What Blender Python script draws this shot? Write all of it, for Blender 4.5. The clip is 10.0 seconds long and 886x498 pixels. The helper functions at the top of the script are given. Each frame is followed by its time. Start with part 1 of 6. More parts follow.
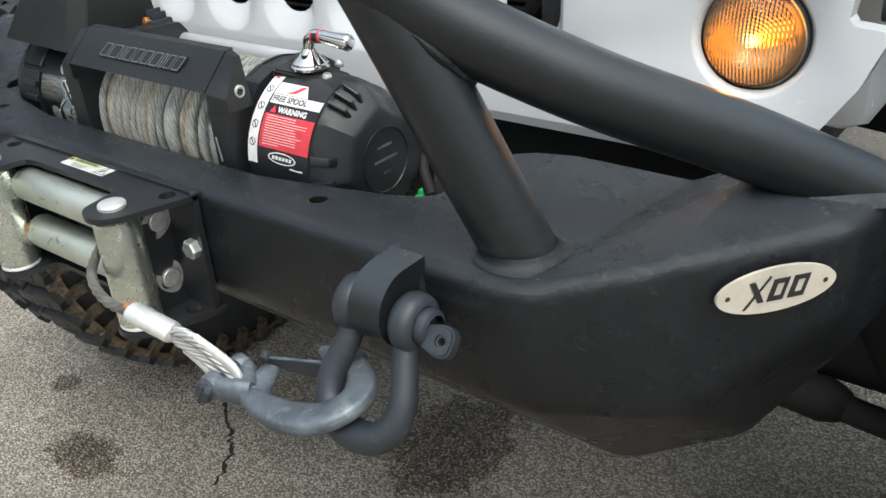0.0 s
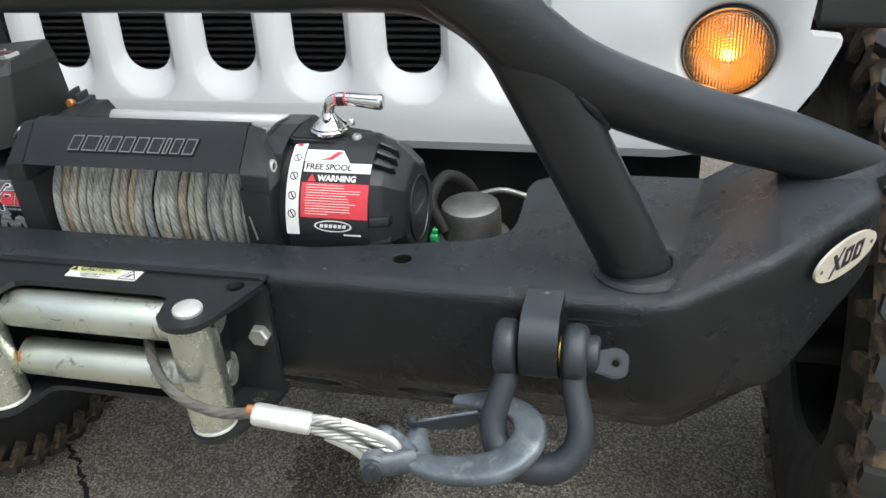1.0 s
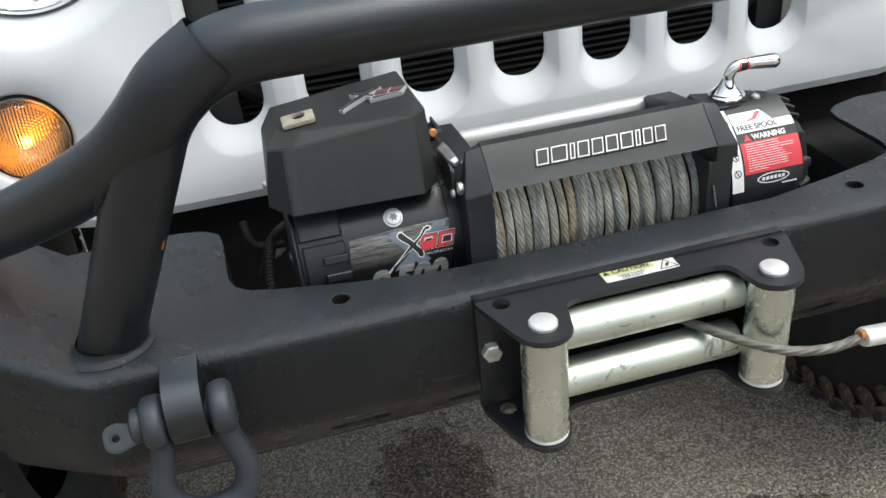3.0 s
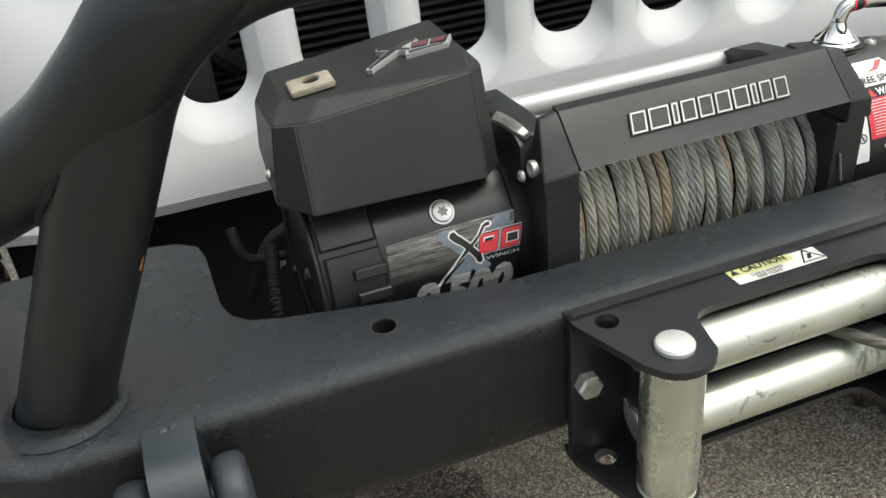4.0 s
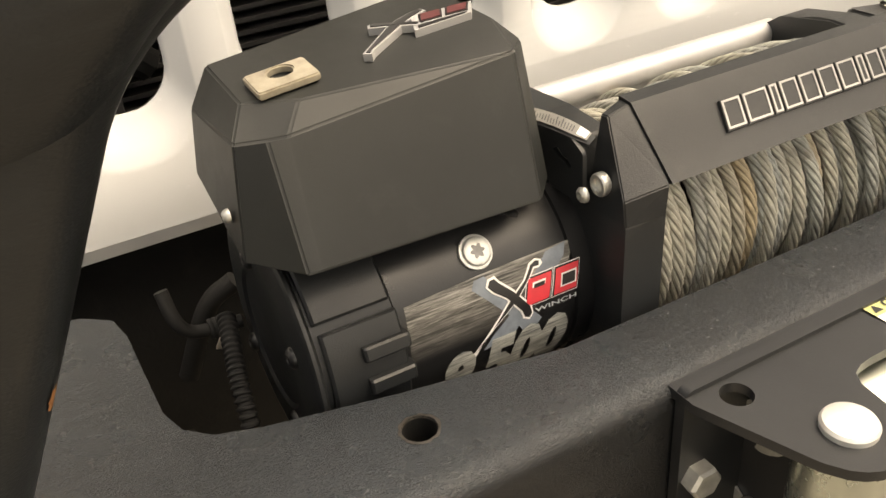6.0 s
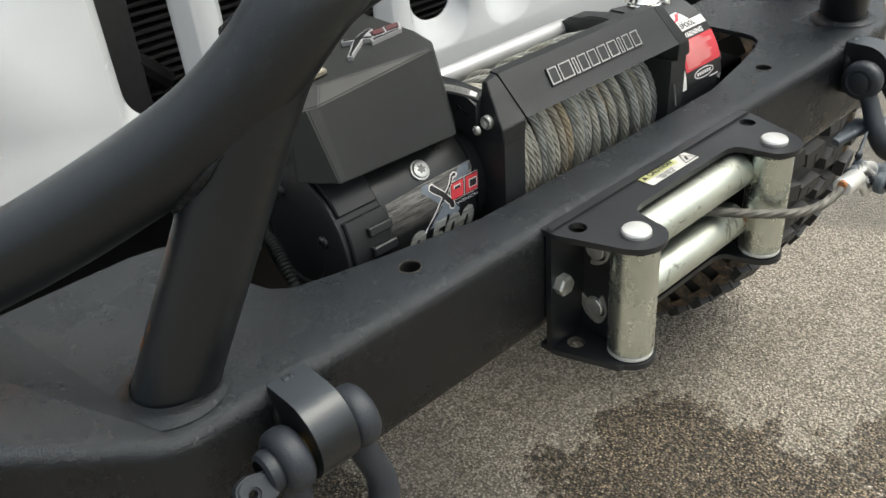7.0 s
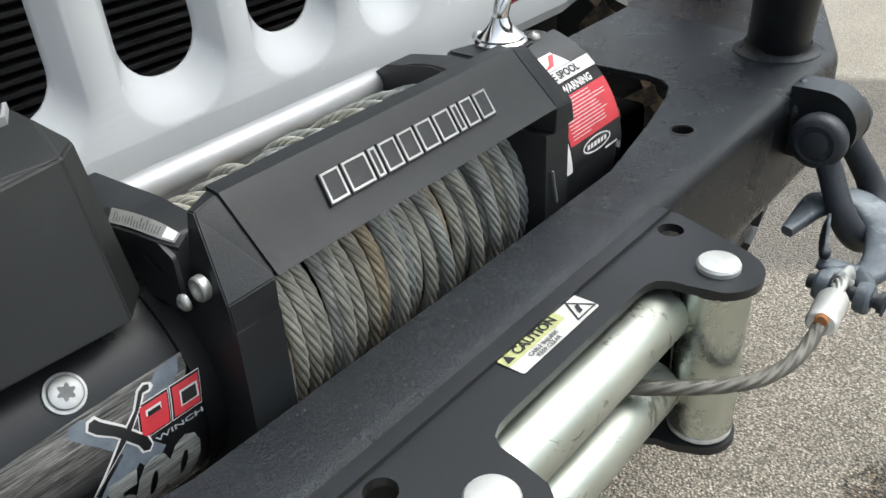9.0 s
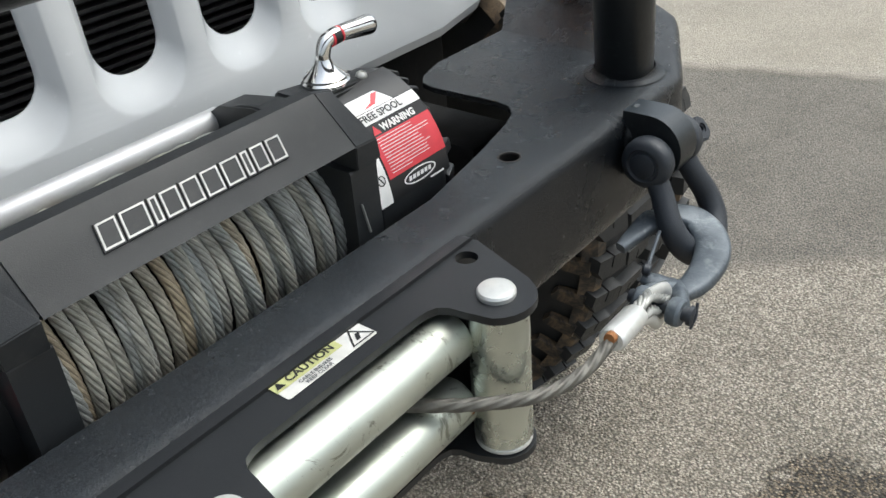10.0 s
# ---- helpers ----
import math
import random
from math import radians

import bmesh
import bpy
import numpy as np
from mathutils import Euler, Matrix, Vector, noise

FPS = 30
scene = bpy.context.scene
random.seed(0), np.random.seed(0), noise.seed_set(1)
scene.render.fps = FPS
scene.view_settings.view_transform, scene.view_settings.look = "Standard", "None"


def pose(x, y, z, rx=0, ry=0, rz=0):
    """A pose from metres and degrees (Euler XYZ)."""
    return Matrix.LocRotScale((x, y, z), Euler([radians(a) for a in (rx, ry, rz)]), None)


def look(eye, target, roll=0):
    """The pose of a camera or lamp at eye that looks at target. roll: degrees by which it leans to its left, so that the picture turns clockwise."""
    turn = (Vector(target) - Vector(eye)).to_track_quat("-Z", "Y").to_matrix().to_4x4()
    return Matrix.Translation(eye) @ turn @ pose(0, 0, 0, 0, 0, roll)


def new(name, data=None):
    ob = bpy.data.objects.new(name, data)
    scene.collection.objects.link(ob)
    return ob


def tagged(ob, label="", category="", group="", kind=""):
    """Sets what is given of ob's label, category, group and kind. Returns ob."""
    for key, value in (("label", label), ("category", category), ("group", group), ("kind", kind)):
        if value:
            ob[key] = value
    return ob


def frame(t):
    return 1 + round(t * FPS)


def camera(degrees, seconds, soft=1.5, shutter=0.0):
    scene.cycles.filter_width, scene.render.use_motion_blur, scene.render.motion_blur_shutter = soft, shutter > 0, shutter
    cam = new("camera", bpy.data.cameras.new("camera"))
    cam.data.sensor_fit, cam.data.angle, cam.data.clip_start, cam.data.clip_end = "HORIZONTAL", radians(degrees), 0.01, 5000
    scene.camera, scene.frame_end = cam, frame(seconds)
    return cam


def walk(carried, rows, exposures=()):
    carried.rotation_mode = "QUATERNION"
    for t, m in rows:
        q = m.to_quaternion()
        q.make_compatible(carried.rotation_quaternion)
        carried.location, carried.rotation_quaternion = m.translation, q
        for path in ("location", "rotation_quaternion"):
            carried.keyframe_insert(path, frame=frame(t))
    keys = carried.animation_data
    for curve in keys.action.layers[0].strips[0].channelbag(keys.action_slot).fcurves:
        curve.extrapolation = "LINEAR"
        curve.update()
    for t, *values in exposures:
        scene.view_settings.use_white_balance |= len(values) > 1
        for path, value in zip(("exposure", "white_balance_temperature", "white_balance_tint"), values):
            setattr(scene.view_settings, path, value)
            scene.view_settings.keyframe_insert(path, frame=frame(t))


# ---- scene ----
cam = camera(54.0, 10.0)
PATH = [
    (0, (0.699, -0.37, 1.079), (-0.41, 1.001, 0.135), -3.9),
    (0.5, (0.583, -0.435, 1.118), (-0.199, 1.131, 0.15), -3.6),
    (1, (0.43, -0.513, 1.146), (-0.039, 1.159, 0.153), -4.2),
    (1.5, (0.253, -0.594, 1.187), (0.098, 1.126, 0.179), -4.8),
    (2, (0.069, -0.578, 1.172), (0.129, 1.137, 0.146), -5.1),
    (2.5, (-0.104, -0.552, 1.173), (0.111, 1.159, 0.161), -5.7),
    (3, (-0.275, -0.545, 1.193), (0.079, 1.131, 0.16), -6.0),
    (3.2, (-0.335, -0.543, 1.193), (0.071, 1.115, 0.150), -6.1),
    (4.3, (-0.309, -0.255, 1.052), (0.204, 1.377, 0.015), -6.1),
    (4.5, (-0.277, -0.188, 1.021), (0.216, 1.432, -0.045), -6.6),
    (5, (-0.253, -0.127, 0.977), (0.266, 1.488, -0.082), -5.9),
    (5.2, (-0.252, -0.134, 0.972), (0.261, 1.48, -0.092), -6.2),
    (6.3, (-0.394, -0.222, 1.080), (0.505, 1.222, 0.022), -5.0),
    (6.5, (-0.43, -0.25, 1.093), (0.552, 1.129, 0.027), -5.1),
    (6.8, (-0.5, -0.317, 1.109), (0.565, 0.996, 0.041), -5.2),
    (7, (-0.555, -0.356, 1.136), (0.548, 0.929, 0.071), -4.9),
    (7.5, (-0.661, -0.393, 1.153), (0.512, 0.835, 0.096), -4.6),
    (8, (-0.742, -0.363, 1.151), (0.511, 0.804, 0.117), -4.3),
    (8.5, (-0.517, -0.27, 1.103), (0.769, 0.866, 0.076), -4.2),
    (8.7, (-0.387, -0.219, 1.069), (0.901, 0.912, 0.038), -4.3),
    (9, (-0.275, -0.182, 1.049), (1.0, 0.949, 0.002), -3.9),
    (9.5, (-0.171, -0.221, 1.042), (1.097, 0.91, -0.012), -4.4),
    (10, (-0.22, -0.286, 1.079), (1.049, 0.843, 0.024), -5.3),
]
walk(cam, [(t, look(eye, target, roll)) for t, eye, target, roll in PATH], exposures=[(0.0, 0.84, 6500, 10), (1.6, 0.88, 6500, 10), (3.1, 0.79, 6500, 10), (4.3, 0.78, 7000, 10), (4.7, 1.08, 6500, 9), (5.2, 1.26, 6400, 9), (6.3, 1.28, 10000, 18), (6.55, 1.08, 9700, 18), (7.0, 0.73, 6900, 10), (7.6, 0.68, 6500, 10), (8.3, 0.72, 6500, 10), (8.5, 0.98, 6900, 10), (8.8, 0.78, 6500, 10), (9.3, 0.70, 6500, 10), (10.0, 0.54, 6500, 10)])

# ---- world and light: a bright overcast sky ----
world = bpy.data.worlds.new("overcast_sky")
scene.world = world
world.use_nodes = True
wn, wl = world.node_tree.nodes, world.node_tree.links
sky = wn.new("ShaderNodeTexSky")
sky.sky_type, sky.sun_disc = "NISHITA", False
sky.sun_elevation, sky.sun_rotation = radians(62), radians(125)
sky.air_density, sky.dust_density, sky.ozone_density = 1.0, 4.0, 1.0
pale = wn.new("ShaderNodeHueSaturation")
pale.inputs["Saturation"].default_value = 0.42
wl.new(sky.outputs[0], pale.inputs["Color"])
where = wn.new("ShaderNodeTexCoord")
split = wn.new("ShaderNodeSeparateXYZ")
wl.new(where.outputs["Generated"], split.inputs[0])
rise = wn.new("ShaderNodeMapRange")
rise.inputs["From Min"].default_value, rise.inputs["From Max"].default_value = 0.0, 1.0
rise.inputs["To Min"].default_value, rise.inputs["To Max"].default_value = 0.62, 2.10
wl.new(split.outputs["Z"], rise.inputs["Value"])
cloud = wn.new("ShaderNodeMix")
cloud.data_type, cloud.blend_type = "RGBA", "MULTIPLY"
cloud.inputs["Factor"].default_value = 1.0
wl.new(pale.outputs[0], cloud.inputs["A"])
wl.new(rise.outputs[0], cloud.inputs["B"])
cast = wn.new("ShaderNodeMix")
cast.data_type, cast.blend_type = "RGBA", "MULTIPLY"
cast.inputs["Factor"].default_value = 1.0
cast.inputs["B"].default_value = (0.955, 1.0, 0.985, 1)
wl.new(cloud.outputs["Result"], cast.inputs["A"])
wl.new(cast.outputs["Result"], wn["Background"].inputs["Color"])
wn["Background"].inputs["Strength"].default_value = 0.133
sun_data = bpy.data.lights.new("sun", "SUN")
sun_data.energy, sun_data.angle, sun_data.color = 0.55, radians(30), (0.955, 1.0, 0.99)
sun = new("sun", sun_data)
sun.matrix_world = look((2.0, -1.4, 4.6), (0, 0, 0))

# ---- materials ----
def material(name, rough=0.5, metal=0.0):
    m = bpy.data.materials.new(name)
    m.use_nodes = True
    b = m.node_tree.nodes["Principled BSDF"]
    b.inputs["Roughness"].default_value = rough
    b.inputs["Metallic"].default_value = metal
    return m, m.node_tree.nodes, m.node_tree.links, b


def coords(n, l, scale=(1, 1, 1), kind="Object"):
    c, mp = n.new("ShaderNodeTexCoord"), n.new("ShaderNodeMapping")
    mp.inputs["Scale"].default_value = scale
    l.new(c.outputs[kind], mp.inputs["Vector"])
    return mp.outputs[0]


def noise_tex(n, l, vec, scale, detail=4.0, rough=0.55, distort=0.0):
    t = n.new("ShaderNodeTexNoise")
    t.inputs["Scale"].default_value, t.inputs["Detail"].default_value = scale, detail
    t.inputs["Roughness"].default_value, t.inputs["Distortion"].default_value = rough, distort
    l.new(vec, t.inputs["Vector"])
    return t.outputs["Fac"]


def ramp(n, l, fac, stops):
    r = n.new("ShaderNodeValToRGB")
    while len(r.color_ramp.elements) < len(stops):
        r.color_ramp.elements.new(0.5)
    for e, (p, c) in zip(r.color_ramp.elements, stops):
        e.position, e.color = p, (*c, 1) if len(c) == 3 else c
    l.new(fac, r.inputs["Fac"])
    return r.outputs["Color"]


def grey(v):
    return (v, v, v)


def mix(n, l, fac, a, b, mode="MIX"):
    m = n.new("ShaderNodeMix")
    m.data_type, m.blend_type = "RGBA", mode
    for s, v in ((m.inputs["Factor"], fac), (m.inputs["A"], a), (m.inputs["B"], b)):
        if isinstance(v, bpy.types.NodeSocket):
            l.new(v, s)
        elif isinstance(v, (int, float)):
            s.default_value = v
        else:
            s.default_value = (*v, 1)
    return m.outputs["Result"]


def bump(n, l, b, height, strength, distance=0.001, under=None):
    k = n.new("ShaderNodeBump")
    k.inputs["Strength"].default_value, k.inputs["Distance"].default_value = strength, distance
    l.new(height, k.inputs["Height"])
    if under:
        l.new(under, k.inputs["Normal"])
    l.new(k.outputs[0], b.inputs["Normal"])
    return k.outputs[0]


def painted(name, low, high, rough=(0.4, 0.55), grain=900.0, relief=0.25, dust=None, dust_amount=0.35, metal=0.0, depth=0.0006, stain=9.0, dust_at=(0.56, 0.80)):
    """A coat with slow tone changes, dust or wear in patches, and a fine grain in relief."""
    m, n, l, b = material(name, rough[0], metal)
    v = coords(n, l)
    slow = noise_tex(n, l, v, stain, 6, 0.62)
    colour = ramp(n, l, slow, [(0.3, low), (0.72, high)])
    if dust:
        spots = ramp(n, l, noise_tex(n, l, v, 34, 8, 0.72, 0.4), [(dust_at[0], grey(0)), (dust_at[1], grey(dust_amount))])
        colour = mix(n, l, spots, colour, dust)
    l.new(colour, b.inputs["Base Color"])
    l.new(ramp(n, l, noise_tex(n, l, v, 22, 5, 0.6), [(0.3, grey(rough[0])), (0.75, grey(rough[1]))]), b.inputs["Roughness"])
    bump(n, l, b, noise_tex(n, l, v, grain, 3, 0.6), relief, depth)
    return m


def duller(m, level):
    m.node_tree.nodes["Principled BSDF"].inputs["Specular IOR Level"].default_value = level
    return m


def plain(name, colour, rough=0.5, metal=0.0, vary=0.12):
    m, n, l, b = material(name, rough, metal)
    v = coords(n, l)
    lo, hi = tuple(c * (1 - vary) for c in colour), tuple(min(1, c * (1 + vary)) for c in colour)
    l.new(ramp(n, l, noise_tex(n, l, v, 120, 5), [(0.3, lo), (0.7, hi)]), b.inputs["Base Color"])
    return m


def powder_coat(name, low, high, rough, grain, relief, depth, streak, sky_lift):
    """Textured black coat: a leathery grain, faint scuffs along the sheet, a few rust spots."""
    m, n, l, b = material(name, rough[0])
    v = coords(n, l)
    colour = ramp(n, l, noise_tex(n, l, v, 8, 6, 0.62), [(0.3, low), (0.72, high)])
    dust = ramp(n, l, noise_tex(n, l, v, 34, 8, 0.72, 0.4), [(0.56, grey(0)), (0.80, grey(0.09))])
    colour = mix(n, l, dust, colour, (0.040, 0.047, 0.053))
    scuffs = ramp(n, l, noise_tex(n, l, coords(n, l, (9, 170, 170)), 1.0, 7, 0.7, 0.1), [(0.54, grey(0)), (0.70, grey(streak))])
    zone = ramp(n, l, noise_tex(n, l, v, 6.5, 4, 0.55), [(0.44, grey(0.05)), (0.64, grey(1))])
    colour = mix(n, l, mix(n, l, 1.0, scuffs, zone, "MULTIPLY"), colour, (0.085, 0.095, 0.10))
    # upward faces lightened in the colour: sky sheen plus some road dust, uneven
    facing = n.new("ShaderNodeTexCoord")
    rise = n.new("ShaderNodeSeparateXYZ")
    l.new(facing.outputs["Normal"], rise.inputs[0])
    top_lift = ramp(n, l, rise.outputs["Z"], [(0.25, grey(0)), (0.95, grey(sky_lift))])
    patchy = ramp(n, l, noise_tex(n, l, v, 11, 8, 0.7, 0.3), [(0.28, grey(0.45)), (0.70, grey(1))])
    colour = mix(n, l, mix(n, l, 1.0, top_lift, patchy, "MULTIPLY"), colour, (0.064, 0.079, 0.093))
    # reddish spill of the turn signal, painted into the right wing's colour
    spot = n.new("ShaderNodeMapping")
    spot.vector_type = "TEXTURE"
    spot.inputs["Location"].default_value, spot.inputs["Scale"].default_value = (0.490, 0.165, 0.815), (0.055, 0.075, 0.05)
    l.new(v, spot.inputs["Vector"])
    far = n.new("ShaderNodeVectorMath")
    far.operation = "LENGTH"
    l.new(spot.outputs[0], far.inputs[0])
    lamp_spill = ramp(n, l, far.outputs["Value"], [(0.35, grey(0.22)), (1.0, grey(0))])
    colour = mix(n, l, lamp_spill, colour, (0.030, 0.011, 0.010))
    rust = ramp(n, l, noise_tex(n, l, v, 19, 9, 0.7, 0.8), [(0.735, grey(0)), (0.775, grey(0.75))])
    l.new(mix(n, l, rust, colour, (0.16, 0.062, 0.022)), b.inputs["Base Color"])
    l.new(ramp(n, l, noise_tex(n, l, v, 20, 6, 0.65), [(0.3, grey(rough[0])), (0.75, grey(rough[1]))]), b.inputs["Roughness"])
    wrinkle = n.new("ShaderNodeTexVoronoi")
    wrinkle.feature = "SMOOTH_F1"
    wrinkle.inputs["Scale"].default_value = grain
    drawn = coords(n, l, (0.5, 1, 1))
    l.new(drawn, wrinkle.inputs["Vector"])
    first = bump(n, l, b, noise_tex(n, l, drawn, grain * 0.55, 4, 0.65, 0.8), relief, depth)
    bump(n, l, b, wrinkle.outputs["Distance"], relief * 0.8, depth, first)
    return m


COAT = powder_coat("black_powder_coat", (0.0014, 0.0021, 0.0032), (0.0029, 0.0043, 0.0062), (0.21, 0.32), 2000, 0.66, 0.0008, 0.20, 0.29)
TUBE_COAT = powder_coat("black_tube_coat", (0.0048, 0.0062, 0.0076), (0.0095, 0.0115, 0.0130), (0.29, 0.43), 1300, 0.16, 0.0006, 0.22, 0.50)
duller(COAT, 0.37)
duller(TUBE_COAT, 0.42)
WINCH_BLACK = painted("black_winch_paint", (0.0095, 0.0110, 0.0125), (0.0170, 0.0190, 0.0208), (0.36, 0.50), 1500, 0.22, (0.06, 0.057, 0.052), 0.30)
MOTOR_BLACK = painted("satin_black_motor_paint", (0.008, 0.0085, 0.0095), (0.014, 0.0145, 0.0155), (0.24, 0.38), 900, 0.12, (0.06, 0.055, 0.05), 0.18)
BOX_PLASTIC = painted("black_box_plastic", (0.0095, 0.0106, 0.0104), (0.0160, 0.0175, 0.0168), (0.46, 0.60), 1500, 0.09, (0.05, 0.052, 0.050), 0.22)
PLATE_BLACK = painted("black_fairlead_paint", (0.0060, 0.0070, 0.0085), (0.0125, 0.0140, 0.0160), (0.36, 0.5), 1100, 0.15, (0.06, 0.06, 0.06), 0.15)
ENGINE_BLACK = painted("dusty_chassis_black", (0.0040, 0.0042, 0.0044), (0.0095, 0.0094, 0.0090), (0.55, 0.8), 300, 0.4, (0.045, 0.040, 0.034), 0.22)
FENDER_PLASTIC = painted("grey_black_fender_plastic", (0.018, 0.019, 0.020), (0.030, 0.031, 0.032), (0.45, 0.62), 1200, 0.5, (0.07, 0.068, 0.062), 0.3)
RUBBER = painted("dirty_tyre_rubber", (0.009, 0.0095, 0.010), (0.022, 0.023, 0.0235), (0.46, 0.68), 300, 0.6, (0.07, 0.064, 0.055), 0.25, depth=0.001)
TREAD_SIDE = painted("muddy_tread_rubber", (0.018, 0.017, 0.016), (0.042, 0.036, 0.030), (0.45, 0.75), 300, 0.5, (0.23, 0.155, 0.088), 0.80, depth=0.001, stain=20, dust_at=(0.42, 0.64))
duller(WINCH_BLACK, 0.46)
duller(BOX_PLASTIC, 0.4)
duller(ENGINE_BLACK, 0.22)
duller(PLATE_BLACK, 0.5)
HOSE = duller(plain("black_hose_rubber", (0.012, 0.012, 0.012), 0.7), 0.3)
SHACKLE_PAINT = painted("worn_blue_black_shackle_paint", (0.009, 0.012, 0.0165), (0.022, 0.027, 0.035), (0.45, 0.62), 700, 0.5, (0.11, 0.122, 0.135), 0.35, dust_at=(0.56, 0.78))
HOOK_STEEL = painted("blue_grey_hook_paint", (0.036, 0.046, 0.058), (0.118, 0.138, 0.156), (0.42, 0.6), 420, 0.7, (0.36, 0.385, 0.385), 0.60, metal=0.25, stain=42, dust_at=(0.53, 0.74))
RUST = painted("orange_rust", (0.17, 0.065, 0.02), (0.36, 0.15, 0.045), (0.7, 0.9), 500, 0.6)
BRASS = plain("yellow_passivated_steel", (0.42, 0.27, 0.07), 0.4, 0.7)
CHROME = plain("polished_chrome", (0.75, 0.74, 0.72), 0.12, 1.0, 0.05)
BOLT_STEEL = plain("dull_zinc_bolt", (0.56, 0.56, 0.53), 0.36, 0.8, 0.2)
CAN_METAL = painted("dull_aluminium", (0.15, 0.15, 0.148), (0.30, 0.30, 0.295), (0.42, 0.58), 500, 0.2, (0.2, 0.19, 0.17), 0.4, metal=0.85, stain=40)
BAR_SILVER = painted("silver_anodised_bar", (0.40, 0.405, 0.415), (0.48, 0.485, 0.495), (0.45, 0.58), 700, 0.15, (0.3, 0.3, 0.29), 0.3, metal=0.5)
MARK_SILVER = painted("silvered_raised_mark", (0.36, 0.36, 0.355), (0.50, 0.50, 0.49), (0.28, 0.42), 700, 0.1, (0.2, 0.19, 0.18), 0.3, metal=0.92, stain=60)
FERRULE = painted("bright_aluminium_sleeve", (0.58, 0.58, 0.56), (0.74, 0.74, 0.71), (0.3, 0.45), 400, 0.3, (0.35, 0.33, 0.29), 0.5, metal=0.6, stain=60)
LABEL_WHITE = plain("white_label_film", (0.78, 0.77, 0.75), 0.4, 0, 0.05)
STICKER_WHITE = plain("dulled_sticker_film", (0.56, 0.55, 0.52), 0.45, 0, 0.10)
LABEL_RED = plain("red_label_film", (0.66, 0.045, 0.06), 0.4, 0, 0.08)
EMBLEM_RED = plain("dark_red_enamel", (0.105, 0.034, 0.036), 0.35)
LABEL_SILVER = plain("silver_label_film", (0.27, 0.265, 0.25), 0.38, 0.3, 0.15)
WORN_RIM = painted("worn_hole_rim", (0.010, 0.009, 0.008), (0.032, 0.026, 0.020), (0.5, 0.7), 700, 0.4, (0.2, 0.13, 0.08), 0.5, stain=60)
LABEL_BLACK = plain("black_label_film", (0.014, 0.014, 0.015), 0.35)
LABEL_YELLOW = plain("yellow_label_film", (0.44, 0.45, 0.20), 0.45, 0, 0.12)
PRINT_GREY = plain("silver_grey_print", (0.40, 0.43, 0.45), 0.4, 0.0, 0.3)
PRINT_DIM = plain("faded_grey_print", (0.085, 0.09, 0.095), 0.45, 0.0, 0.5)
def streaked(name, low, high, dark, fade=None):
    """Weathered-board print: long thin streaks; fade: heights between which the print runs out to black."""
    m, n, l, b = material(name, 0.42)
    grain = noise_tex(n, l, coords(n, l, (55, 900, 900)), 1.0, 6, 0.7, 0.3)
    colour = ramp(n, l, grain, [(0.36, dark), (0.50, low), (0.68, high)])
    tone = ramp(n, l, noise_tex(n, l, coords(n, l, (30, 160, 160)), 1.0, 4, 0.6), [(0.35, grey(0.55)), (0.65, grey(1.0))])
    colour = mix(n, l, 1.0, colour, tone, "MULTIPLY")
    if fade:
        axis = n.new("ShaderNodeSeparateXYZ")
        l.new(coords(n, l), axis.inputs[0])
        span = n.new("ShaderNodeMapRange")
        span.inputs["From Min"].default_value, span.inputs["From Max"].default_value = fade
        l.new(axis.outputs["Z"], span.inputs["Value"])
        colour = mix(n, l, span.outputs[0], (0.010, 0.010, 0.011), colour)
    l.new(colour, b.inputs["Base Color"])
    return m


WOOD_PRINT = streaked("weathered_board_print", (0.15, 0.145, 0.132), (0.40, 0.385, 0.36), (0.026, 0.025, 0.023), (0.799, 0.819))
PRINT_STREAK = streaked("streaked_silver_print", (0.40, 0.41, 0.38), (0.62, 0.62, 0.58), (0.14, 0.16, 0.17))
PRINT_BLUE = plain("blue_grey_print", (0.17, 0.20, 0.235), 0.42, 0.0, 0.25)
BUSHING = plain("pale_bushing_plastic", (0.62, 0.62, 0.58), 0.4, 0.2, 0.1)
BADGE_METAL = painted("pale_brushed_badge", (0.44, 0.40, 0.33), (0.60, 0.55, 0.47), (0.4, 0.5), 800, 0.1, (0.3, 0.27, 0.22), 0.3, metal=0.35, stain=50)
TAB_METAL = painted("tarnished_clip_steel", (0.26, 0.23, 0.18), (0.52, 0.48, 0.39), (0.4, 0.6), 400, 0.2, (0.2, 0.13, 0.07), 0.4, metal=0.5, stain=60)
GREEN_PLASTIC = plain("green_plastic", (0.03, 0.36, 0.12), 0.4)
PAPER = plain("torn_pale_paper", (0.55, 0.50, 0.42), 0.8)
FIN_BLACK = plain("black_radiator_fin", (0.022, 0.022, 0.023), 0.5)
BRONZE_FLAKE = plain("copper_lug", (0.45, 0.18, 0.06), 0.45, 0.7)


def white_paint():
    m, n, l, b = material("white_car_paint", 0.28)
    v = coords(n, l)
    l.new(ramp(n, l, noise_tex(n, l, v, 5, 6, 0.6), [(0.3, (0.475, 0.49, 0.50)), (0.7, (0.53, 0.545, 0.555))]), b.inputs["Base Color"])
    dirt = ramp(n, l, noise_tex(n, l, v, 60, 8, 0.75), [(0.62, grey(0.26)), (0.85, grey(0.42))])
    l.new(dirt, b.inputs["Roughness"])
    b.inputs["Coat Weight"].default_value, b.inputs["Coat Roughness"].default_value = 0.5, 0.08
    return m


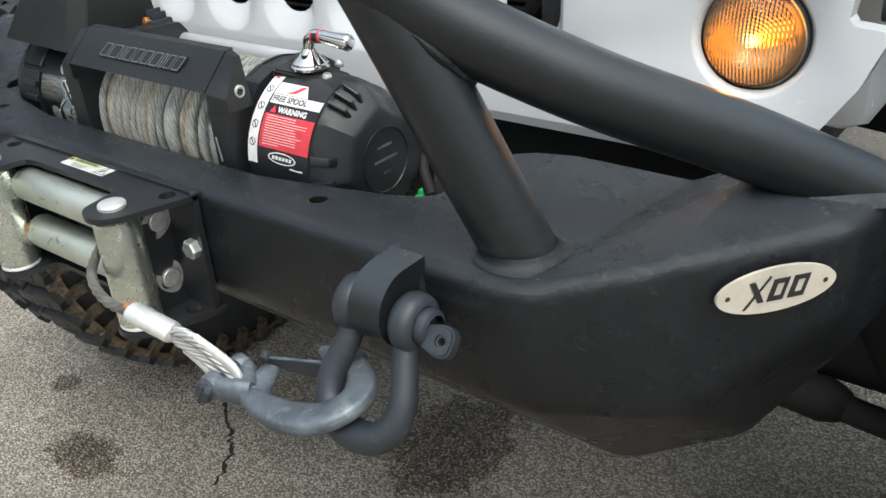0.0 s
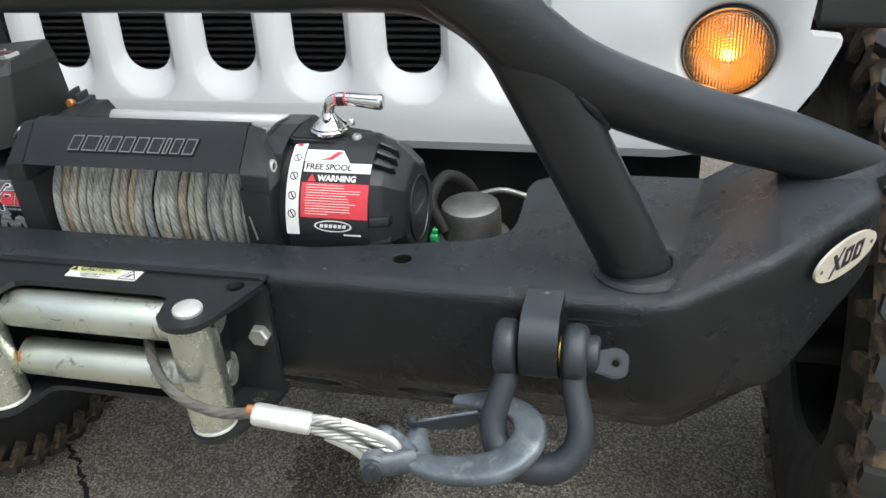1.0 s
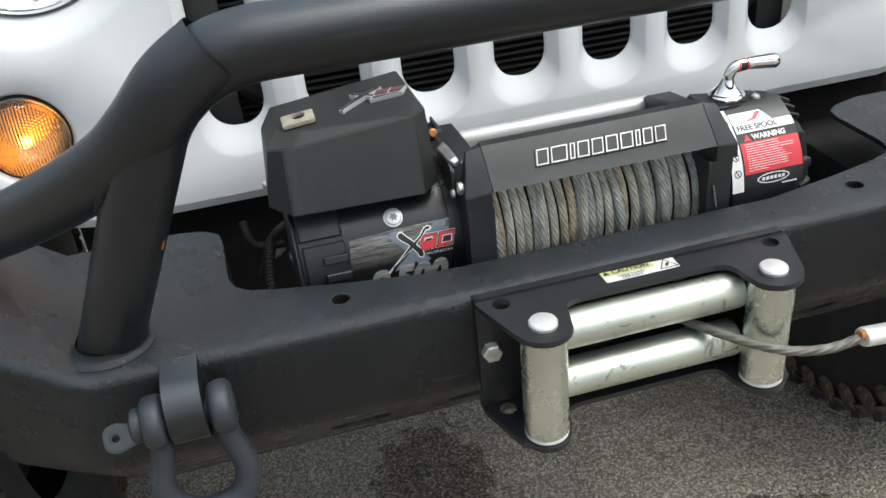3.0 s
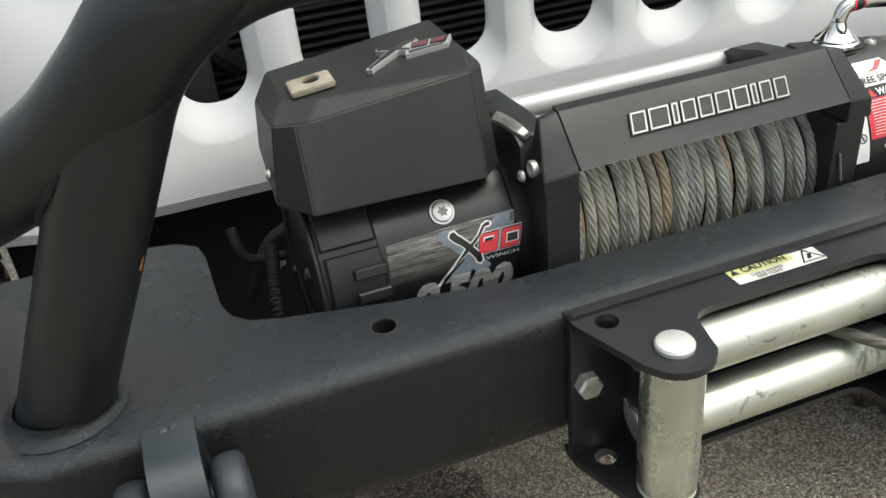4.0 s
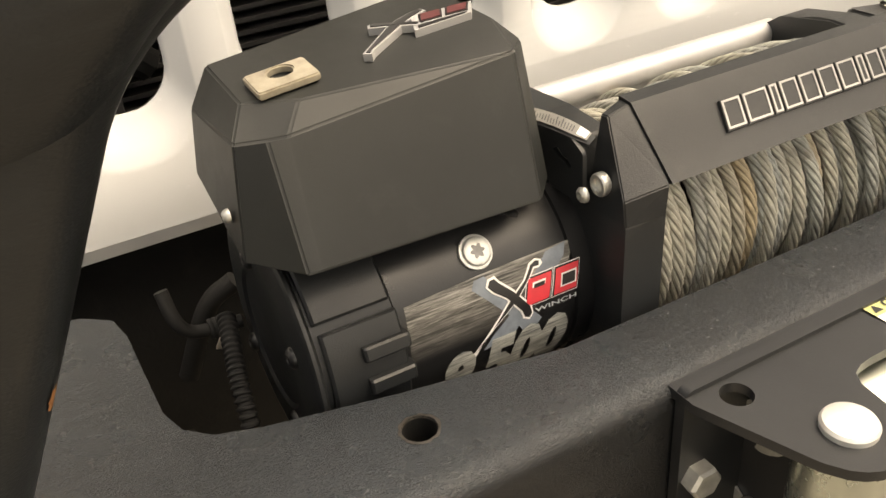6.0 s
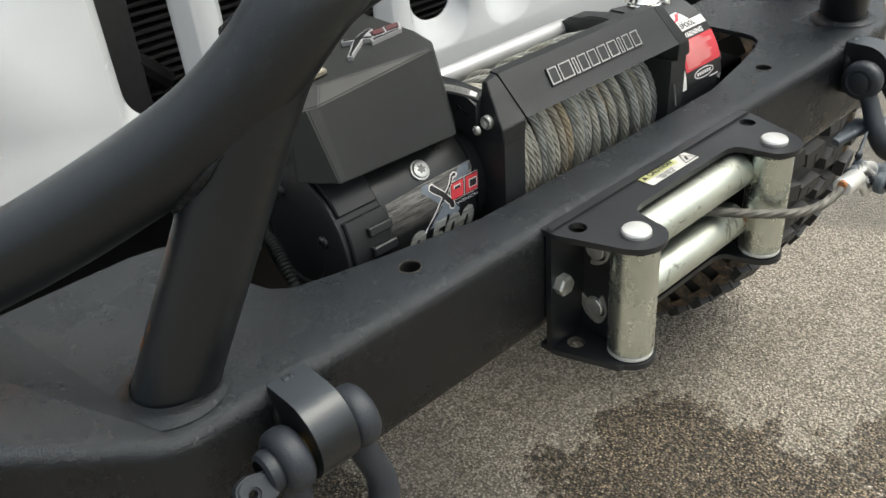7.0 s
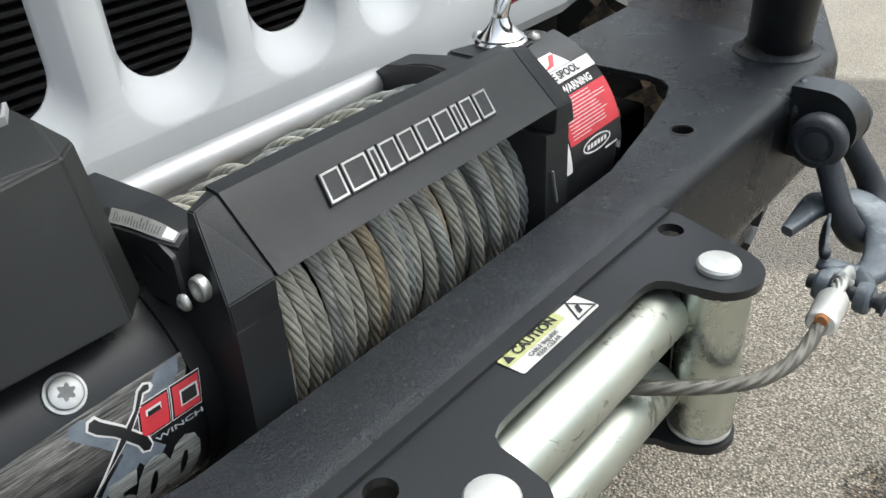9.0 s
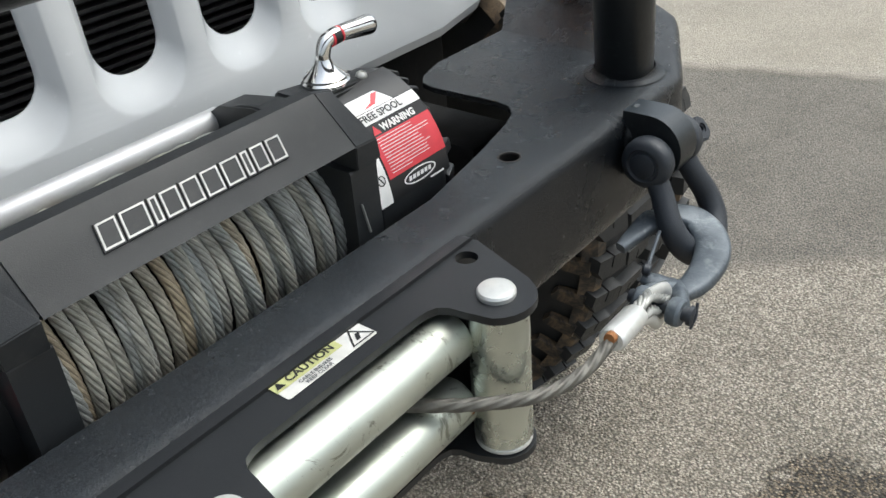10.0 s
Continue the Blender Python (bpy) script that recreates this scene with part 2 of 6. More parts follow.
def zinc(name, rings, rough, wear):
    """Zinc-plated roller: greenish tone, dark rubbed patches, fine rings across its length."""
    m, n, l, b = material(name, rough[0], 0.92)
    v = coords(n, l)
    tone = ramp(n, l, noise_tex(n, l, v, 16, 4, 0.55), [(0.3, (0.47, 0.50, 0.445)), (0.7, (0.61, 0.64, 0.57))])
    scuff = ramp(n, l, noise_tex(n, l, v, 42, 9, 0.75, 1.2), [(wear, grey(0)), (wear + 0.06, grey(0.75))])
    colour = mix(n, l, scuff, tone, (0.17, 0.165, 0.135))
    lines = ramp(n, l, noise_tex(n, l, coords(n, l, rings), 1.0, 6, 0.8), [(0.64, grey(0)), (0.69, grey(0.55))])
    l.new(mix(n, l, lines, colour, (0.20, 0.195, 0.165)), b.inputs["Base Color"])
    dull = ramp(n, l, noise_tex(n, l, v, 34, 7, 0.7), [(0.3, grey(rough[0])), (0.72, grey(rough[1]))])
    l.new(dull, b.inputs["Roughness"])
    bump(n, l, b, noise_tex(n, l, v, 160, 5, 0.65), 0.06, 0.0005)
    return m


def cable_steel():
    """Galvanised strand that goes from blue-grey to tan and rust from one turn to the next."""
    m, n, l, b = material("weathered_wire_rope", 0.55, 0.35)
    info = n.new("ShaderNodeObjectInfo")
    tint = ramp(n, l, info.outputs["Random"], [(0.0, (0.46, 0.49, 0.475)), (0.3, (0.64, 0.64, 0.585)), (0.55, (0.70, 0.665, 0.55)), (0.78, (0.56, 0.585, 0.55)), (0.93, (0.68, 0.56, 0.385))])
    v = coords(n, l)
    wear = ramp(n, l, noise_tex(n, l, v, 70, 7, 0.7), [(0.32, grey(0.48)), (0.7, grey(1.0))])
    colour = mix(n, l, 1.0, tint, wear, "MULTIPLY")
    stain = ramp(n, l, noise_tex(n, l, v, 26, 6, 0.7), [(0.60, grey(0)), (0.78, grey(0.55))])
    along = n.new("ShaderNodeUVMap")
    along.uv_map = "strand"
    stretch = n.new("ShaderNodeMapping")
    stretch.inputs["Scale"].default_value = (60, 55, 1)
    stretch.inputs["Rotation"].default_value = (0, 0, 0.5)
    l.new(along.outputs[0], stretch.inputs["Vector"])
    wires = noise_tex(n, l, stretch.outputs[0], 1.0, 3, 0.6)
    shade = ramp(n, l, wires, [(0.34, grey(0.55)), (0.60, grey(1.0))])
    worn = mix(n, l, 1.0, mix(n, l, stain, colour, (0.25, 0.16, 0.075)), shade, "MULTIPLY")
    # grooves between the six strands darkened in the colour: shade and old grime
    around = n.new("ShaderNodeSeparateXYZ")
    l.new(along.outputs[0], around.inputs[0])
    wave = around.outputs["X"]
    for kind, value in (("MULTIPLY", 6 * math.pi), ("COSINE", 0.0), ("ABSOLUTE", 0.0)):
        step = n.new("ShaderNodeMath")
        step.operation = kind
        l.new(wave, step.inputs[0])
        step.inputs[1].default_value = value
        wave = step.outputs[0]
    groove_dark = ramp(n, l, wave, [(0.08, grey(0.50)), (0.45, grey(0.0))])
    l.new(mix(n, l, groove_dark, worn, (0.045, 0.042, 0.034)), b.inputs["Base Color"])
    first = bump(n, l, b, wires, 0.7, 0.0006)
    bump(n, l, b, noise_tex(n, l, v, 1500, 3), 0.3, 0.0004, first)
    return m


def asphalt():
    """Worn asphalt: pale stones in a dark binder, a darker strip beyond, oil stains."""
    m, n, l, b = material("worn_stony_asphalt", 0.85)
    v = coords(n, l)
    cells = n.new("ShaderNodeTexVoronoi")
    cells.inputs["Scale"].default_value = 215
    l.new(v, cells.inputs["Vector"])
    small = n.new("ShaderNodeTexVoronoi")
    small.inputs["Scale"].default_value = 480
    l.new(v, small.inputs["Vector"])
    pick = n.new("ShaderNodeSeparateColor")
    l.new(cells.outputs["Color"], pick.inputs[0])
    stone = ramp(n, l, pick.outputs[0], [(0.0, (0.150, 0.132, 0.106)), (0.2, (0.250, 0.224, 0.183)), (0.5, (0.355, 0.320, 0.265)), (0.8, (0.435, 0.396, 0.336)), (1.0, (0.58, 0.537, 0.467))])
    gap = ramp(n, l, cells.outputs["Distance"], [(0.46, grey(0)), (0.68, grey(0.9))])
    colour = mix(n, l, gap, stone, (0.092, 0.082, 0.067))
    pick2 = n.new("ShaderNodeSeparateColor")
    l.new(small.outputs["Color"], pick2.inputs[0])
    grit = ramp(n, l, pick2.outputs[1], [(0.0, (0.10, 0.095, 0.085)), (0.5, (0.27, 0.255, 0.22)), (1.0, (0.56, 0.52, 0.45))])
    colour = mix(n, l, 0.25, colour, grit)
    slow = ramp(n, l, noise_tex(n, l, v, 2.6, 10, 0.78), [(0.30, (0.62, 0.59, 0.54)), (0.52, (1.00, 0.97, 0.935)), (0.72, (1.19, 1.15, 1.11))])
    colour = mix(n, l, 1.0, colour, slow, "MULTIPLY")
    # the strip of newer, smoother asphalt beyond the bay
    xyz = n.new("ShaderNodeSeparateXYZ")
    l.new(v, xyz.inputs[0])
    wobble = noise_tex(n, l, v, 3.0, 8, 0.65)

    def band(tilt, start, end):
        """Goes from 0 to 1 across a ragged line on the ground."""
        lean = n.new("ShaderNodeMath")
        lean.operation = "MULTIPLY_ADD"
        l.new(xyz.outputs["Y"], lean.inputs[0])
        lean.inputs[1].default_value = tilt
        l.new(xyz.outputs["X"], lean.inputs[2])
        wob = n.new("ShaderNodeMath")
        wob.operation = "MULTIPLY_ADD"
        l.new(wobble, wob.inputs[0])
        wob.inputs[1].default_value = 0.12
        l.new(lean.outputs[0], wob.inputs[2])
        mapr = n.new("ShaderNodeMapRange")
        mapr.inputs["From Min"].default_value, mapr.inputs["From Max"].default_value = start, end
        l.new(wob.outputs[0], mapr.inputs["Value"])
        return mapr

    mapr = band(0.75, 1.60, 1.66)
    far = band(0.24, 2.67, 2.73)
    both = n.new("ShaderNodeMath")
    both.operation = "SUBTRACT"
    l.new(mapr.outputs[0], both.inputs[0])
    l.new(far.outputs[0], both.inputs[1])
    newer = mix(n, l, 0.75, (0.15, 0.146, 0.136), mix(n, l, 1.0, grit, slow, "MULTIPLY"))
    newer = mix(n, l, 1.0, newer, (0.66, 0.65, 0.64), "MULTIPLY")
    colour = mix(n, l, both.outputs[0], colour, newer)
    paler = mix(n, l, 0.38, colour, (0.50, 0.455, 0.375))
    colour = mix(n, l, far.outputs[0], colour, paler)
    # oil and water stains, each with its own outline
    blot = None
    for cx, cy, rx, ry in ((0.25, 0.085, 0.37, 0.265), (0.43, 0.255, 0.13, 0.12), (0.70, -0.20, 0.26, 0.22), (-0.09, 0.60, 0.105, 0.155), (-0.66, 0.19, 0.085, 0.05), (-0.90, 0.30, 0.035, 0.03)):
        mp = n.new("ShaderNodeMapping")
        mp.vector_type = "TEXTURE"
        mp.inputs["Location"].default_value, mp.inputs["Scale"].default_value = (cx, cy, 0), (rx, ry, 1)
        l.new(v, mp.inputs["Vector"])
        ln = n.new("ShaderNodeVectorMath")
        ln.operation = "LENGTH"
        l.new(mp.outputs[0], ln.inputs[0])
        add = n.new("ShaderNodeMath")
        add.operation = "MULTIPLY_ADD"
        l.new(noise_tex(n, l, v, 2.4 / min(rx, ry), 11, 0.80), add.inputs[0])
        add.inputs[1].default_value = 2.4
        l.new(ln.outputs["Value"], add.inputs[2])
        edge = n.new("ShaderNodeMapRange")
        edge.inputs["From Min"].default_value, edge.inputs["From Max"].default_value = 2.23, 2.11
        l.new(add.outputs[0], edge.inputs["Value"])
        if blot is None:
            blot = edge.outputs[0]
        else:
            mx = n.new("ShaderNodeMath")
            mx.operation = "MAXIMUM"
            l.new(blot, mx.inputs[0])
            l.new(edge.outputs[0], mx.inputs[1])
            blot = mx.outputs[0]
    grime = ramp(n, l, noise_tex(n, l, v, 60, 5), [(0.3, grey(0.72)), (0.6, grey(1.0))])
    amount = mix(n, l, 1.0, blot, grime, "MULTIPLY")
    # washed stones stand out of the wet binder
    wet = ramp(n, l, pick.outputs[1], [(0.0, (0.26, 0.215, 0.165)), (0.45, (0.43, 0.365, 0.285)), (0.75, (0.66, 0.57, 0.455)), (1.0, (0.95, 0.85, 0.69))])
    pit = ramp(n, l, cells.outputs["Distance"], [(0.34, grey(1.0)), (0.62, grey(0.25))])
    damp = mix(n, l, 1.0, mix(n, l, 1.0, colour, wet, "MULTIPLY"), pit, "MULTIPLY")
    l.new(mix(n, l, amount, colour, damp), b.inputs["Base Color"])
    l.new(ramp(n, l, amount, [(0.0, grey(0.88)), (1.0, grey(0.62))]), b.inputs["Roughness"])
    up = n.new("ShaderNodeMath")
    up.operation = "MULTIPLY"
    l.new(cells.outputs["Distance"], up.inputs[0])
    up.inputs[1].default_value = -1.0
    first = bump(n, l, b, up.outputs[0], 1.0, 0.006)
    bump(n, l, b, noise_tex(n, l, v, 420, 4), 0.5, 0.002, first)
    return m


def glass(name, colour, rough=0.05, ior=1.45):
    m, n, l, b = material(name, rough)
    b.inputs["Base Color"].default_value = (*colour, 1)
    b.inputs["Transmission Weight"].default_value = 1.0
    b.inputs["IOR"].default_value = ior
    return m


def glow(name, colour, strength):
    m, n, l, b = material(name, 0.5)
    b.inputs["Base Color"].default_value = (*colour, 1)
    b.inputs["Emission Color"].default_value = (*colour, 1)
    b.inputs["Emission Strength"].default_value = strength
    return m


def ribbed_lens():
    m, n, l, b = material("amber_ribbed_lens", 0.03)
    b.inputs["Base Color"].default_value = (0.95, 0.85, 0.70, 1)
    b.inputs["Transmission Weight"].default_value = 1.0
    return m


WHITE = white_paint()
ZINC = zinc("bright_zinc_roller", (6, 6, 170), (0.22, 0.35), 0.67)
ZINC_WORN = zinc("rubbed_zinc_roller", (170, 6, 6), (0.36, 0.54), 0.56)
CABLE = cable_steel()
ASPHALT = asphalt()
AMBER = ribbed_lens()
REFLECTOR = plain("satin_reflector", (0.52, 0.45, 0.38), 0.20, 1.0, 0.05)
CLEAR = glass("clear_lens", (1, 1, 1), 0.02)
BULB = glow("lit_amber_bulb", (1.0, 0.38, 0.05), 1.5)
CABLE_BRIGHT = painted("clean_strand", (0.28, 0.28, 0.265), (0.44, 0.44, 0.415), (0.35, 0.5), 900, 0.3, (0.3, 0.27, 0.2), 0.4, metal=0.6, stain=60)
ROPE_DIRTY = painted("grimy_strand", (0.075, 0.071, 0.062), (0.15, 0.142, 0.122), (0.45, 0.6), 900, 0.3, (0.16, 0.11, 0.06), 0.4, metal=0.3, stain=70)
CRACK = plain("dark_crack_filler", (0.012, 0.011, 0.010), 0.9)

# ---- mesh helpers ----
def part(name, bm, mat, parent=None, label="", smooth=True, angle=35, post=None):
    """Links a bmesh as one mesh object, under a thing or a part where one is given."""
    bmesh.ops.recalc_face_normals(bm, faces=bm.faces)
    me = bpy.data.meshes.new(name)
    bm.to_mesh(me)
    bm.free()
    me.materials.append(mat)
    if smooth:
        me.polygons.foreach_set("use_smooth", [True] * len(me.polygons))
        me.set_sharp_from_angle(angle=radians(angle))
    ob = new(name, me)
    if parent:
        ob.parent = parent
        ob.matrix_parent_inverse = parent.matrix_world.inverted()
    if label:
        ob["label"] = label
    return ob


def thing(name, at, label, category, group="", kind=""):
    ob = new(name)
    ob.empty_display_size = 0.05
    ob.location = at
    ob.matrix_world = Matrix.Translation(at)
    return tagged(ob, label, category, group, kind)


def box(bm, lo, hi, bev=0.0, seg=2):
    r = bmesh.ops.create_cube(bm, size=1)
    vs = r["verts"]
    for v in vs:
        v.co = Vector([lo[i] + (v.co[i] + 0.5) * (hi[i] - lo[i]) for i in range(3)])
    if bev:
        es = {e for v in vs for e in v.link_edges}
        bmesh.ops.bevel(bm, geom=list(es), offset=bev, segments=seg, affect="EDGES", profile=0.5)
    return vs


def axes_of(direction):
    d = Vector(direction).normalized()
    up = Vector((0, 0, 1)) if abs(d.z) < 0.9 else Vector((0, 1, 0))
    u = d.cross(up).normalized()
    return d, u, u.cross(d).normalized()


def lathe(bm, base, direction, profile, n=40, squash=(1, 1)):
    """Turns (distance along, radius) pairs round an axis; a radius of 0 closes the end."""
    d, u, w = axes_of(direction)
    base = Vector(base)
    rings = []
    for along, rad in profile:
        if rad <= 1e-6:
            rings.append([bm.verts.new(base + d * along)])
        else:
            rings.append([bm.verts.new(base + d * along + (u * math.cos(2 * math.pi * k / n) * squash[0] + w * math.sin(2 * math.pi * k / n) * squash[1]) * rad) for k in range(n)])
    for a, b in zip(rings, rings[1:]):
        if len(a) == 1 and len(b) == 1:
            continue
        for k in range(n):
            k2 = (k + 1) % n
            if len(a) == 1:
                bm.faces.new((a[0], b[k2], b[k]))
            elif len(b) == 1:
                bm.faces.new((a[k], a[k2], b[0]))
            else:
                bm.faces.new((a[k], a[k2], b[k2], b[k]))
    return rings


def rod(bm, a, b, r, n=24, edge=0.0):
    a, b = Vector(a), Vector(b)
    ln = (b - a).length
    e = min(edge, r * 0.6, ln * 0.4)
    prof = [(0, 0), (0, r - e)] + ([(e * 0.3, r - e * 0.3), (e, r), (ln - e, r), (ln - e * 0.3, r - e * 0.3)] if e else [(0, r), (ln, r)][0 if not e else 1:]) + [(ln, r - e), (ln, 0)]
    clean = []
    for p in prof:
        if not clean or (abs(p[0] - clean[-1][0]) > 1e-7 or abs(p[1] - clean[-1][1]) > 1e-7):
            clean.append(p)
    lathe(bm, a, b - a, clean, n)


def smooth_path(points, per=8):
    """A curve through the points, each with a few steps to the next."""
    p = [Vector(q) for q in points]
    p = [p[0] * 2 - p[1]] + p + [p[-1] * 2 - p[-2]]
    out = []
    for i in range(1, len(p) - 2):
        for s in range(per):
            t = s / per
            a, b, c, d = p[i - 1], p[i], p[i + 1], p[i + 2]
            out.append(0.5 * (2 * b + (c - a) * t + (2 * a - 5 * b + 4 * c - d) * t * t + (3 * b - 3 * c + d - a) * t ** 3))
    return out + [p[-2]]


def sweep(bm, path, radius, n=14, closed=False, lobes=0, depth=0.0, twist=0.0, caps=True, flat=None):
    """A tube along a path. radius: a number or one for each step. lobes, depth, twist: the strands of a rope."""
    path = [Vector(q) for q in path]
    m = len(path)
    rad = radius if isinstance(radius, (list, tuple)) else [radius] * m
    tang = []
    for i in range(m):
        a = path[(i - 1) % m] if (closed or i > 0) else path[0]
        b = path[(i + 1) % m] if (closed or i < m - 1) else path[-1]
        tang.append((b - a).normalized())
    _, u, _ = axes_of(tang[0])
    rings, run = [], 0.0
    for i in range(m):
        d = tang[i]
        u = (u - d * u.dot(d)).normalized()
        w = d.cross(u)
        if i:
            run += (path[i] - path[i - 1]).length
        ring = []
        for k in range(n):
            a = 2 * math.pi * k / n
            r = rad[i]
            if lobes:
                r *= 1 - depth + depth * abs(math.cos(lobes * a / 2))
                a -= 2 * run * twist / lobes
            e1, e2 = (1, 1) if flat is None else flat
            ring.append(bm.verts.new(path[i] + u * math.cos(a) * r * e1 + w * math.sin(a) * r * e2))
        rings.append(ring)
    pairs = list(zip(rings, rings[1:])) + ([(rings[-1], rings[0])] if closed else [])
    for a, b in pairs:
        for k in range(n):
            k2 = (k + 1) % n
            bm.faces.new((a[k], a[k2], b[k2], b[k]))
    if caps and not closed:
        bm.faces.new(rings[0][::-1])
        bm.faces.new(rings[-1])
    return rings


def bent(a, corner, c, radius, steps=12):
    """Points of a round bend between two straight runs."""
    a, corner, c = Vector(a), Vector(corner), Vector(c)
    d1, d2 = (a - corner).normalized(), (c - corner).normalized()
    half = d1.angle(d2) / 2
    run = radius / math.tan(half)
    centre = corner + (d1 + d2).normalized() * (radius / math.sin(half))
    s, e = corner + d1 * run - centre, corner + d2 * run - centre
    total = s.angle(e)
    ax = s.cross(e).normalized()
    return [centre + Matrix.Rotation(total * k / steps, 3, ax) @ s for k in range(steps + 1)]


def prism(bm, outline, to3, thick, holes=()):
    """A plate from a 2D outline with holes. to3 maps (a, b, depth) to a place."""
    loops = [outline, *holes]
    edges, vs = [], []
    for lp in loops:
        ring = [bm.verts.new(to3(p[0], p[1], 0.0)) for p in lp]
        vs += ring
        edges += [bm.edges.new((ring[i], ring[(i + 1) % len(ring)])) for i in range(len(ring))]
    r = bmesh.ops.triangle_fill(bm, edges=edges, use_beauty=True)
    faces = [f for f in r["geom"] if isinstance(f, bmesh.types.BMFace)]
    ex = bmesh.ops.extrude_face_region(bm, geom=faces)
    shift = Vector(to3(0, 0, thick)) - Vector(to3(0, 0, 0))
    for g in ex["geom"]:
        if isinstance(g, bmesh.types.BMVert):
            g.co += shift
    return faces


def round_poly(points, radii, steps=6):
    """A 2D outline with rounded corners."""
    out, m = [], len(points)
    for i in range(m):
        r = radii[i] if isinstance(radii, (list, tuple)) else radii
        b = Vector((*points[i], 0))
        if r <= 0:
            out.append((b.x, b.y))
            continue
        a, c = Vector((*points[i - 1], 0)), Vector((*points[(i + 1) % m], 0))
        d1, d2 = (a - b).normalized(), (c - b).normalized()
        ang = d1.angle(d2)
        if ang > math.pi - 0.02:
            out.append((b.x, b.y))
            continue
        out += [(q.x, q.y) for q in bent(a, b, c, r, steps)]
    return out


def circle(cx, cy, r, n=20, ry=None):
    return [(cx + r * math.cos(2 * math.pi * k / n), cy + (ry or r) * math.sin(2 * math.pi * k / n)) for k in range(n)]


def hexbolt(bm, at, direction, size=0.0085, height=0.007, washer=True):
    d, _, _ = axes_of(direction)
    at = Vector(at)
    if washer:
        lathe(bm, at, d, [(0, 0), (0, size * 1.35), (0.0012, size * 1.35), (0.0016, size * 1.25), (0.0016, 0)], 28)
        at = at + d * 0.0016
    lathe(bm, at, d, [(0, 0), (0, size), (height * 0.8, size), (height, size * 0.84), (height, 0)], 6)


def button(bm, at, direction, r=0.008, height=0.004):
    """A domed socket screw on a washer."""
    d, _, _ = axes_of(direction)
    lathe(bm, at, d, [(0, 0), (0, r), (height * 0.35, r), (height * 0.7, r * 0.86), (height, r * 0.55), (height, r * 0.42), (height * 0.25, r * 0.36), (height * 0.25, 0)], 24)


def mesh_text(body, size, shear=0.0, bold=0.0, align="CENTER"):
    """Lettering in the built-in font as a flat bmesh, about its middle."""
    cu = bpy.data.curves.new("lettering", "FONT")
    cu.body, cu.size, cu.shear, cu.offset = body, size, shear, bold
    cu.align_x, cu.align_y, cu.resolution_u = align, "CENTER", 3
    ob = new("lettering", cu)
    me = bpy.data.meshes.new_from_object(ob.evaluated_get(bpy.context.evaluated_depsgraph_get()))
    bpy.data.objects.remove(ob)
    bpy.data.curves.remove(cu)
    bm = bmesh.new()
    bm.from_mesh(me)
    bpy.data.meshes.remove(me)
    return bm


def sheet2d(outline, holes=(), cut=0.0):
    bm = bmesh.new()
    edges = []
    for lp in (outline, *holes):
        ring = [bm.verts.new((p[0], p[1], 0)) for p in lp]
        edges += [bm.edges.new((ring[i], ring[(i + 1) % len(ring)])) for i in range(len(ring))]
    bmesh.ops.triangle_fill(bm, edges=edges, use_beauty=True)
    return bm


def slices(bm, step):
    """Cuts a flat sheet across y, so that it can follow a cylinder."""
    ys = [v.co.y for v in bm.verts]
    y = min(ys) + step
    while y < max(ys) - step * 0.2:
        bmesh.ops.bisect_plane(bm, geom=bm.verts[:] + bm.edges[:] + bm.faces[:], plane_co=(0, y, 0), plane_no=(0, 1, 0))
        y += step
    return bm


def on_cylinder(bm, y0, z0, r, x, turn, lift):
    """Lays a flat sheet on a cylinder along x; turn: degrees up from the front."""
    slices(bm, 0.0022)
    for v in bm.verts:
        a = radians(turn) + v.co.y / r
        v.co = Vector((x + v.co.x, y0 - (r + lift) * math.cos(a), z0 + (r + lift) * math.sin(a)))
    return bm


def on_plane(bm, at, right, up, lift=0.0):
    right, up = Vector(right).normalized(), Vector(up).normalized()
    nrm = right.cross(up)
    for v in bm.verts:
        v.co = Vector(at) + right * v.co.x + up * v.co.y + nrm * lift
    return bm


def thicken(bm, depth, nrm):
    ex = bmesh.ops.extrude_face_region(bm, geom=bm.faces[:])
    for g in ex["geom"]:
        if isinstance(g, bmesh.types.BMVert):
            g.co += Vector(nrm).normalized() * depth
    return bm


def slanted(w, h, lean=0.25):
    return [(-w / 2 - h * lean / 2, -h / 2), (w / 2 - h * lean / 2, -h / 2), (w / 2 + h * lean / 2, h / 2), (-w / 2 + h * lean / 2, h / 2)]


def shifted(poly, dx, dy):
    return [(x + dx, y + dy) for x, y in poly]


def cut_out(ob, cutters):
    """Takes the cutters' shapes out of a mesh for good."""
    tmp = []
    for c in cutters:
        me = bpy.data.meshes.new("cutter")
        bmesh.ops.recalc_face_normals(c, faces=c.faces)
        c.to_mesh(me)
        c.free()
        k = new("cutter", me)
        md = ob.modifiers.new("cut", "BOOLEAN")
        md.object, md.operation, md.solver = k, "DIFFERENCE", "EXACT"
        tmp.append(k)
    bpy.context.view_layer.update()
    me = bpy.data.meshes.new_from_object(ob.evaluated_get(bpy.context.evaluated_depsgraph_get()))
    ob.modifiers.clear()
    ob.data = me
    for k in tmp:
        bpy.data.objects.remove(k)
    me.polygons.foreach_set("use_smooth", [True] * len(me.polygons))
    me.set_sharp_from_angle(angle=radians(14))
    return ob


# ---- ground ----
bm = bmesh.new()
ring = [bm.verts.new((x, y, 0)) for x, y in ((-400, -400), (400, -400), (400, 400), (-400, 400))]
bm.faces.new(ring)
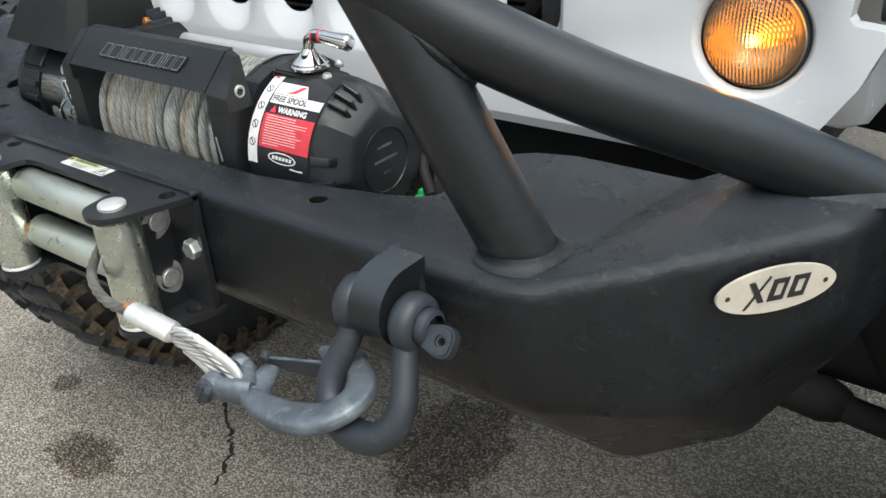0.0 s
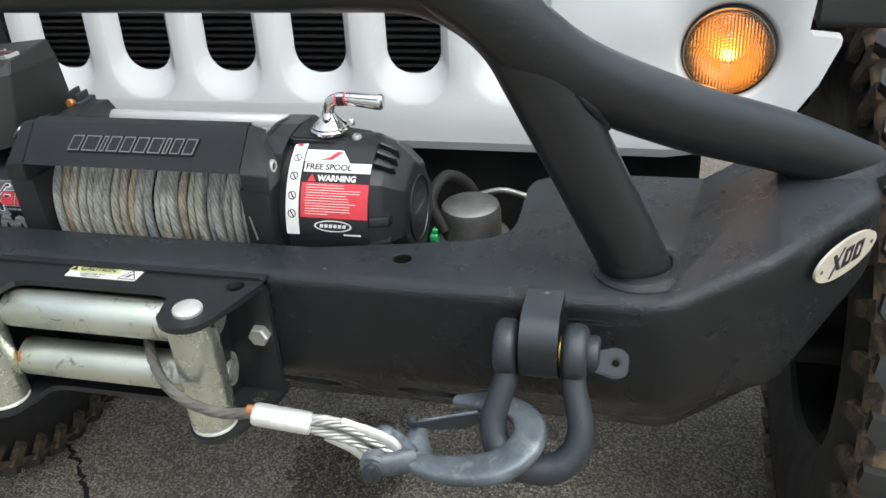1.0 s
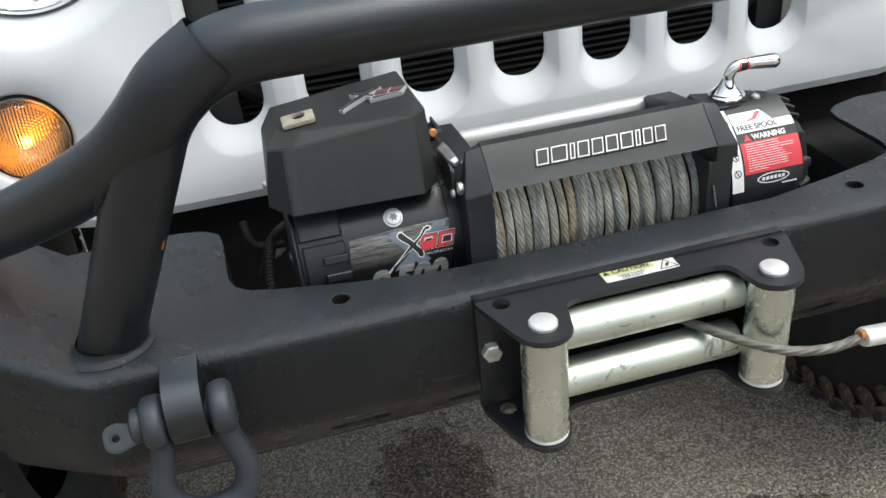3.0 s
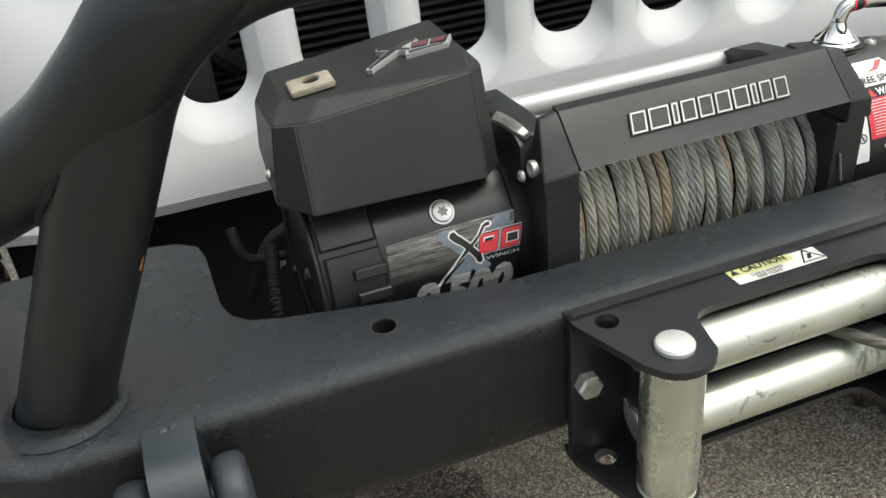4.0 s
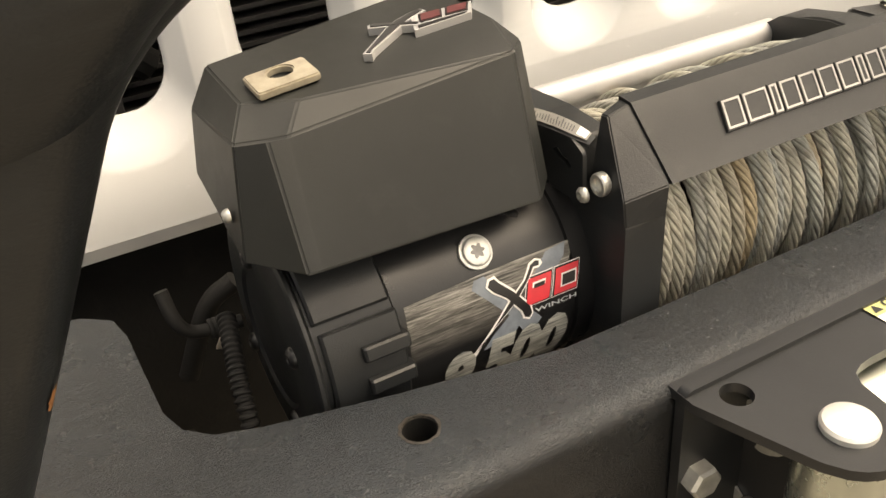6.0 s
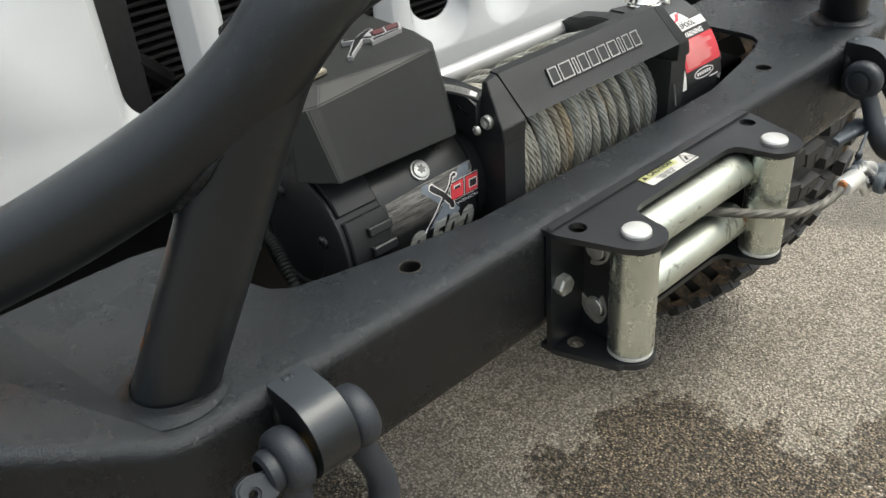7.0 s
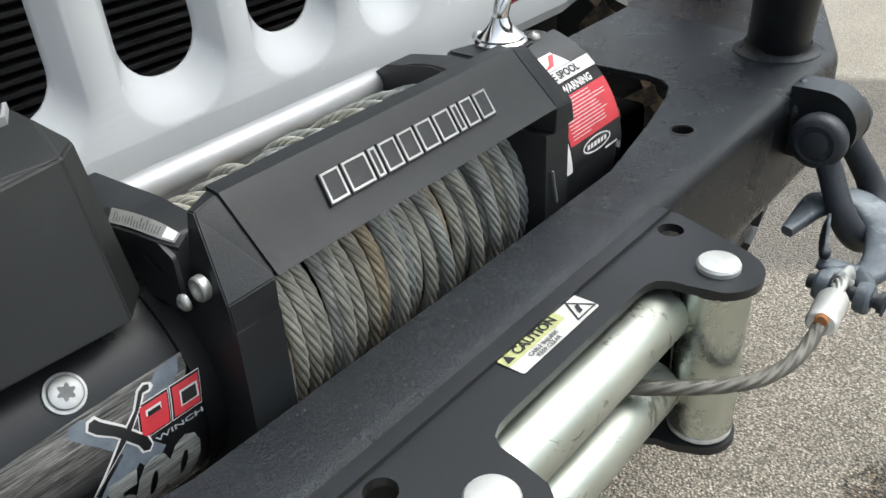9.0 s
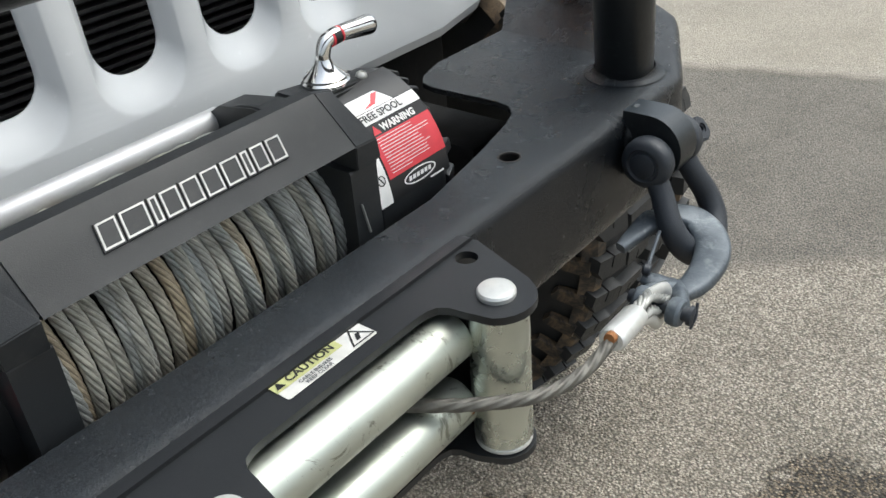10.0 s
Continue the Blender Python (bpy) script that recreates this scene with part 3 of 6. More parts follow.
tagged(part("ground", bm, ASPHALT, smooth=False), "worn grey asphalt with pale stones and dark oil stains", "ground", kind="structure")

# a narrow crack that runs through the asphalt
bm = bmesh.new()
rng = random.Random(4)
line = [Vector((-0.38, 0.28, 0)), Vector((-0.427, 0.353, 0)), Vector((-0.47, 0.385, 0)), Vector((-0.543, 0.437, 0)), Vector((-0.60, 0.50, 0)), Vector((-0.691, 0.571, 0)), Vector((-0.80, 0.70, 0))]
fine = []
for a, b in zip(line, line[1:]):
    for k in range(9):
        fine.append(a.lerp(b, k / 9) + Vector((rng.uniform(-1, 1), rng.uniform(-1, 1), 0)) * 0.006)
left_v, right_v = [], []
for i, p in enumerate(fine):
    w = 0.0022 + 0.0034 * rng.random()
    left_v.append(bm.verts.new(p + Vector((0.75, 0.65, 0)) * w + Vector((0, 0, 0.0012))))
    right_v.append(bm.verts.new(p - Vector((0.75, 0.65, 0)) * w + Vector((0, 0, 0.0012))))
for i in range(len(fine) - 1):
    bm.faces.new((left_v[i], left_v[i + 1], right_v[i + 1], right_v[i]))
tagged(part("pavement_crack", bm, CRACK, smooth=False), "jagged dark crack running through the asphalt", "crack", kind="structure")

# ---- front bumper with its hoop ----
bumper = thing("front_bumper", (0, 0.1, 0.6), "black powder-coated steel winch bumper with tubular hoop", "bumper")


def bumper_shell():
    bm = bmesh.new()
    half = {
        "C": (0.443, 0.013, 0.800), "Cf": (0.447, 0.013, 0.7100), "Cb": (0.453, 0.163, 0.558),
        "P": (0.526, 0.0590, 0.8215), "Pf": (0.528, 0.063, 0.702), "Pb": (0.544, 0.186, 0.612),
        "T": (0.603, 0.154, 0.824), "Tf": (0.605, 0.160, 0.760), "Tb": (0.604, 0.193, 0.716),
        "U": (0.614, 0.262, 0.816), "Ub": (0.612, 0.266, 0.712), "R": (0.540, 0.262, 0.826), "Q": (0.523, 0.170, 0.830), "G": (0.470, 0.222, 0.800),
    }
    V = {}
    for k, (x, y, z) in half.items():
        for s in (1, -1):
            V[k, s] = bm.verts.new((x * s, y, z))
    opening = [(0.0, 0.058), (0.16, 0.059), (0.236, 0.074), (0.285, 0.086), (0.304, 0.0935), (0.3145, 0.104), (0.3185, 0.120), (0.3180, 0.155), (0.3175, 0.186), (0.322, 0.202), (0.335, 0.212), (0.368, 0.222)]
    right = [bm.verts.new((x, y, 0.8)) for x, y in opening]
    opening_left = opening[1:3] + [(0.292, 0.0875), (0.311, 0.0945), (0.3215, 0.105), (0.3260, 0.120), (0.3268, 0.150), (0.3275, 0.186), (0.331, 0.204), (0.345, 0.216), (0.370, 0.222)]
    left = [bm.verts.new((-x, y, 0.8)) for x, y in opening_left]
    bm.faces.new([V["C", -1], V["C", 1], V["G", 1]] + right[::-1] + left + [V["G", -1]])
    bm.faces.new((V["C", -1], V["C", 1], V["Cf", 1], V["Cf", -1]))
    bm.faces.new((V["Cf", -1], V["Cf", 1], V["Cb", 1], V["Cb", -1]))
    for s in (1, -1):
        for names in (("C", "P", "Pf", "Cf"), ("Cf", "Pf", "Pb", "Cb"), ("P", "T", "Tf", "Pf"), ("Pf", "Tf", "Tb", "Pb"), ("T", "U", "Ub", "Tb", "Tf"), ("C", "P", "Q"), ("C", "Q", "G"), ("Q", "R", "G"), ("P", "T", "Q"), ("T", "U", "R", "Q")):
            bm.faces.new([V[k, s] for k in names])
    bmesh.ops.recalc_face_normals(bm, faces=bm.faces)

    def edge(a, b):
        return next(e for e in a.link_edges if b in e.verts)
    soft = [edge(V["C", -1], V["C", 1]), edge(V["Cf", -1], V["Cf", 1])]
    for s in (1, -1):
        for a, b in (("C", "P"), ("P", "T"), ("C", "Cf"), ("P", "Pf"), ("Cf", "Pf"), ("Pf", "Tf"), ("Cf", "Cb"), ("Pf", "Pb"), ("T", "Tf"), ("T", "U"), ("Tf", "Tb")):
            soft.append(edge(V[a, s], V[b, s]))
    bmesh.ops.bevel(bm, geom=soft, offset=0.0115, segments=8, affect="EDGES", profile=0.5, clamp_overlap=True)
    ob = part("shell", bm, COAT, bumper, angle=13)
    md = ob.modifiers.new("sheet", "SOLIDIFY")
    md.thickness, md.offset, md.use_even_offset = 0.005, -1.0, False
    cutters = []
    for s in (1, -1):
        c = bmesh.new()
        rod(c, (0.2385 * s, 0.05, 0.77), (0.2385 * s, 0.05, 0.83), 0.0075, 24)
        cutters.append(c)
        # round lightening holes in the sloping underside
        for x in (0.123, 0.2385):
            c = bmesh.new()
            rod(c, (x * s, 0.0675, 0.6175), (x * s, 0.1075, 0.6575), 0.0300, 32)
            cutters.append(c)
    cut_out(ob, cutters)
    # bare, browned metal round the bolt holes; black cups added for the dark inside
    for s in (1, -1):
        rg = random.Random(5 + s)
        bm = bmesh.new()
        n_k = 40
        rings = []
        for base, spread, z in ((0.0073, 0.0, 0.7992), (0.0075, 0.0003, 0.8004), (0.0083, 0.0011, 0.8002)):
            rings.append([bm.verts.new((0.2385 * s + (base + spread * rg.random()) * math.cos(2 * math.pi * k / n_k), 0.05 + (base + spread * rg.random()) * math.sin(2 * math.pi * k / n_k), z)) for k in range(n_k)])
        for ra, rb in zip(rings, rings[1:]):
            for k in range(n_k):
                bm.faces.new((ra[k], ra[(k + 1) % n_k], rb[(k + 1) % n_k], rb[k]))
        rim = part("hole_rim", bm, WORN_RIM, bumper, "bare browned metal rim", angle=30)
        bm = bmesh.new()
        lathe(bm, (0.2385 * s, 0.05, 0.7995), (0, 0, -1), [(0, 0.0074), (0.030, 0.0074), (0.030, 0)], 32)
        part("threaded_bore", bm, ENGINE_BLACK, rim, "black cup added for the dark in the hole")
    return ob


bumper_shell()

TUBE = 0.0245
EYES, EYE_Y, EYE_Z = {1: 0.3570, -1: 0.3680}, -0.0100, 0.7735
HOOP_Y, HOOP_Z = 0.012, 1.030
LEG_TOP, LEG_FOOT = Vector((0.321, HOOP_Y, HOOP_Z)), Vector((0.422, 0.058, 0.797))


def mirrored(v, s):
    return Vector((v[0] * s, v[1], v[2]))


bm = bmesh.new()
path = [mirrored(LEG_FOOT, -1)]
path += bent(mirrored(LEG_FOOT, -1), mirrored(LEG_TOP, -1), (0, HOOP_Y, HOOP_Z), 0.092, 16)
path += bent((0, HOOP_Y, HOOP_Z), LEG_TOP, LEG_FOOT, 0.092, 16) + [LEG_FOOT]
sweep(bm, path, TUBE, 40, caps=False)
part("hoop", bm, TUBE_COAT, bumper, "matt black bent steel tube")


def weld(bm, centre, direction, r, thick, seed):
    """A lumpy bead laid round the foot of a tube."""
    d, u, w = axes_of(direction)
    rg = random.Random(seed)
    pts, rad = [], []
    for k in range(56):
        a = 2 * math.pi * k / 56
        pts.append(Vector(centre) + (u * math.cos(a) + w * math.sin(a)) * (r + rg.uniform(-1, 1) * 0.0006))
        rad.append(thick * (0.82 + 0.36 * rg.random()))
    sweep(bm, pts, rad, 10, closed=True)


for s in (1, -1):
    foot = mirrored(LEG_FOOT, s)
    bm = bmesh.new()
    lean = (mirrored(LEG_TOP, s) - foot).normalized()
    n_c = 44
    prof = []
    # a ring of filler that flares from tube to deck
    rings = []
    for along, rad in ((0.0095, TUBE + 0.0002), (0.0062, TUBE + 0.0012), (0.0038, TUBE + 0.0028), (0.0020, TUBE + 0.0052), (0.0010, TUBE + 0.0080), (-0.003, TUBE + 0.0095)):
        ring = []
        for k in range(n_c):
            a = 2 * math.pi * k / n_c
            flat_dir = Vector((math.cos(a), math.sin(a), 0))
            stretch = Vector((flat_dir.x * 1.09, flat_dir.y * 1.04, 0))
            ring.append(bm.verts.new(Vector((foot.x, foot.y, 0.800)) + stretch * rad + lean * along / lean.z))
        rings.append(ring)
    for a, b in zip(rings, rings[1:]):
        for k in range(n_c):
            bm.faces.new((a[k], a[(k + 1) % n_c], b[(k + 1) % n_c], b[k]))
    part("weld_collar", bm, COAT, bumper)
    # the brace from the hoop to the wing
    run = [Vector(q) for q in ((0.292, 0.008, 1.032), (0.320, 0.0085, 1.014), (0.345, 0.019, 0.986), (0.372, 0.038, 0.9590), (0.410, 0.066, 0.9320), (0.460, 0.1045, 0.9010), (0.530, 0.1680, 0.8590), (0.604, 0.2440, 0.8040))]
    bm = bmesh.new()
    sweep(bm, [mirrored(q, s) for q in smooth_path(run, 6)], TUBE, 40, caps=False)
    part("brace", bm, TUBE_COAT, bumper, "matt black bent steel tube")
    # bead in the crotch where the brace leaves the leg
    fine = smooth_path(run, 40)

    def off_leg(q):
        near = 1.0
        for pa, pb in zip(leg_line, leg_line[1:]):
            ab = pb - pa
            f = max(0.0, min(1.0, (q - pa).dot(ab) / ab.length_squared))
            near = min(near, (q - pa - ab * f).length)
        return near

    leg_line = [Vector(q) for q in bent((0, HOOP_Y, HOOP_Z), LEG_TOP, LEG_FOOT, 0.092, 16)] + [LEG_FOOT]
    seam = []
    for k in range(72):
        ang = 2 * math.pi * k / 72
        hit = None
        for i in range(len(fine) * 2 // 3, 1, -1):
            d = (fine[i] - fine[i - 1]).normalized()
            u = Vector((0, 1, 0))
            u = (u - d * u.dot(d)).normalized()
            q = fine[i] + (u * math.cos(ang) + d.cross(u) * math.sin(ang)) * TUBE
            if off_leg(q) < TUBE:
                hit = (i, q)
                break
        seam.append(hit)
    tip = max((h[0], k) for k, h in enumerate(seam) if h)[1]
    bead = []
    for way in (-1, 1):
        side, last = [], seam[tip][1]
        for j in range(1, 34):
            h = seam[(tip + way * j) % 72]
            if h is None or (h[1] - last).length > 0.012:
                break
            side.append(h[1])
            last = h[1]
        bead = bead + [seam[tip][1]] + side if way > 0 else side[::-1]
    rg = random.Random(41)
    pts = smooth_path(bead, 3)
    bm = bmesh.new()
    sweep(bm, [mirrored(q, s) for q in pts], [(0.0030 + 0.0012 * rg.random()) * min(1.0, 0.25 + 0.12 * min(i, len(pts) - 1 - i)) for i in range(len(pts))], 10)
    part("weld_bead", bm, COAT, bumper)
    # flat fillet where the brace lands on the wing
    bm = bmesh.new()
    way = (run[-1] - run[-2]).normalized()
    foot_c, plate_n = Vector((0.5790, 0.2180, 0.8205)), Vector((0.08, 0.073, 0.994)).normalized()
    flat = (way - plate_n * way.dot(plate_n)).normalized()
    across = plate_n.cross(flat)
    ringsw = []
    for grow, lift in ((0.0, 0.0060), (0.0025, 0.0042), (0.0055, 0.0022), (0.0085, -0.0010)):
        ringw = []
        for k in range(48):
            ang = 2 * math.pi * k / 48
            ringw.append(bm.verts.new(mirrored(foot_c + flat * math.cos(ang) * (0.047 + grow) + across * math.sin(ang) * (TUBE + grow) + plate_n * lift, s)))
        ringsw.append(ringw)
    for ra, rb in zip(ringsw, ringsw[1:]):
        for k in range(48):
            bm.faces.new((ra[k], ra[(k + 1) % 48], rb[(k + 1) % 48], rb[k]))
    part("weld_collar", bm, COAT, bumper)
    # tow eye
    EYE_X = EYES[s]
    prof = [(0.016, 0.8035)]
    for k in range(15):
        a2 = radians(90 + 180 * k / 14)
        prof.append((EYE_Y + 0.0035 + 0.0275 * math.cos(a2), EYE_Z + 0.0025 + 0.0275 * math.sin(a2)))
    prof += [(0.016, 0.7485)]
    bm = bmesh.new()
    prism(bm, prof, lambda p, q, d, s=s: Vector((EYE_X * s - 0.0135 + d, p, q)), 0.027)
    bmesh.ops.bevel(bm, geom=[e for e in bm.edges if len(e.link_faces) == 2 and e.calc_face_angle(0) > 1.2], offset=0.003, segments=3, affect="EDGES")
    part("tow_eye", bm, TUBE_COAT, bumper, "thick black welded tow eye", angle=30)
    bm = bmesh.new()
    weld(bm, (EYE_X * s, 0.0125, 0.774), (0, 1, 0.0), 0.0265, 0.0042, 7 + s)
    for v in bm.verts:
        v.co.x = EYE_X * s + (v.co.x - EYE_X * s) * 0.52
    part("weld_bead", bm, TUBE_COAT, bumper)

# oval badge on the wing face
for s in (1,):
    right = Vector((0.081 * s, 0.098, 0.003)).normalized() * (1 if s > 0 else -1)
    upv = Vector((0, 0, 1))
    up = (upv - right * upv.dot(right)).normalized()
    nrm = right.cross(up)
    o = Vector((0.5705 * s, 0.1087, 0.7945))
    bm = on_plane(sheet2d(circle(0, 0, 0.0405, 56, 0.0158)), o, right, up, 0.0008)
    thicken(bm, 0.0022, nrm)
    badge = part("badge", bm, BADGE_METAL, bumper, "pale metal oval badge with dark marks", angle=30)
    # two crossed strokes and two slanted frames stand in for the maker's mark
    for outline in ([(-0.0225, -0.0105), (-0.0208, -0.0110), (-0.0040, 0.0100), (-0.0052, 0.0105)], [(-0.0190, 0.0080), (-0.0150, 0.0080), (-0.0085, -0.0070), (-0.0125, -0.0070)]):
        bm = on_plane(sheet2d(outline), o, right, up, 0.0036 + (0.0002 if outline[0][1] > 0 else 0))
        thicken(bm, -0.0012, nrm)
        part("mark", bm, LABEL_BLACK, badge, smooth=False)
    for dx in (0.0010, 0.0150):
        bm = on_plane(sheet2d(shifted(slanted(0.0108, 0.0150, 0.28), dx, 0), [shifted(slanted(0.0050, 0.0085, 0.28), dx + 0.0006, 0)]), o, right, up, 0.0036)
        thicken(bm, -0.0012, nrm)
        part("mark", bm, LABEL_BLACK, badge, smooth=False)
    for dx in (-0.0330, 0.0330):
        bm = on_plane(sheet2d(circle(dx, 0.0, 0.0018, 14)), o, right, up, 0.0034)
        part("rivet", bm, LABEL_BLACK, badge)


def rect(w, h):
    return [(-w / 2, -h / 2), (w / 2, -h / 2), (w / 2, h / 2), (-w / 2, h / 2)]


# ---- winch ----
WY, WZ = 0.148, 0.797
winch = thing("winch", (0, WY, 0.72), "black electric winch with wire rope on its drum", "winch")

bm = bmesh.new()
lathe(bm, (-0.275, WY, WZ), (1, 0, 0), [(0.0500, 0.0), (0.0500, 0.0592), (0.0508, 0.0600), (0.140, 0.0600), (0.1405, 0.0585), (0.143, 0.0585), (0.1435, 0.0605), (0.156, 0.0605)], 64)
part("motor", bm, MOTOR_BLACK, winch, "satin black motor cylinder")


def curved_block(bm, x0, x1, t0, t1, r_in, r_out, edge=0.001, y0=None):
    """A block that follows a drum along x, from t0 to t1 degrees up from the front."""
    steps = max(3, int((t1 - t0) / 4))
    de = math.degrees(edge / r_out)
    turns = [t0] + [t0 + de + (t1 - t0 - 2 * de) * k / steps for k in range(steps + 1)] + [t1]
    loops = []
    for k, turn in enumerate(turns):
        low = edge if k in (0, len(turns) - 1) else 0.0
        a, ro = radians(turn), r_out - low
        loops.append([bm.verts.new((x, WY - r * math.cos(a), WZ + r * math.sin(a))) for x, r in ((x0, r_in), (x0, ro - edge), (x0 + edge, ro), (x1 - edge, ro), (x1, ro - edge), (x1, r_in))])
    for a, b in zip(loops, loops[1:]):
        for k in range(6):
            bm.faces.new((a[k], a[(k + 1) % 6], b[(k + 1) % 6], b[k]))
    bm.faces.new(loops[0][::-1])
    bm.faces.new(loops[-1])


bm = bmesh.new()
lathe(bm, (-0.2675, WY, WZ), (1, 0, 0), [(0, 0), (0, 0.030), (0.0003, 0.034), (-0.0012, 0.036), (-0.0012, 0.050), (0.0004, 0.0585), (0.0010, 0.0615), (0.0018, 0.0626), (0.0034, 0.0626), (0.0042, 0.0615), (0.0052, 0.0596), (0.0428, 0.0596), (0.0436, 0.0590)], 72)
cap = part("motor_cap", bm, WINCH_BLACK, winch, "black end cap with raised lugs", angle=25)
for x0, x1, t0, t1, ro, edge in ((-0.2600, -0.2240, -14, 30.4, 0.0630, 0.0012), (-0.2612, -0.2252, 34.4, 78, 0.0630, 0.0012), (-0.2444, -0.2226, 14.4, 20.4, 0.0672, 0.0010), (-0.2444, -0.2226, 0.4, 6.9, 0.0672, 0.0010), (-0.2600, -0.2240, 96, 150, 0.0630, 0.0012), (-0.2600, -0.2240, -70, -22, 0.0630, 0.0012)):
    bm = bmesh.new()
    curved_block(bm, x0, x1, t0, t1, 0.0575, ro, edge)
    part("lug", bm, WINCH_BLACK, cap, angle=30)
for turn in (20, 100, 215, 300):
    a = radians(turn)
    bm = bmesh.new()
    button(bm, (-0.2682, WY - 0.042 * math.cos(a), WZ + 0.042 * math.sin(a)), (-1, 0, 0), 0.0052, 0.0035)
    part("cap_screw", bm, MOTOR_BLACK, cap, "black socket screw")
bm = bmesh.new()
a = radians(40)
d = Vector((0, -math.cos(a), math.sin(a)))
lathe(bm, Vector((-0.179, WY, WZ)) + d * 0.0598, d, [(0, 0), (0, 0.0082), (0.0008, 0.0084), (0.0018, 0.0082), (0.0022, 0.0062), (0.0026, 0.0070), (0.0036, 0.0064), (0.0040, 0.0052), (0.0040, 0)], 32)
bolt = part("motor_bolt", bm, FERRULE, winch, "bright zinc star-socket screw")
bm = bmesh.new()
star = [((0.0030 + 0.0007 * math.cos(6 * t)) * math.cos(t), (0.0030 + 0.0007 * math.cos(6 * t)) * math.sin(t)) for t in [2 * math.pi * k / 48 for k in range(48)]]
bu = Vector((1, 0, 0))
bw = d.cross(bu)
prism(bm, star, lambda p, q, e: Vector((-0.179, WY, WZ)) + d * (0.0638 + e) + bu * p + bw * q, 0.0004)
part("star_socket", bm, CAN_METAL, bolt, "dull star-shaped socket")


def support(s):
    """End casting that carries the drum; a pyramid block closes the cover above it."""
    prof = [(0.0685, 0.725), (0.0665, 0.845), (0.0950, 0.845), (0.1080, 0.872), (0.140, 0.874), (0.176, 0.8720), (0.196, 0.8710), (0.204, 0.860), (0.215, 0.80), (0.215, 0.725)]
    if s > 0:
        prof[3:8] = [(0.1080, 0.8600), (0.1280, 0.8680), (0.150, 0.8700), (0.186, 0.8650), (0.206, 0.852)]
    prof = round_poly(prof, [0, 0.002, 0.004, 0.004, 0.006, 0.006, 0.005, 0.006, 0.01, 0], 4)
    bm = bmesh.new()
    x0 = 0.0985 if s > 0 else -0.1215
    prism(bm, prof, lambda p, q, d: Vector((x0 + d, p, q)), 0.023)
    bmesh.ops.bevel(bm, geom=[e for e in bm.edges if len(e.link_faces) == 2 and e.calc_face_angle(0) > 1.3], offset=0.0018, segments=2, affect="EDGES")
    part("end_support", bm, WINCH_BLACK, winch, "black cast end support", angle=28)
    bm = bmesh.new()
    k = 1.0 if s < 0 else 1.025
    for x, y, z in ((0.1225, 0.0655, 0.8450), (0.1005, 0.0640, 0.8450), (0.1005, 0.098, 0.8450), (0.1225, 0.094, 0.8450), (0.1225, 0.0672, 0.8575), (0.1005, 0.0628, 0.8613), (0.1130, 0.0915, 0.8875), (0.1005, 0.0927, 0.8897), (0.1005, 0.100, 0.8893), (0.1130, 0.0965, 0.8870)):
        bm.verts.new((x * s * k, y, z))
    bmesh.ops.convex_hull(bm, input=bm.verts[:])
    bmesh.ops.dissolve_limit(bm, angle_limit=0.05, verts=bm.verts[:], edges=bm.edges[:])
    bmesh.ops.bevel(bm, geom=[e for e in bm.edges if len(e.link_faces) == 2 and e.calc_face_angle(0) > 0.2], offset=0.0006, segments=2, affect="EDGES")
    part("cover_end", bm, WINCH_BLACK, winch, angle=20)


support(-1)
support(1)

# cover plate over the drum, tilted to the front, with pyramid ends
bm = bmesh.new()
cov = [(0.0625, 0.8615), (0.0925, 0.8900), (0.1010, 0.8908), (0.1010, 0.8858), (0.0945, 0.8842), (0.0685, 0.8590)]
prism(bm, cov, lambda p, q, d: Vector((-0.1010 + d, p, q)), 0.2050)
bmesh.ops.bevel(bm, geom=[e for e in bm.edges if len(e.link_faces) == 2 and e.calc_face_angle(0) > 0.5], offset=0.0016, segments=2, affect="EDGES")
cover = part("drum_cover", bm, WINCH_BLACK, winch, "angular black cover plate with pale outlined marks", angle=28)
# ten pale outlined blocks in place of the maker's raised lettering
tilt_up = Vector((0, 0.0300, 0.0285)).normalized()
tilt_n = Vector((1, 0, 0)).cross(tilt_up)
mid = Vector((0.001, 0.0778, 0.8762))
marks = [0.0108, 0.0145, 0.0045, 0.0105, 0.0105, 0.0110, 0.0115, 0.0045, 0.0090, 0.0100]


def inset(poly, d):
    """A smaller copy of a convex outline, d inside it."""
    m, out = len(poly), []
    for k in range(m):
        p, q, r = Vector(poly[k - 1]), Vector(poly[k]), Vector(poly[(k + 1) % m])
        e1, e2 = (q - p).normalized(), (r - q).normalized()
        n1, n2 = Vector((-e1.y, e1.x)), Vector((-e2.y, e2.x))
        out.append(tuple(q + (n1 + n2) * (d / (1 + n1.dot(n2)))))
    return out


x = -0.0578
for w in marks:
    at = mid + Vector((x + w / 2, 0, 0))
    flat = slanted(w, 0.0140, 0.24)
    bm = on_plane(sheet2d(inset(flat, -0.0007)), at, (1, 0, 0), tilt_up, -0.0004)
    thicken(bm, 0.0020, tilt_n)
    mark = part("mark", bm, WINCH_BLACK, cover, "raised black block with silver edges", smooth=False)
    bm = on_plane(sheet2d(flat, [inset(flat, 0.0010)]), at, (1, 0, 0), tilt_up, 0.0015)
    thicken(bm, 0.0004, tilt_n)
    part("silver_edge", bm, MARK_SILVER, mark, smooth=False)
    x += w + 0.0023

# tie bar behind the drum
bm = bmesh.new()
rod(bm, (-0.106, 0.1990, 0.8505), (0.106, 0.1990, 0.8505), 0.0085, 28, 0.001)
part("tie_bar", bm, BAR_SILVER, winch, "bright silver tie bar")

bm = bmesh.new()
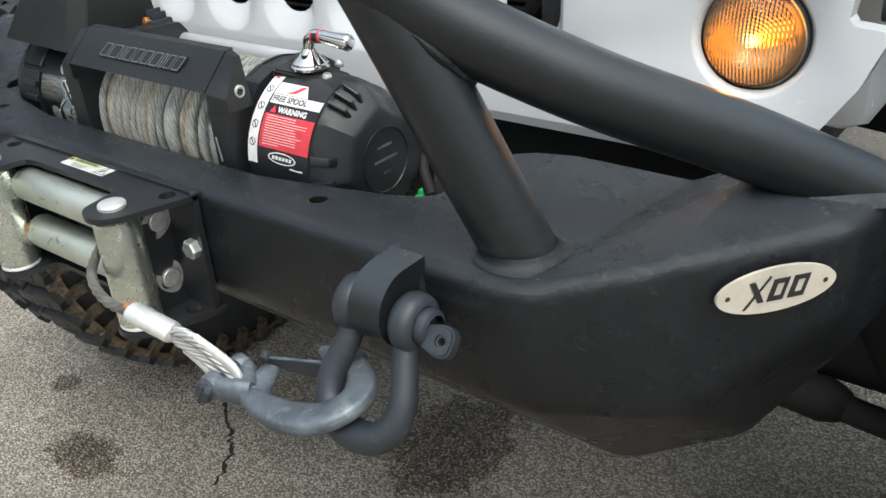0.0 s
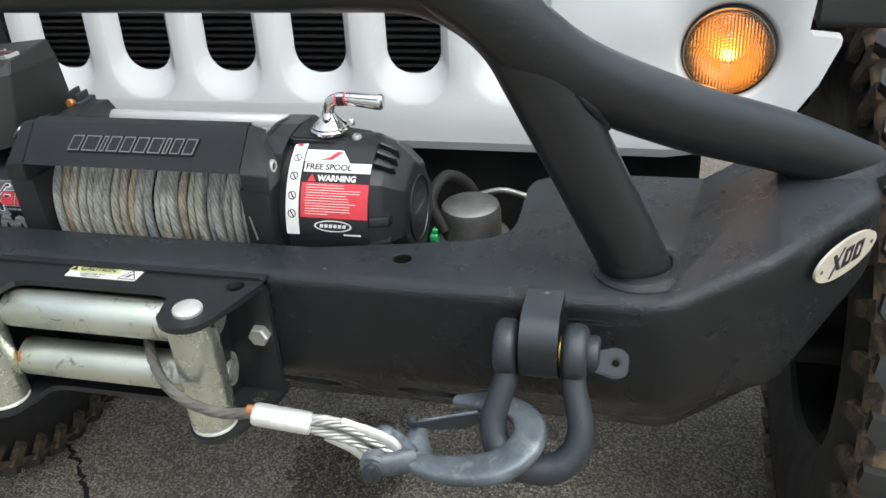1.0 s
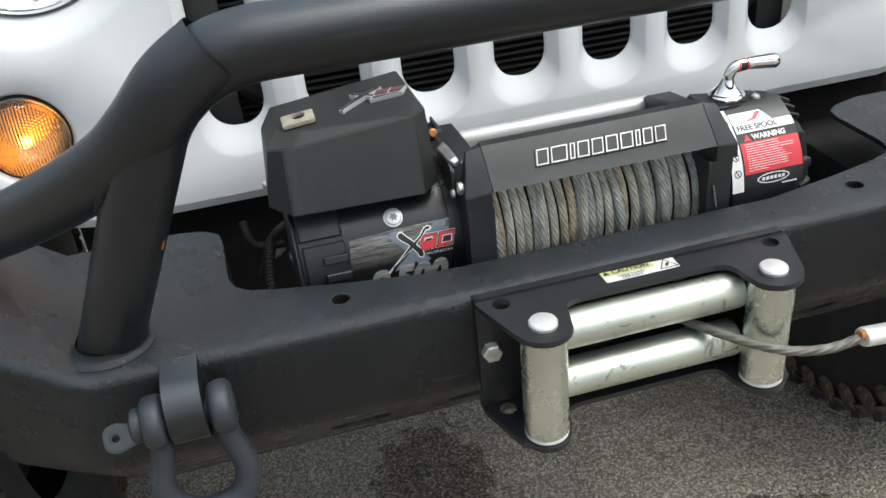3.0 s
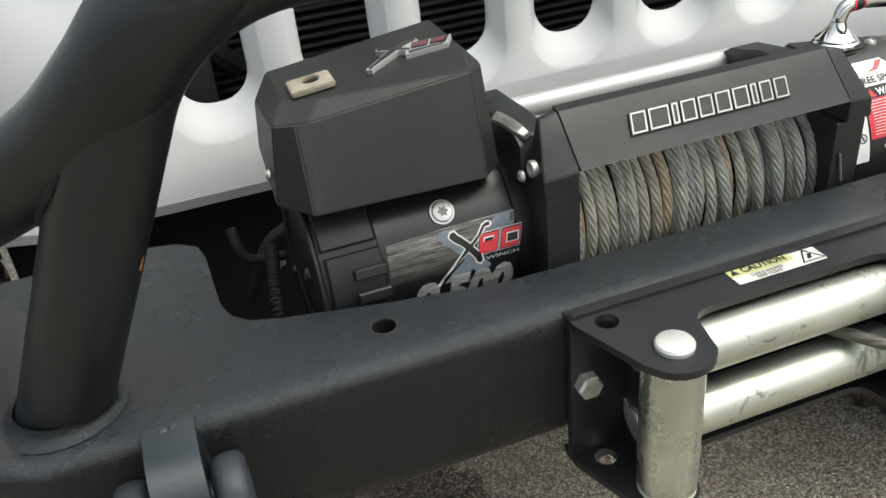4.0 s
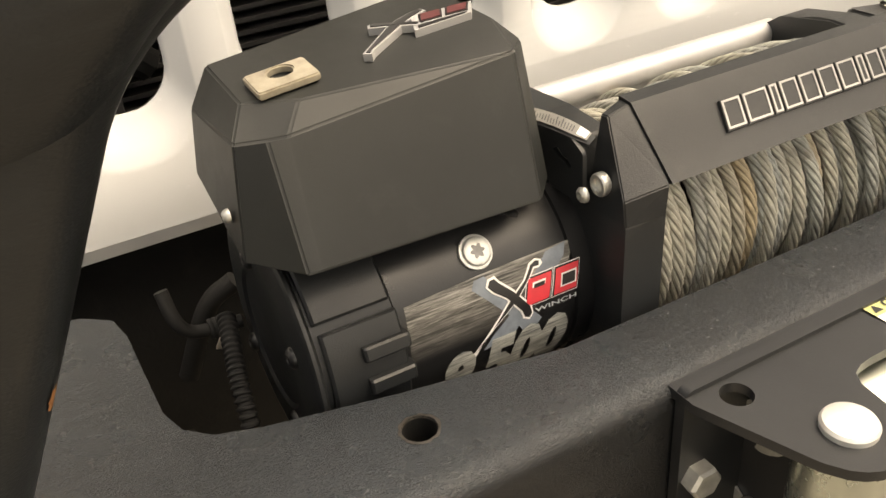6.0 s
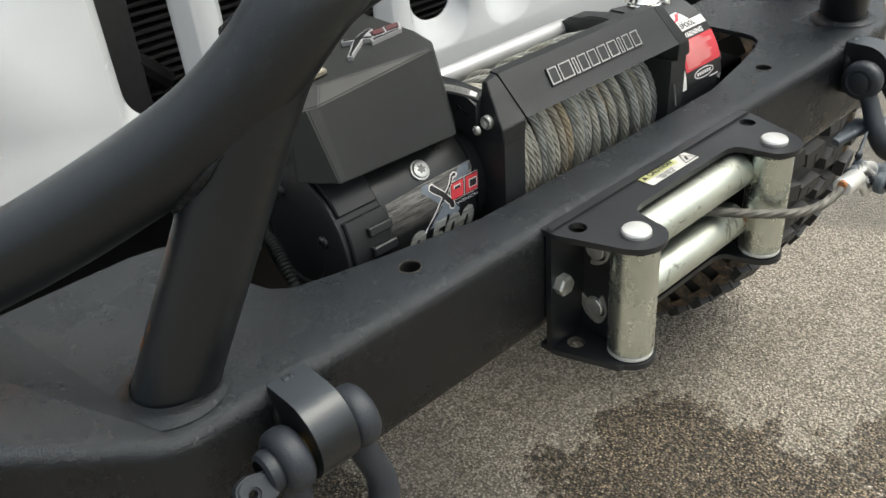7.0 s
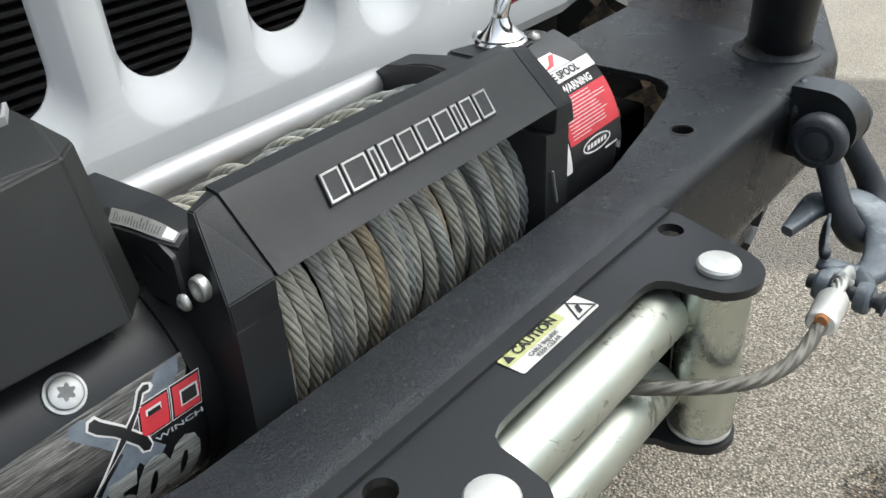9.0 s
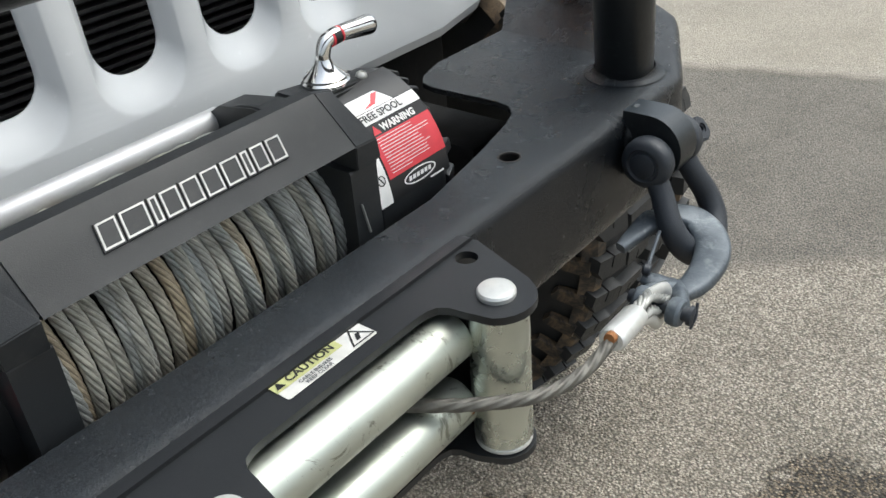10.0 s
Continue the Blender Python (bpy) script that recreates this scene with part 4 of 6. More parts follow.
box(bm, (-0.100, 0.1930, 0.8180), (0.100, 0.1970, 0.8400), 0.001)
part("tie_plate", bm, CAN_METAL, winch, "dull plate under the tie bar")

# label bracket and screws on the motor side
bm = bmesh.new()
pl = round_poly([(0.1450, 0.872), (0.128, 0.8752), (0.112, 0.8772), (0.0985, 0.8778), (0.0905, 0.8735), (0.0905, 0.8560), (0.0945, 0.8475), (0.132, 0.8475), (0.1450, 0.858)], [0.003, 0, 0, 0.003, 0.003, 0.004, 0.003, 0.004, 0.004], 3)
slot = [(0.1135, 0.8680), (0.1110, 0.8700), (0.1085, 0.8695), (0.1055, 0.8668), (0.1025, 0.8668), (0.0990, 0.8640), (0.1005, 0.8625), (0.1050, 0.8645), (0.1090, 0.8650)]
prism(bm, pl, lambda p, q, d: Vector((-0.1272 + d, p, q)), 0.0022, [slot])
bracket = part("label_bracket", bm, WINCH_BLACK, winch, "thin black bracket with a pale printed label", angle=25)
# bright piece added behind the slot, in place of the pale view through it
bm = bmesh.new()
box(bm, (-0.1240, 0.097, 0.8620), (-0.1228, 0.115, 0.8712), 0.0004, 1)
part("pawl", bm, FERRULE, bracket, "bright piece added behind the slot")
near = smooth_path([(-0.1275, 0.1420, 0.8725), (-0.1275, 0.1270, 0.8756), (-0.1275, 0.1120, 0.8776), (-0.1270, 0.1000, 0.8782), (-0.1228, 0.0918, 0.8764)], 6)
away = smooth_path([(-0.1185, 0.1520, 0.8745), (-0.1185, 0.1360, 0.8775), (-0.1185, 0.1210, 0.8795), (-0.1182, 0.1060, 0.8800), (-0.1176, 0.0936, 0.8782)], 6)


def on_flange(f0, f1, u0, u1, lift):
    """A patch of the curved flange; f runs along it and u across it, both from 0 to 1."""
    sheet, last = bmesh.new(), len(near) - 1
    prev = None
    for k in range(9):
        f = (f0 + (f1 - f0) * k / 8) * last
        i0 = min(int(f), last - 1)
        a, b = near[i0].lerp(near[i0 + 1], f - i0), away[i0].lerp(away[i0 + 1], f - i0)
        pair = [sheet.verts.new(a.lerp(b, u) + Vector((0, 0, lift))) for u in (u0, u1)]
        if prev:
            sheet.faces.new((prev[0], pair[0], pair[1], prev[1]))
        prev = pair
    return sheet


bm = on_flange(0, 1, 0, 1, 0)
thicken(bm, -0.0018, (0, 0, 1))
part("label_flange", bm, WINCH_BLACK, bracket, "curved top flange of the bracket")
spool_label = part("spool_label", on_flange(0.10, 0.95, 0.14, 0.92, 0.0009), LABEL_SILVER, bracket, "worn silver printed label")
part("white_arrow", on_flange(0.80, 0.93, 0.22, 0.84, 0.0013), LABEL_WHITE, spool_label)
rgl = random.Random(8)
for k in range(16):
    u = 0.20 + 0.10 * rgl.random()
    part("print_bar", on_flange(0.16 + 0.038 * k, 0.174 + 0.038 * k, u, u + 0.25 + 0.30 * rgl.random(), 0.0013), PRINT_DIM, spool_label, smooth=False)
for s in (1, -1):
    bm = bmesh.new()
    lathe(bm, (0.1205 * s, 0.0835, 0.8600), (s, 0, 0), [(0, 0), (0, 0.0056), (0.0034, 0.0056), (0.0042, 0.0050), (0.0042, 0.0034), (0.0022, 0.0036), (0.0022, 0)], 28)
    part("frame_screw", bm, BOLT_STEEL, winch, "silver socket screw")
bm = bmesh.new()
button(bm, (-0.1262, 0.0905, 0.8530), (-1, 0, 0), 0.0040, 0.003)
part("bracket_screw", bm, BOLT_STEEL, winch, "small silver screw")
# hinge block and clip at the rear of the bracket
bm = bmesh.new()
box(bm, (-0.132, 0.172, 0.866), (-0.112, 0.198, 0.875), 0.0015)
box(bm, (-0.127, 0.176, 0.873), (-0.1245, 0.194, 0.885), 0.0008)
box(bm, (-0.119, 0.176, 0.873), (-0.1165, 0.194, 0.882), 0.0008)
part("tie_bracket", bm, SHACKLE_PAINT, winch, "blue-black folded bracket")
bm = bmesh.new()
lathe(bm, (-0.122, 0.1735, 0.8745), (0, -1, 0.3), [(0, 0), (0, 0.0042), (0.004, 0.0042), (0.005, 0.003), (0.005, 0)], 12)
part("terminal_nut", bm, BRONZE_FLAKE, winch, "copper-coloured terminal nut")

# gear housing
bm = bmesh.new()
lathe(bm, (0.1275, WY, WZ), (1, 0, 0), [(-0.006, 0.0), (-0.006, 0.0665), (0.0, 0.0665), (0.002, 0.0690), (0.004, 0.0720), (0.066, 0.0720), (0.0700, 0.0712), (0.0740, 0.0695), (0.0815, 0.0680), (0.0835, 0.0665), (0.0965, 0.0520), (0.0980, 0.0495), (0.0990, 0.0460), (0.0990, 0)], 72)
for v in bm.verts:
    ang = math.degrees(math.atan2(v.co.z - WZ, WY - v.co.y)) % 360
    f = max(0.0, min(1.0, (ang - 76) / 40)) * max(0.0, min(1.0, (200 - ang) / 40))
    f = f * f * (3 - 2 * f) * 0.17
    # eight flats towards the closed end
    ease = max(0.0, min(1.0, (v.co.x - 0.1965) / 0.008))
    f += ease * (1 - 0.98 * math.cos(math.pi / 8) / math.cos(radians((ang + 5) % 45 - 22.5)))
    v.co.y, v.co.z = WY + (v.co.y - WY) * (1 - f), WZ + (v.co.z - WZ) * (1 - f)
part("gear_housing", bm, WINCH_BLACK, winch, "ribbed black gear housing", angle=24)
for turn in (-5, 14, 56, 65, 74, 196, 230):
    a = radians(turn)
    bm = bmesh.new()
    big = turn in (-5, 14)
    vs = box(bm, (0.2015, -0.0042 if big else -0.0019, 0.046), (0.2175, 0.0042 if big else 0.0019, 0.0712), 0.0014, 2)
    for v in bm.verts:
        y, z = v.co.y, v.co.z - max(0.0, v.co.x - 0.2050) * 0.62
        v.co.y = WY - z * math.cos(a) + y * math.sin(a)
        v.co.z = WZ + z * math.sin(a) + y * math.cos(a)
    part("housing_rib", bm, WINCH_BLACK, winch)
bm = bmesh.new()
lathe(bm, (0.2264, WY - 0.004, WZ), (1, 0, 0), [(0, 0), (0, 0.0295), (0.0016, 0.0295), (0.0018, 0.0285), (0.0006, 0.0280), (0.0006, 0)], 40)
disc = part("maker_disc", bm, WINCH_BLACK, winch, "round black plate with faint stamped bars")
for k, w in enumerate((0.019, 0.030, 0.010)):
    bm = on_plane(sheet2d([(-w / 2, -0.0013), (w / 2, -0.0013), (w / 2, 0.0013), (-w / 2, 0.0013)]), (0.2272, WY - 0.004, WZ + 0.013 - 0.0120 * k), (0, 1, 0), (0, 0, 1), 0.0003)
    part("stamped_bar", bm, PRINT_DIM, disc, smooth=False)
# saddle on top that carries the clutch lever
bm = bmesh.new()
sad = round_poly([(0.1235, -0.021), (0.190, -0.013), (0.197, 0.0), (0.190, 0.013), (0.1235, 0.021)], 0.006, 4)
prism(bm, sad, lambda p, q, d: Vector((p, 0.140 + q, 0.860 + d)), 0.0105)
for v in bm.verts:
    if v.co.z > 0.868:
        v.co.z -= max(0.0, v.co.x - 0.165) * 0.22
bmesh.ops.bevel(bm, geom=[e for e in bm.edges if len(e.link_faces) == 2 and e.calc_face_angle(0) > 1.0], offset=0.002, segments=3, affect="EDGES")
part("lever_saddle", bm, WINCH_BLACK, winch, angle=30)
lever_at = Vector((0.1550, 0.139, 0.8700))
bm = bmesh.new()
lathe(bm, lever_at, (0, 0, 1), [(0, 0), (0, 0.0165), (0.0022, 0.0168), (0.0035, 0.0150), (0.005, 0.0150), (0.0065, 0.0130), (0.010, 0.0092), (0.014, 0.0066), (0.017, 0.0054), (0.0175, 0)], 40)
lever = part("clutch_lever", bm, CHROME, winch, "polished chrome clutch lever")
bm = bmesh.new()
arm = smooth_path([lever_at + Vector(p) for p in ((0, 0, 0.013), (0.0010, 0.0, 0.0200), (0.0045, 0.0, 0.0262), (0.012, 0.0, 0.0288), (0.022, 0, 0.0286))], 6)
sweep(bm, arm, [0.0052] * len(arm), 20)
part("lever_arm", bm, CHROME, lever)
bm = bmesh.new()
grip = [(0, 0), (0, 0.0045), (0.002, 0.0054)]
for k in range(19):
    f = k / 18
    grip.append((0.004 + 0.0245 * f, 0.0054 + 0.0014 * f + 0.00032 * (k % 2)))
lathe(bm, lever_at + Vector((0.018, 0, 0.0287)), (1, 0, -0.075), grip + [(0.0300, 0.0068), (0.0320, 0.0056), (0.0326, 0.0030), (0.0326, 0)], 28)
part("lever_grip", bm, CHROME, lever, "chrome grip with fine turned grooves", angle=60)
for dx, wide, mat, nm in ((0.0085, 0.0016, LABEL_RED, "red_band"), (0.0103, 0.0062, LABEL_BLACK, "printed_band"), (0.0167, 0.0016, LABEL_RED, "red_band")):
    bm = bmesh.new()
    lathe(bm, lever_at + Vector((dx, 0, 0.0277 + 0.09 * (dx - 0.0085))), (1, 0, 0.06), [(0, 0.0050), (0.0001, 0.0057), (wide, 0.0057), (wide + 0.0001, 0.0050)], 20)
    part(nm, bm, mat, lever)
bm = bmesh.new()
button(bm, (0.1810, 0.1315, 0.8665), (0.25, -0.25, 1), 0.0042, 0.004)
part("saddle_screw", bm, BOLT_STEEL, winch, "small silver screw")
bm = bmesh.new()
button(bm, (0.1640, 0.1640, 0.8660), (0.25, 0.1, 1), 0.0042, 0.005)
part("saddle_screw", bm, BOLT_STEEL, winch, "small silver screw")

# the label wrapped round the gear housing
GR = 0.0720


def gear_label(name, outline, x, turn, mat, lift, parent, holes=(), label=""):
    return part(name, on_cylinder(sheet2d(outline, holes), WY, WZ, GR, x, turn, lift), mat, parent, label, smooth=True)


warn = gear_label("warning_label", rect(0.072, 0.0905), 0.166, 39.9, LABEL_BLACK, 0.0004, winch, label="black, white and red warning label")
gear_label("white_strip", rect(0.0115, 0.0905), 0.1357, 39.9, LABEL_WHITE, 0.0008, warn)
gear_label("red_panel", rect(0.0585, 0.0288), 0.1725, 27.6, LABEL_RED, 0.0008, warn)
gear_label("white_panel", rect(0.0585, 0.0088), 0.1725, 49.8, LABEL_WHITE, 0.0008, warn)
gear_label("white_panel", [(-0.02, -0.006), (0.020, -0.006), (0.012, 0.006), (-0.02, 0.006)], 0.1625, 58.4, LABEL_WHITE, 0.0008, warn)
gear_label("red_stroke", [(-0.012, -0.0045), (0.000, -0.0035), (0.009, 0.0045), (0.003, 0.0045), (-0.003, -0.0015)], 0.1665, 58.2, LABEL_RED, 0.0012, warn)
part("lettering", on_cylinder(mesh_text("FREE SPOOL", 0.0074, 0, 0.00016), WY, WZ, GR, 0.1650, 49.8, 0.0012), LABEL_BLACK, warn)
part("lettering", on_cylinder(mesh_text("WARNING", 0.0069, 0, 0.0003), WY, WZ, GR, 0.1735, 42.1, 0.0010), LABEL_WHITE, warn)
gear_label("hazard_triangle", [(-0.0038, -0.0030), (0.0038, -0.0030), (0, 0.0035)], 0.1515, 42.3, LABEL_RED, 0.0010, warn)
rg = random.Random(2)
for k in range(12):
    w = 0.049 - 0.016 * rg.random() if k not in (11,) else 0.020
    gear_label("print_bar", rect(w, 0.00046), 0.1472 + w / 2, 37.6 - 1.72 * k, LABEL_WHITE, 0.0012, warn)
gear_label("oval_mark", circle(0, 0, 0.0165, 36, 0.0050), 0.1715, 10.8, LABEL_WHITE, 0.0008, warn, [circle(0, 0, 0.0150, 36, 0.0040)])
for k in range(6):
    gear_label("oval_mark_bar", shifted(slanted(0.0030, 0.0030, 0.2), -0.0100 + 0.0040 * k, 0), 0.1715, 10.8, LABEL_WHITE, 0.0008, warn)
gear_label("print_bar", rect(0.015, 0.0014), 0.188, 5.2, LABEL_WHITE, 0.0008, warn)
for turn in (56, 43, 30, 18):
    gear_label("round_symbol", circle(0, 0, 0.0036, 20), 0.1357, turn, LABEL_BLACK, 0.0012, warn, [circle(0, 0, 0.0028, 20)])
    gear_label("round_symbol_bar", slanted(0.0012, 0.0048, -0.6), 0.1357, turn, LABEL_BLACK, 0.0012, warn)
gear_label("red_strip_mark", rect(0.0045, 0.0090), 0.1348, 69.0, LABEL_RED, 0.0012, warn)

# motor decal: dim wood-grain band, a crossed blade mark, two red blocks, the rating
MR = 0.0600


def motor_decal(name, outline, x, turn, mat, lift, parent, holes=()):
    return part(name, on_cylinder(sheet2d(outline, holes), WY, WZ, MR, x, turn, lift), mat, parent)


def drum_print(name, pts, mat, lift, parent, holes=()):
    """Print on the motor; points are (metres along x, degrees up from the front)."""
    xm, tm = sum(p[0] for p in pts) / len(pts), sum(p[1] for p in pts) / len(pts)

    def flat(poly):
        return [(x - xm, radians(t - tm) * MR) for x, t in poly]
    return motor_decal(name, flat(pts), xm, tm, mat, lift, parent, [flat(h) for h in holes])


def fitted(bm, width, height):
    """Scales flat lettering to a width and a height about its middle."""
    xs, ys = [v.co.x for v in bm.verts], [v.co.y for v in bm.verts]
    for v in bm.verts:
        v.co.x = (v.co.x - (min(xs) + max(xs)) / 2) * width / (max(xs) - min(xs))
        v.co.y = (v.co.y - (min(ys) + max(ys)) / 2) * height / (max(ys) - min(ys))
    return bm


decal = drum_print("motor_decal", [(-0.2200, 28.6), (-0.1812, 30.2), (-0.1314, 31.0), (-0.1320, 25.0), (-0.1400, 14.0), (-0.1640, 2.0), (-0.2225, 2.0)], WOOD_PRINT, 0.0003, winch)
for pts in ([(-0.1868, 25.0), (-0.1845, 28.6), (-0.1790, 29.0), (-0.1765, 24.0), (-0.1660, 15.0), (-0.1530, 0.0), (-0.1560, -3.0), (-0.1640, -3.0), (-0.1690, 6.0), (-0.1790, 17.0)],
            [(-0.1334, 30.8), (-0.1450, 29.6), (-0.1560, 20.0), (-0.1500, 14.0), (-0.1362, 25.0)],
            [(-0.1690, 9.0), (-0.1630, 3.0), (-0.1700, -3.5), (-0.1860, -5.5), (-0.1800, 1.0)]):
    drum_print("grey_blade", pts, PRINT_BLUE, 0.0006 + 0.0001 * (pts[0][1] < 28) + 0.0001 * (pts[0][1] < 10), decal)
drum_print("blade_outline", [(-0.1488, 27.2), (-0.1518, 28.6), (-0.1556, 27.2), (-0.1604, 21.2), (-0.1706, 14.2), (-0.1930, -6.4), (-0.1898, -6.6), (-0.1862, -1.6), (-0.1795, 4.0), (-0.1650, 13.6), (-0.1568, 20.6), (-0.1534, 24.2), (-0.1508, 24.0), (-0.1484, 25.4)], LABEL_WHITE, 0.0010, decal)
drum_print("blade_core", [(-0.1500, 26.9), (-0.1520, 27.6), (-0.1550, 26.4), (-0.1597, 20.8), (-0.1697, 14.0), (-0.1900, -4.6), (-0.1870, -1.2), (-0.1802, 4.2), (-0.1658, 13.6), (-0.1577, 20.8), (-0.1538, 25.2), (-0.1507, 25.1)], LABEL_BLACK, 0.0013, decal)
drum_print("hilt_outline", [(-0.1800, 24.0), (-0.1780, 27.2), (-0.1742, 27.6), (-0.1726, 25.0), (-0.1660, 18.6), (-0.1584, 8.8), (-0.1578, 4.6), (-0.1602, 2.0), (-0.1636, 3.6), (-0.1646, 7.2), (-0.1716, 16.0), (-0.1774, 20.4)], LABEL_WHITE, 0.0011, decal)
drum_print("hilt_core", [(-0.1790, 23.9), (-0.1774, 26.2), (-0.1748, 26.4), (-0.1735, 24.4), (-0.1668, 18.0), (-0.1593, 8.6), (-0.1587, 4.9), (-0.1603, 3.2), (-0.1628, 4.3), (-0.1638, 7.6), (-0.1709, 16.4), (-0.1768, 21.0)], LABEL_BLACK, 0.0014, decal)
for xc, hole in ((-0.1532, [(-0.0030, 1.2), (0.0030, 1.2), (0.0036, 3.0), (-0.0024, 3.0)]), (-0.1376, [(-0.0034, -2.4), (0.0040, -2.4), (0.0052, 2.4), (-0.0020, 2.4)])):
    def block(w, h, xc=xc):
        return [(xc + p * w / 2 + q * 0.0019 * h / 12, 14.8 + q * h / 2) for p, q in ((-1, -1), (1, -1), (1, 1), (-1, 1))]
    drum_print("red_block_edge", block(0.0150, 13.8), LABEL_WHITE, 0.0008, decal)
    drum_print("red_block_line", block(0.0143, 13.0), LABEL_BLACK, 0.0010, decal)
    drum_print("red_block", block(0.0130, 11.6), LABEL_RED, 0.0013, decal)
    drum_print("red_block_slot_edge", [(xc + p * 1.22, 14.8 + q * 1.28) for p, q in hole], LABEL_WHITE, 0.0016, decal)
    drum_print("red_block_slot", [(xc + p, 14.8 + q) for p, q in hole], LABEL_BLACK, 0.0019, decal)
part("lettering", on_cylinder(fitted(mesh_text("WINCH", 0.0060, 0.0, 0.0001), 0.0238, 0.0024), WY, WZ, MR, -0.1448, 4.9, 0.0009), PRINT_GREY, decal)
part("lettering", on_cylinder(fitted(mesh_text("9.500", 0.0300, 0.22, 0.0018), 0.0695, 0.0310), WY, WZ, MR, -0.1725, -15.4, 0.0012), PRINT_STREAK, decal)

# control box above the motor
bm = bmesh.new()
# corners: front (a to d), its chamfered corner (c, d), flank (e, f), facet to the drum (g, h), top (i to m), rear
corner = {k: bm.verts.new(q) for k, q in {
    "a": (-0.1510, 0.0880, 0.8590), "b": (-0.1490, 0.1095, 0.9213), "c": (-0.2508, 0.1150, 0.9095), "C": (-0.2550, 0.0880, 0.8622), "d": (-0.2583, 0.1190, 0.9085), "D": (-0.2612, 0.0868, 0.8630),
    "e": (-0.2712, 0.1235, 0.9085), "f": (-0.2790, 0.1130, 0.8620), "g": (-0.1370, 0.1230, 0.9203), "h": (-0.1360, 0.1050, 0.8590), "i": (-0.2407, 0.1260, 0.9185), "j": (-0.2610, 0.1400, 0.9180),
    "k": (-0.1440, 0.1350, 0.9285), "l": (-0.2610, 0.1880, 0.9205), "m": (-0.1450, 0.1930, 0.9320), "n": (-0.2740, 0.2000, 0.8660), "o": (-0.1400, 0.2000, 0.8600), "p": (-0.2720, 0.1850, 0.9040), "q": (-0.1380, 0.1900, 0.9150)}.items()}
for names in ("Cabc", "DCcd", "fDde", "ahgb", "hoqg", "gqmk", "cbi", "dci", "dij", "ibk", "ikmlj", "edj", "ejlp", "fepn", "nplmqo", "fnohaCD", "bgk"):
    bm.faces.new([corner[k] for k in names])
bmesh.ops.recalc_face_normals(bm, faces=bm.faces)
bmesh.ops.bevel(bm, geom=[e for e in bm.edges if len(e.link_faces) == 2 and e.calc_face_angle(0) > 0.20], offset=0.0009, segments=3, affect="EDGES")
cbox = part("control_box", bm, BOX_PLASTIC, winch, "faceted black plastic control box", angle=12)
top_r = Vector((1, 0, 0.094)).normalized()
top_up = Vector((0, 1, 0.058)).normalized()
top_n = top_r.cross(top_up).normalized()
o = Vector((-0.186, 0.155, 0.9262))
for outline, mat, lift, deep, nm in (
    ([(-0.0205, -0.0185), (-0.0175, -0.0215), (-0.0150, -0.0185), (0.004, -0.0058), (0.011, -0.0015), (0.0210, 0.0020), (0.0200, 0.0062), (0.0130, 0.0052), (0.0020, 0.0010)], BAR_SILVER, 0.0032, 0.0034, "emblem"),
    ([(-0.0075, 0.0035), (-0.0062, 0.0066), (-0.0030, 0.0068), (0.0015, 0.0030), (0.0140, -0.0075), (0.0110, -0.0100), (0.0005, -0.0020)], BAR_SILVER, 0.0033, 0.0034, "emblem_bar"),
    ([(0.0070, -0.0138), (0.0130, 0.0016), (0.0415, -0.0040), (0.0350, -0.0150)], BAR_SILVER, 0.0030, 0.0034, "emblem_plate"),
    ([(-0.0188, -0.0186), (-0.0176, -0.0202), (-0.0150, -0.0172), (0.004, -0.0046), (0.011, -0.0003), (0.0196, 0.0030), (0.0190, 0.0050), (0.0130, 0.0040), (0.0024, 0.0000)], LABEL_BLACK, 0.0037, 0.0005, "emblem_inlay"),
    ([(-0.0062, 0.0038), (-0.0054, 0.0056), (-0.0034, 0.0056), (0.0010, 0.0020), (0.0124, -0.0076), (0.0110, -0.0087), (0.0008, -0.0008)], LABEL_BLACK, 0.0038, 0.0005, "emblem_inlay"),
    ([(0.0125, -0.0082), (0.0158, -0.0002), (0.0268, -0.0024), (0.0230, -0.0098)], LABEL_BLACK, 0.0035, 0.0005, "emblem_inlay"),
    ([(0.0245, -0.0100), (0.0284, -0.0027), (0.0395, -0.0049), (0.0350, -0.0120)], LABEL_BLACK, 0.0035, 0.0005, "emblem_inlay"),
    ([(0.0138, -0.0078), (0.0164, -0.0011), (0.0254, -0.0029), (0.0222, -0.0093)], EMBLEM_RED, 0.0040, 0.0005, "emblem_inlay"),
    ([(0.0258, -0.0098), (0.0290, -0.0036), (0.0380, -0.0054), (0.0343, -0.0114)], EMBLEM_RED, 0.0040, 0.0005, "emblem_inlay"),
    ([(0.0095, -0.0128), (0.0105, -0.0104), (0.0338, -0.0134), (0.0325, -0.0142)], LABEL_BLACK, 0.0035, 0.0005, "emblem_inlay"),
):
    bm = on_plane(sheet2d(outline), o, top_r, top_up, lift)
    thicken(bm, -deep, top_n)
    part(nm, bm, mat, cbox, smooth=False)
o = Vector((-0.2405, 0.1434, 0.9200))
bm = bmesh.new()
prism(bm, round_poly(rect(0.0275, 0.0205), 0.0015, 2), lambda p, q, d: o + top_r * p + top_up * q + top_n * (0.0006 + d), 0.0036, [circle(0.0008, 0.0035, 0.0056, 22)])
bmesh.ops.bevel(bm, geom=[e for e in bm.edges if len(e.link_faces) == 2 and e.calc_face_angle(0) > 1.0], offset=0.0007, segments=2, affect="EDGES")
part("clip_nut", bm, TAB_METAL, cbox, "tarnished steel clip nut", angle=30)
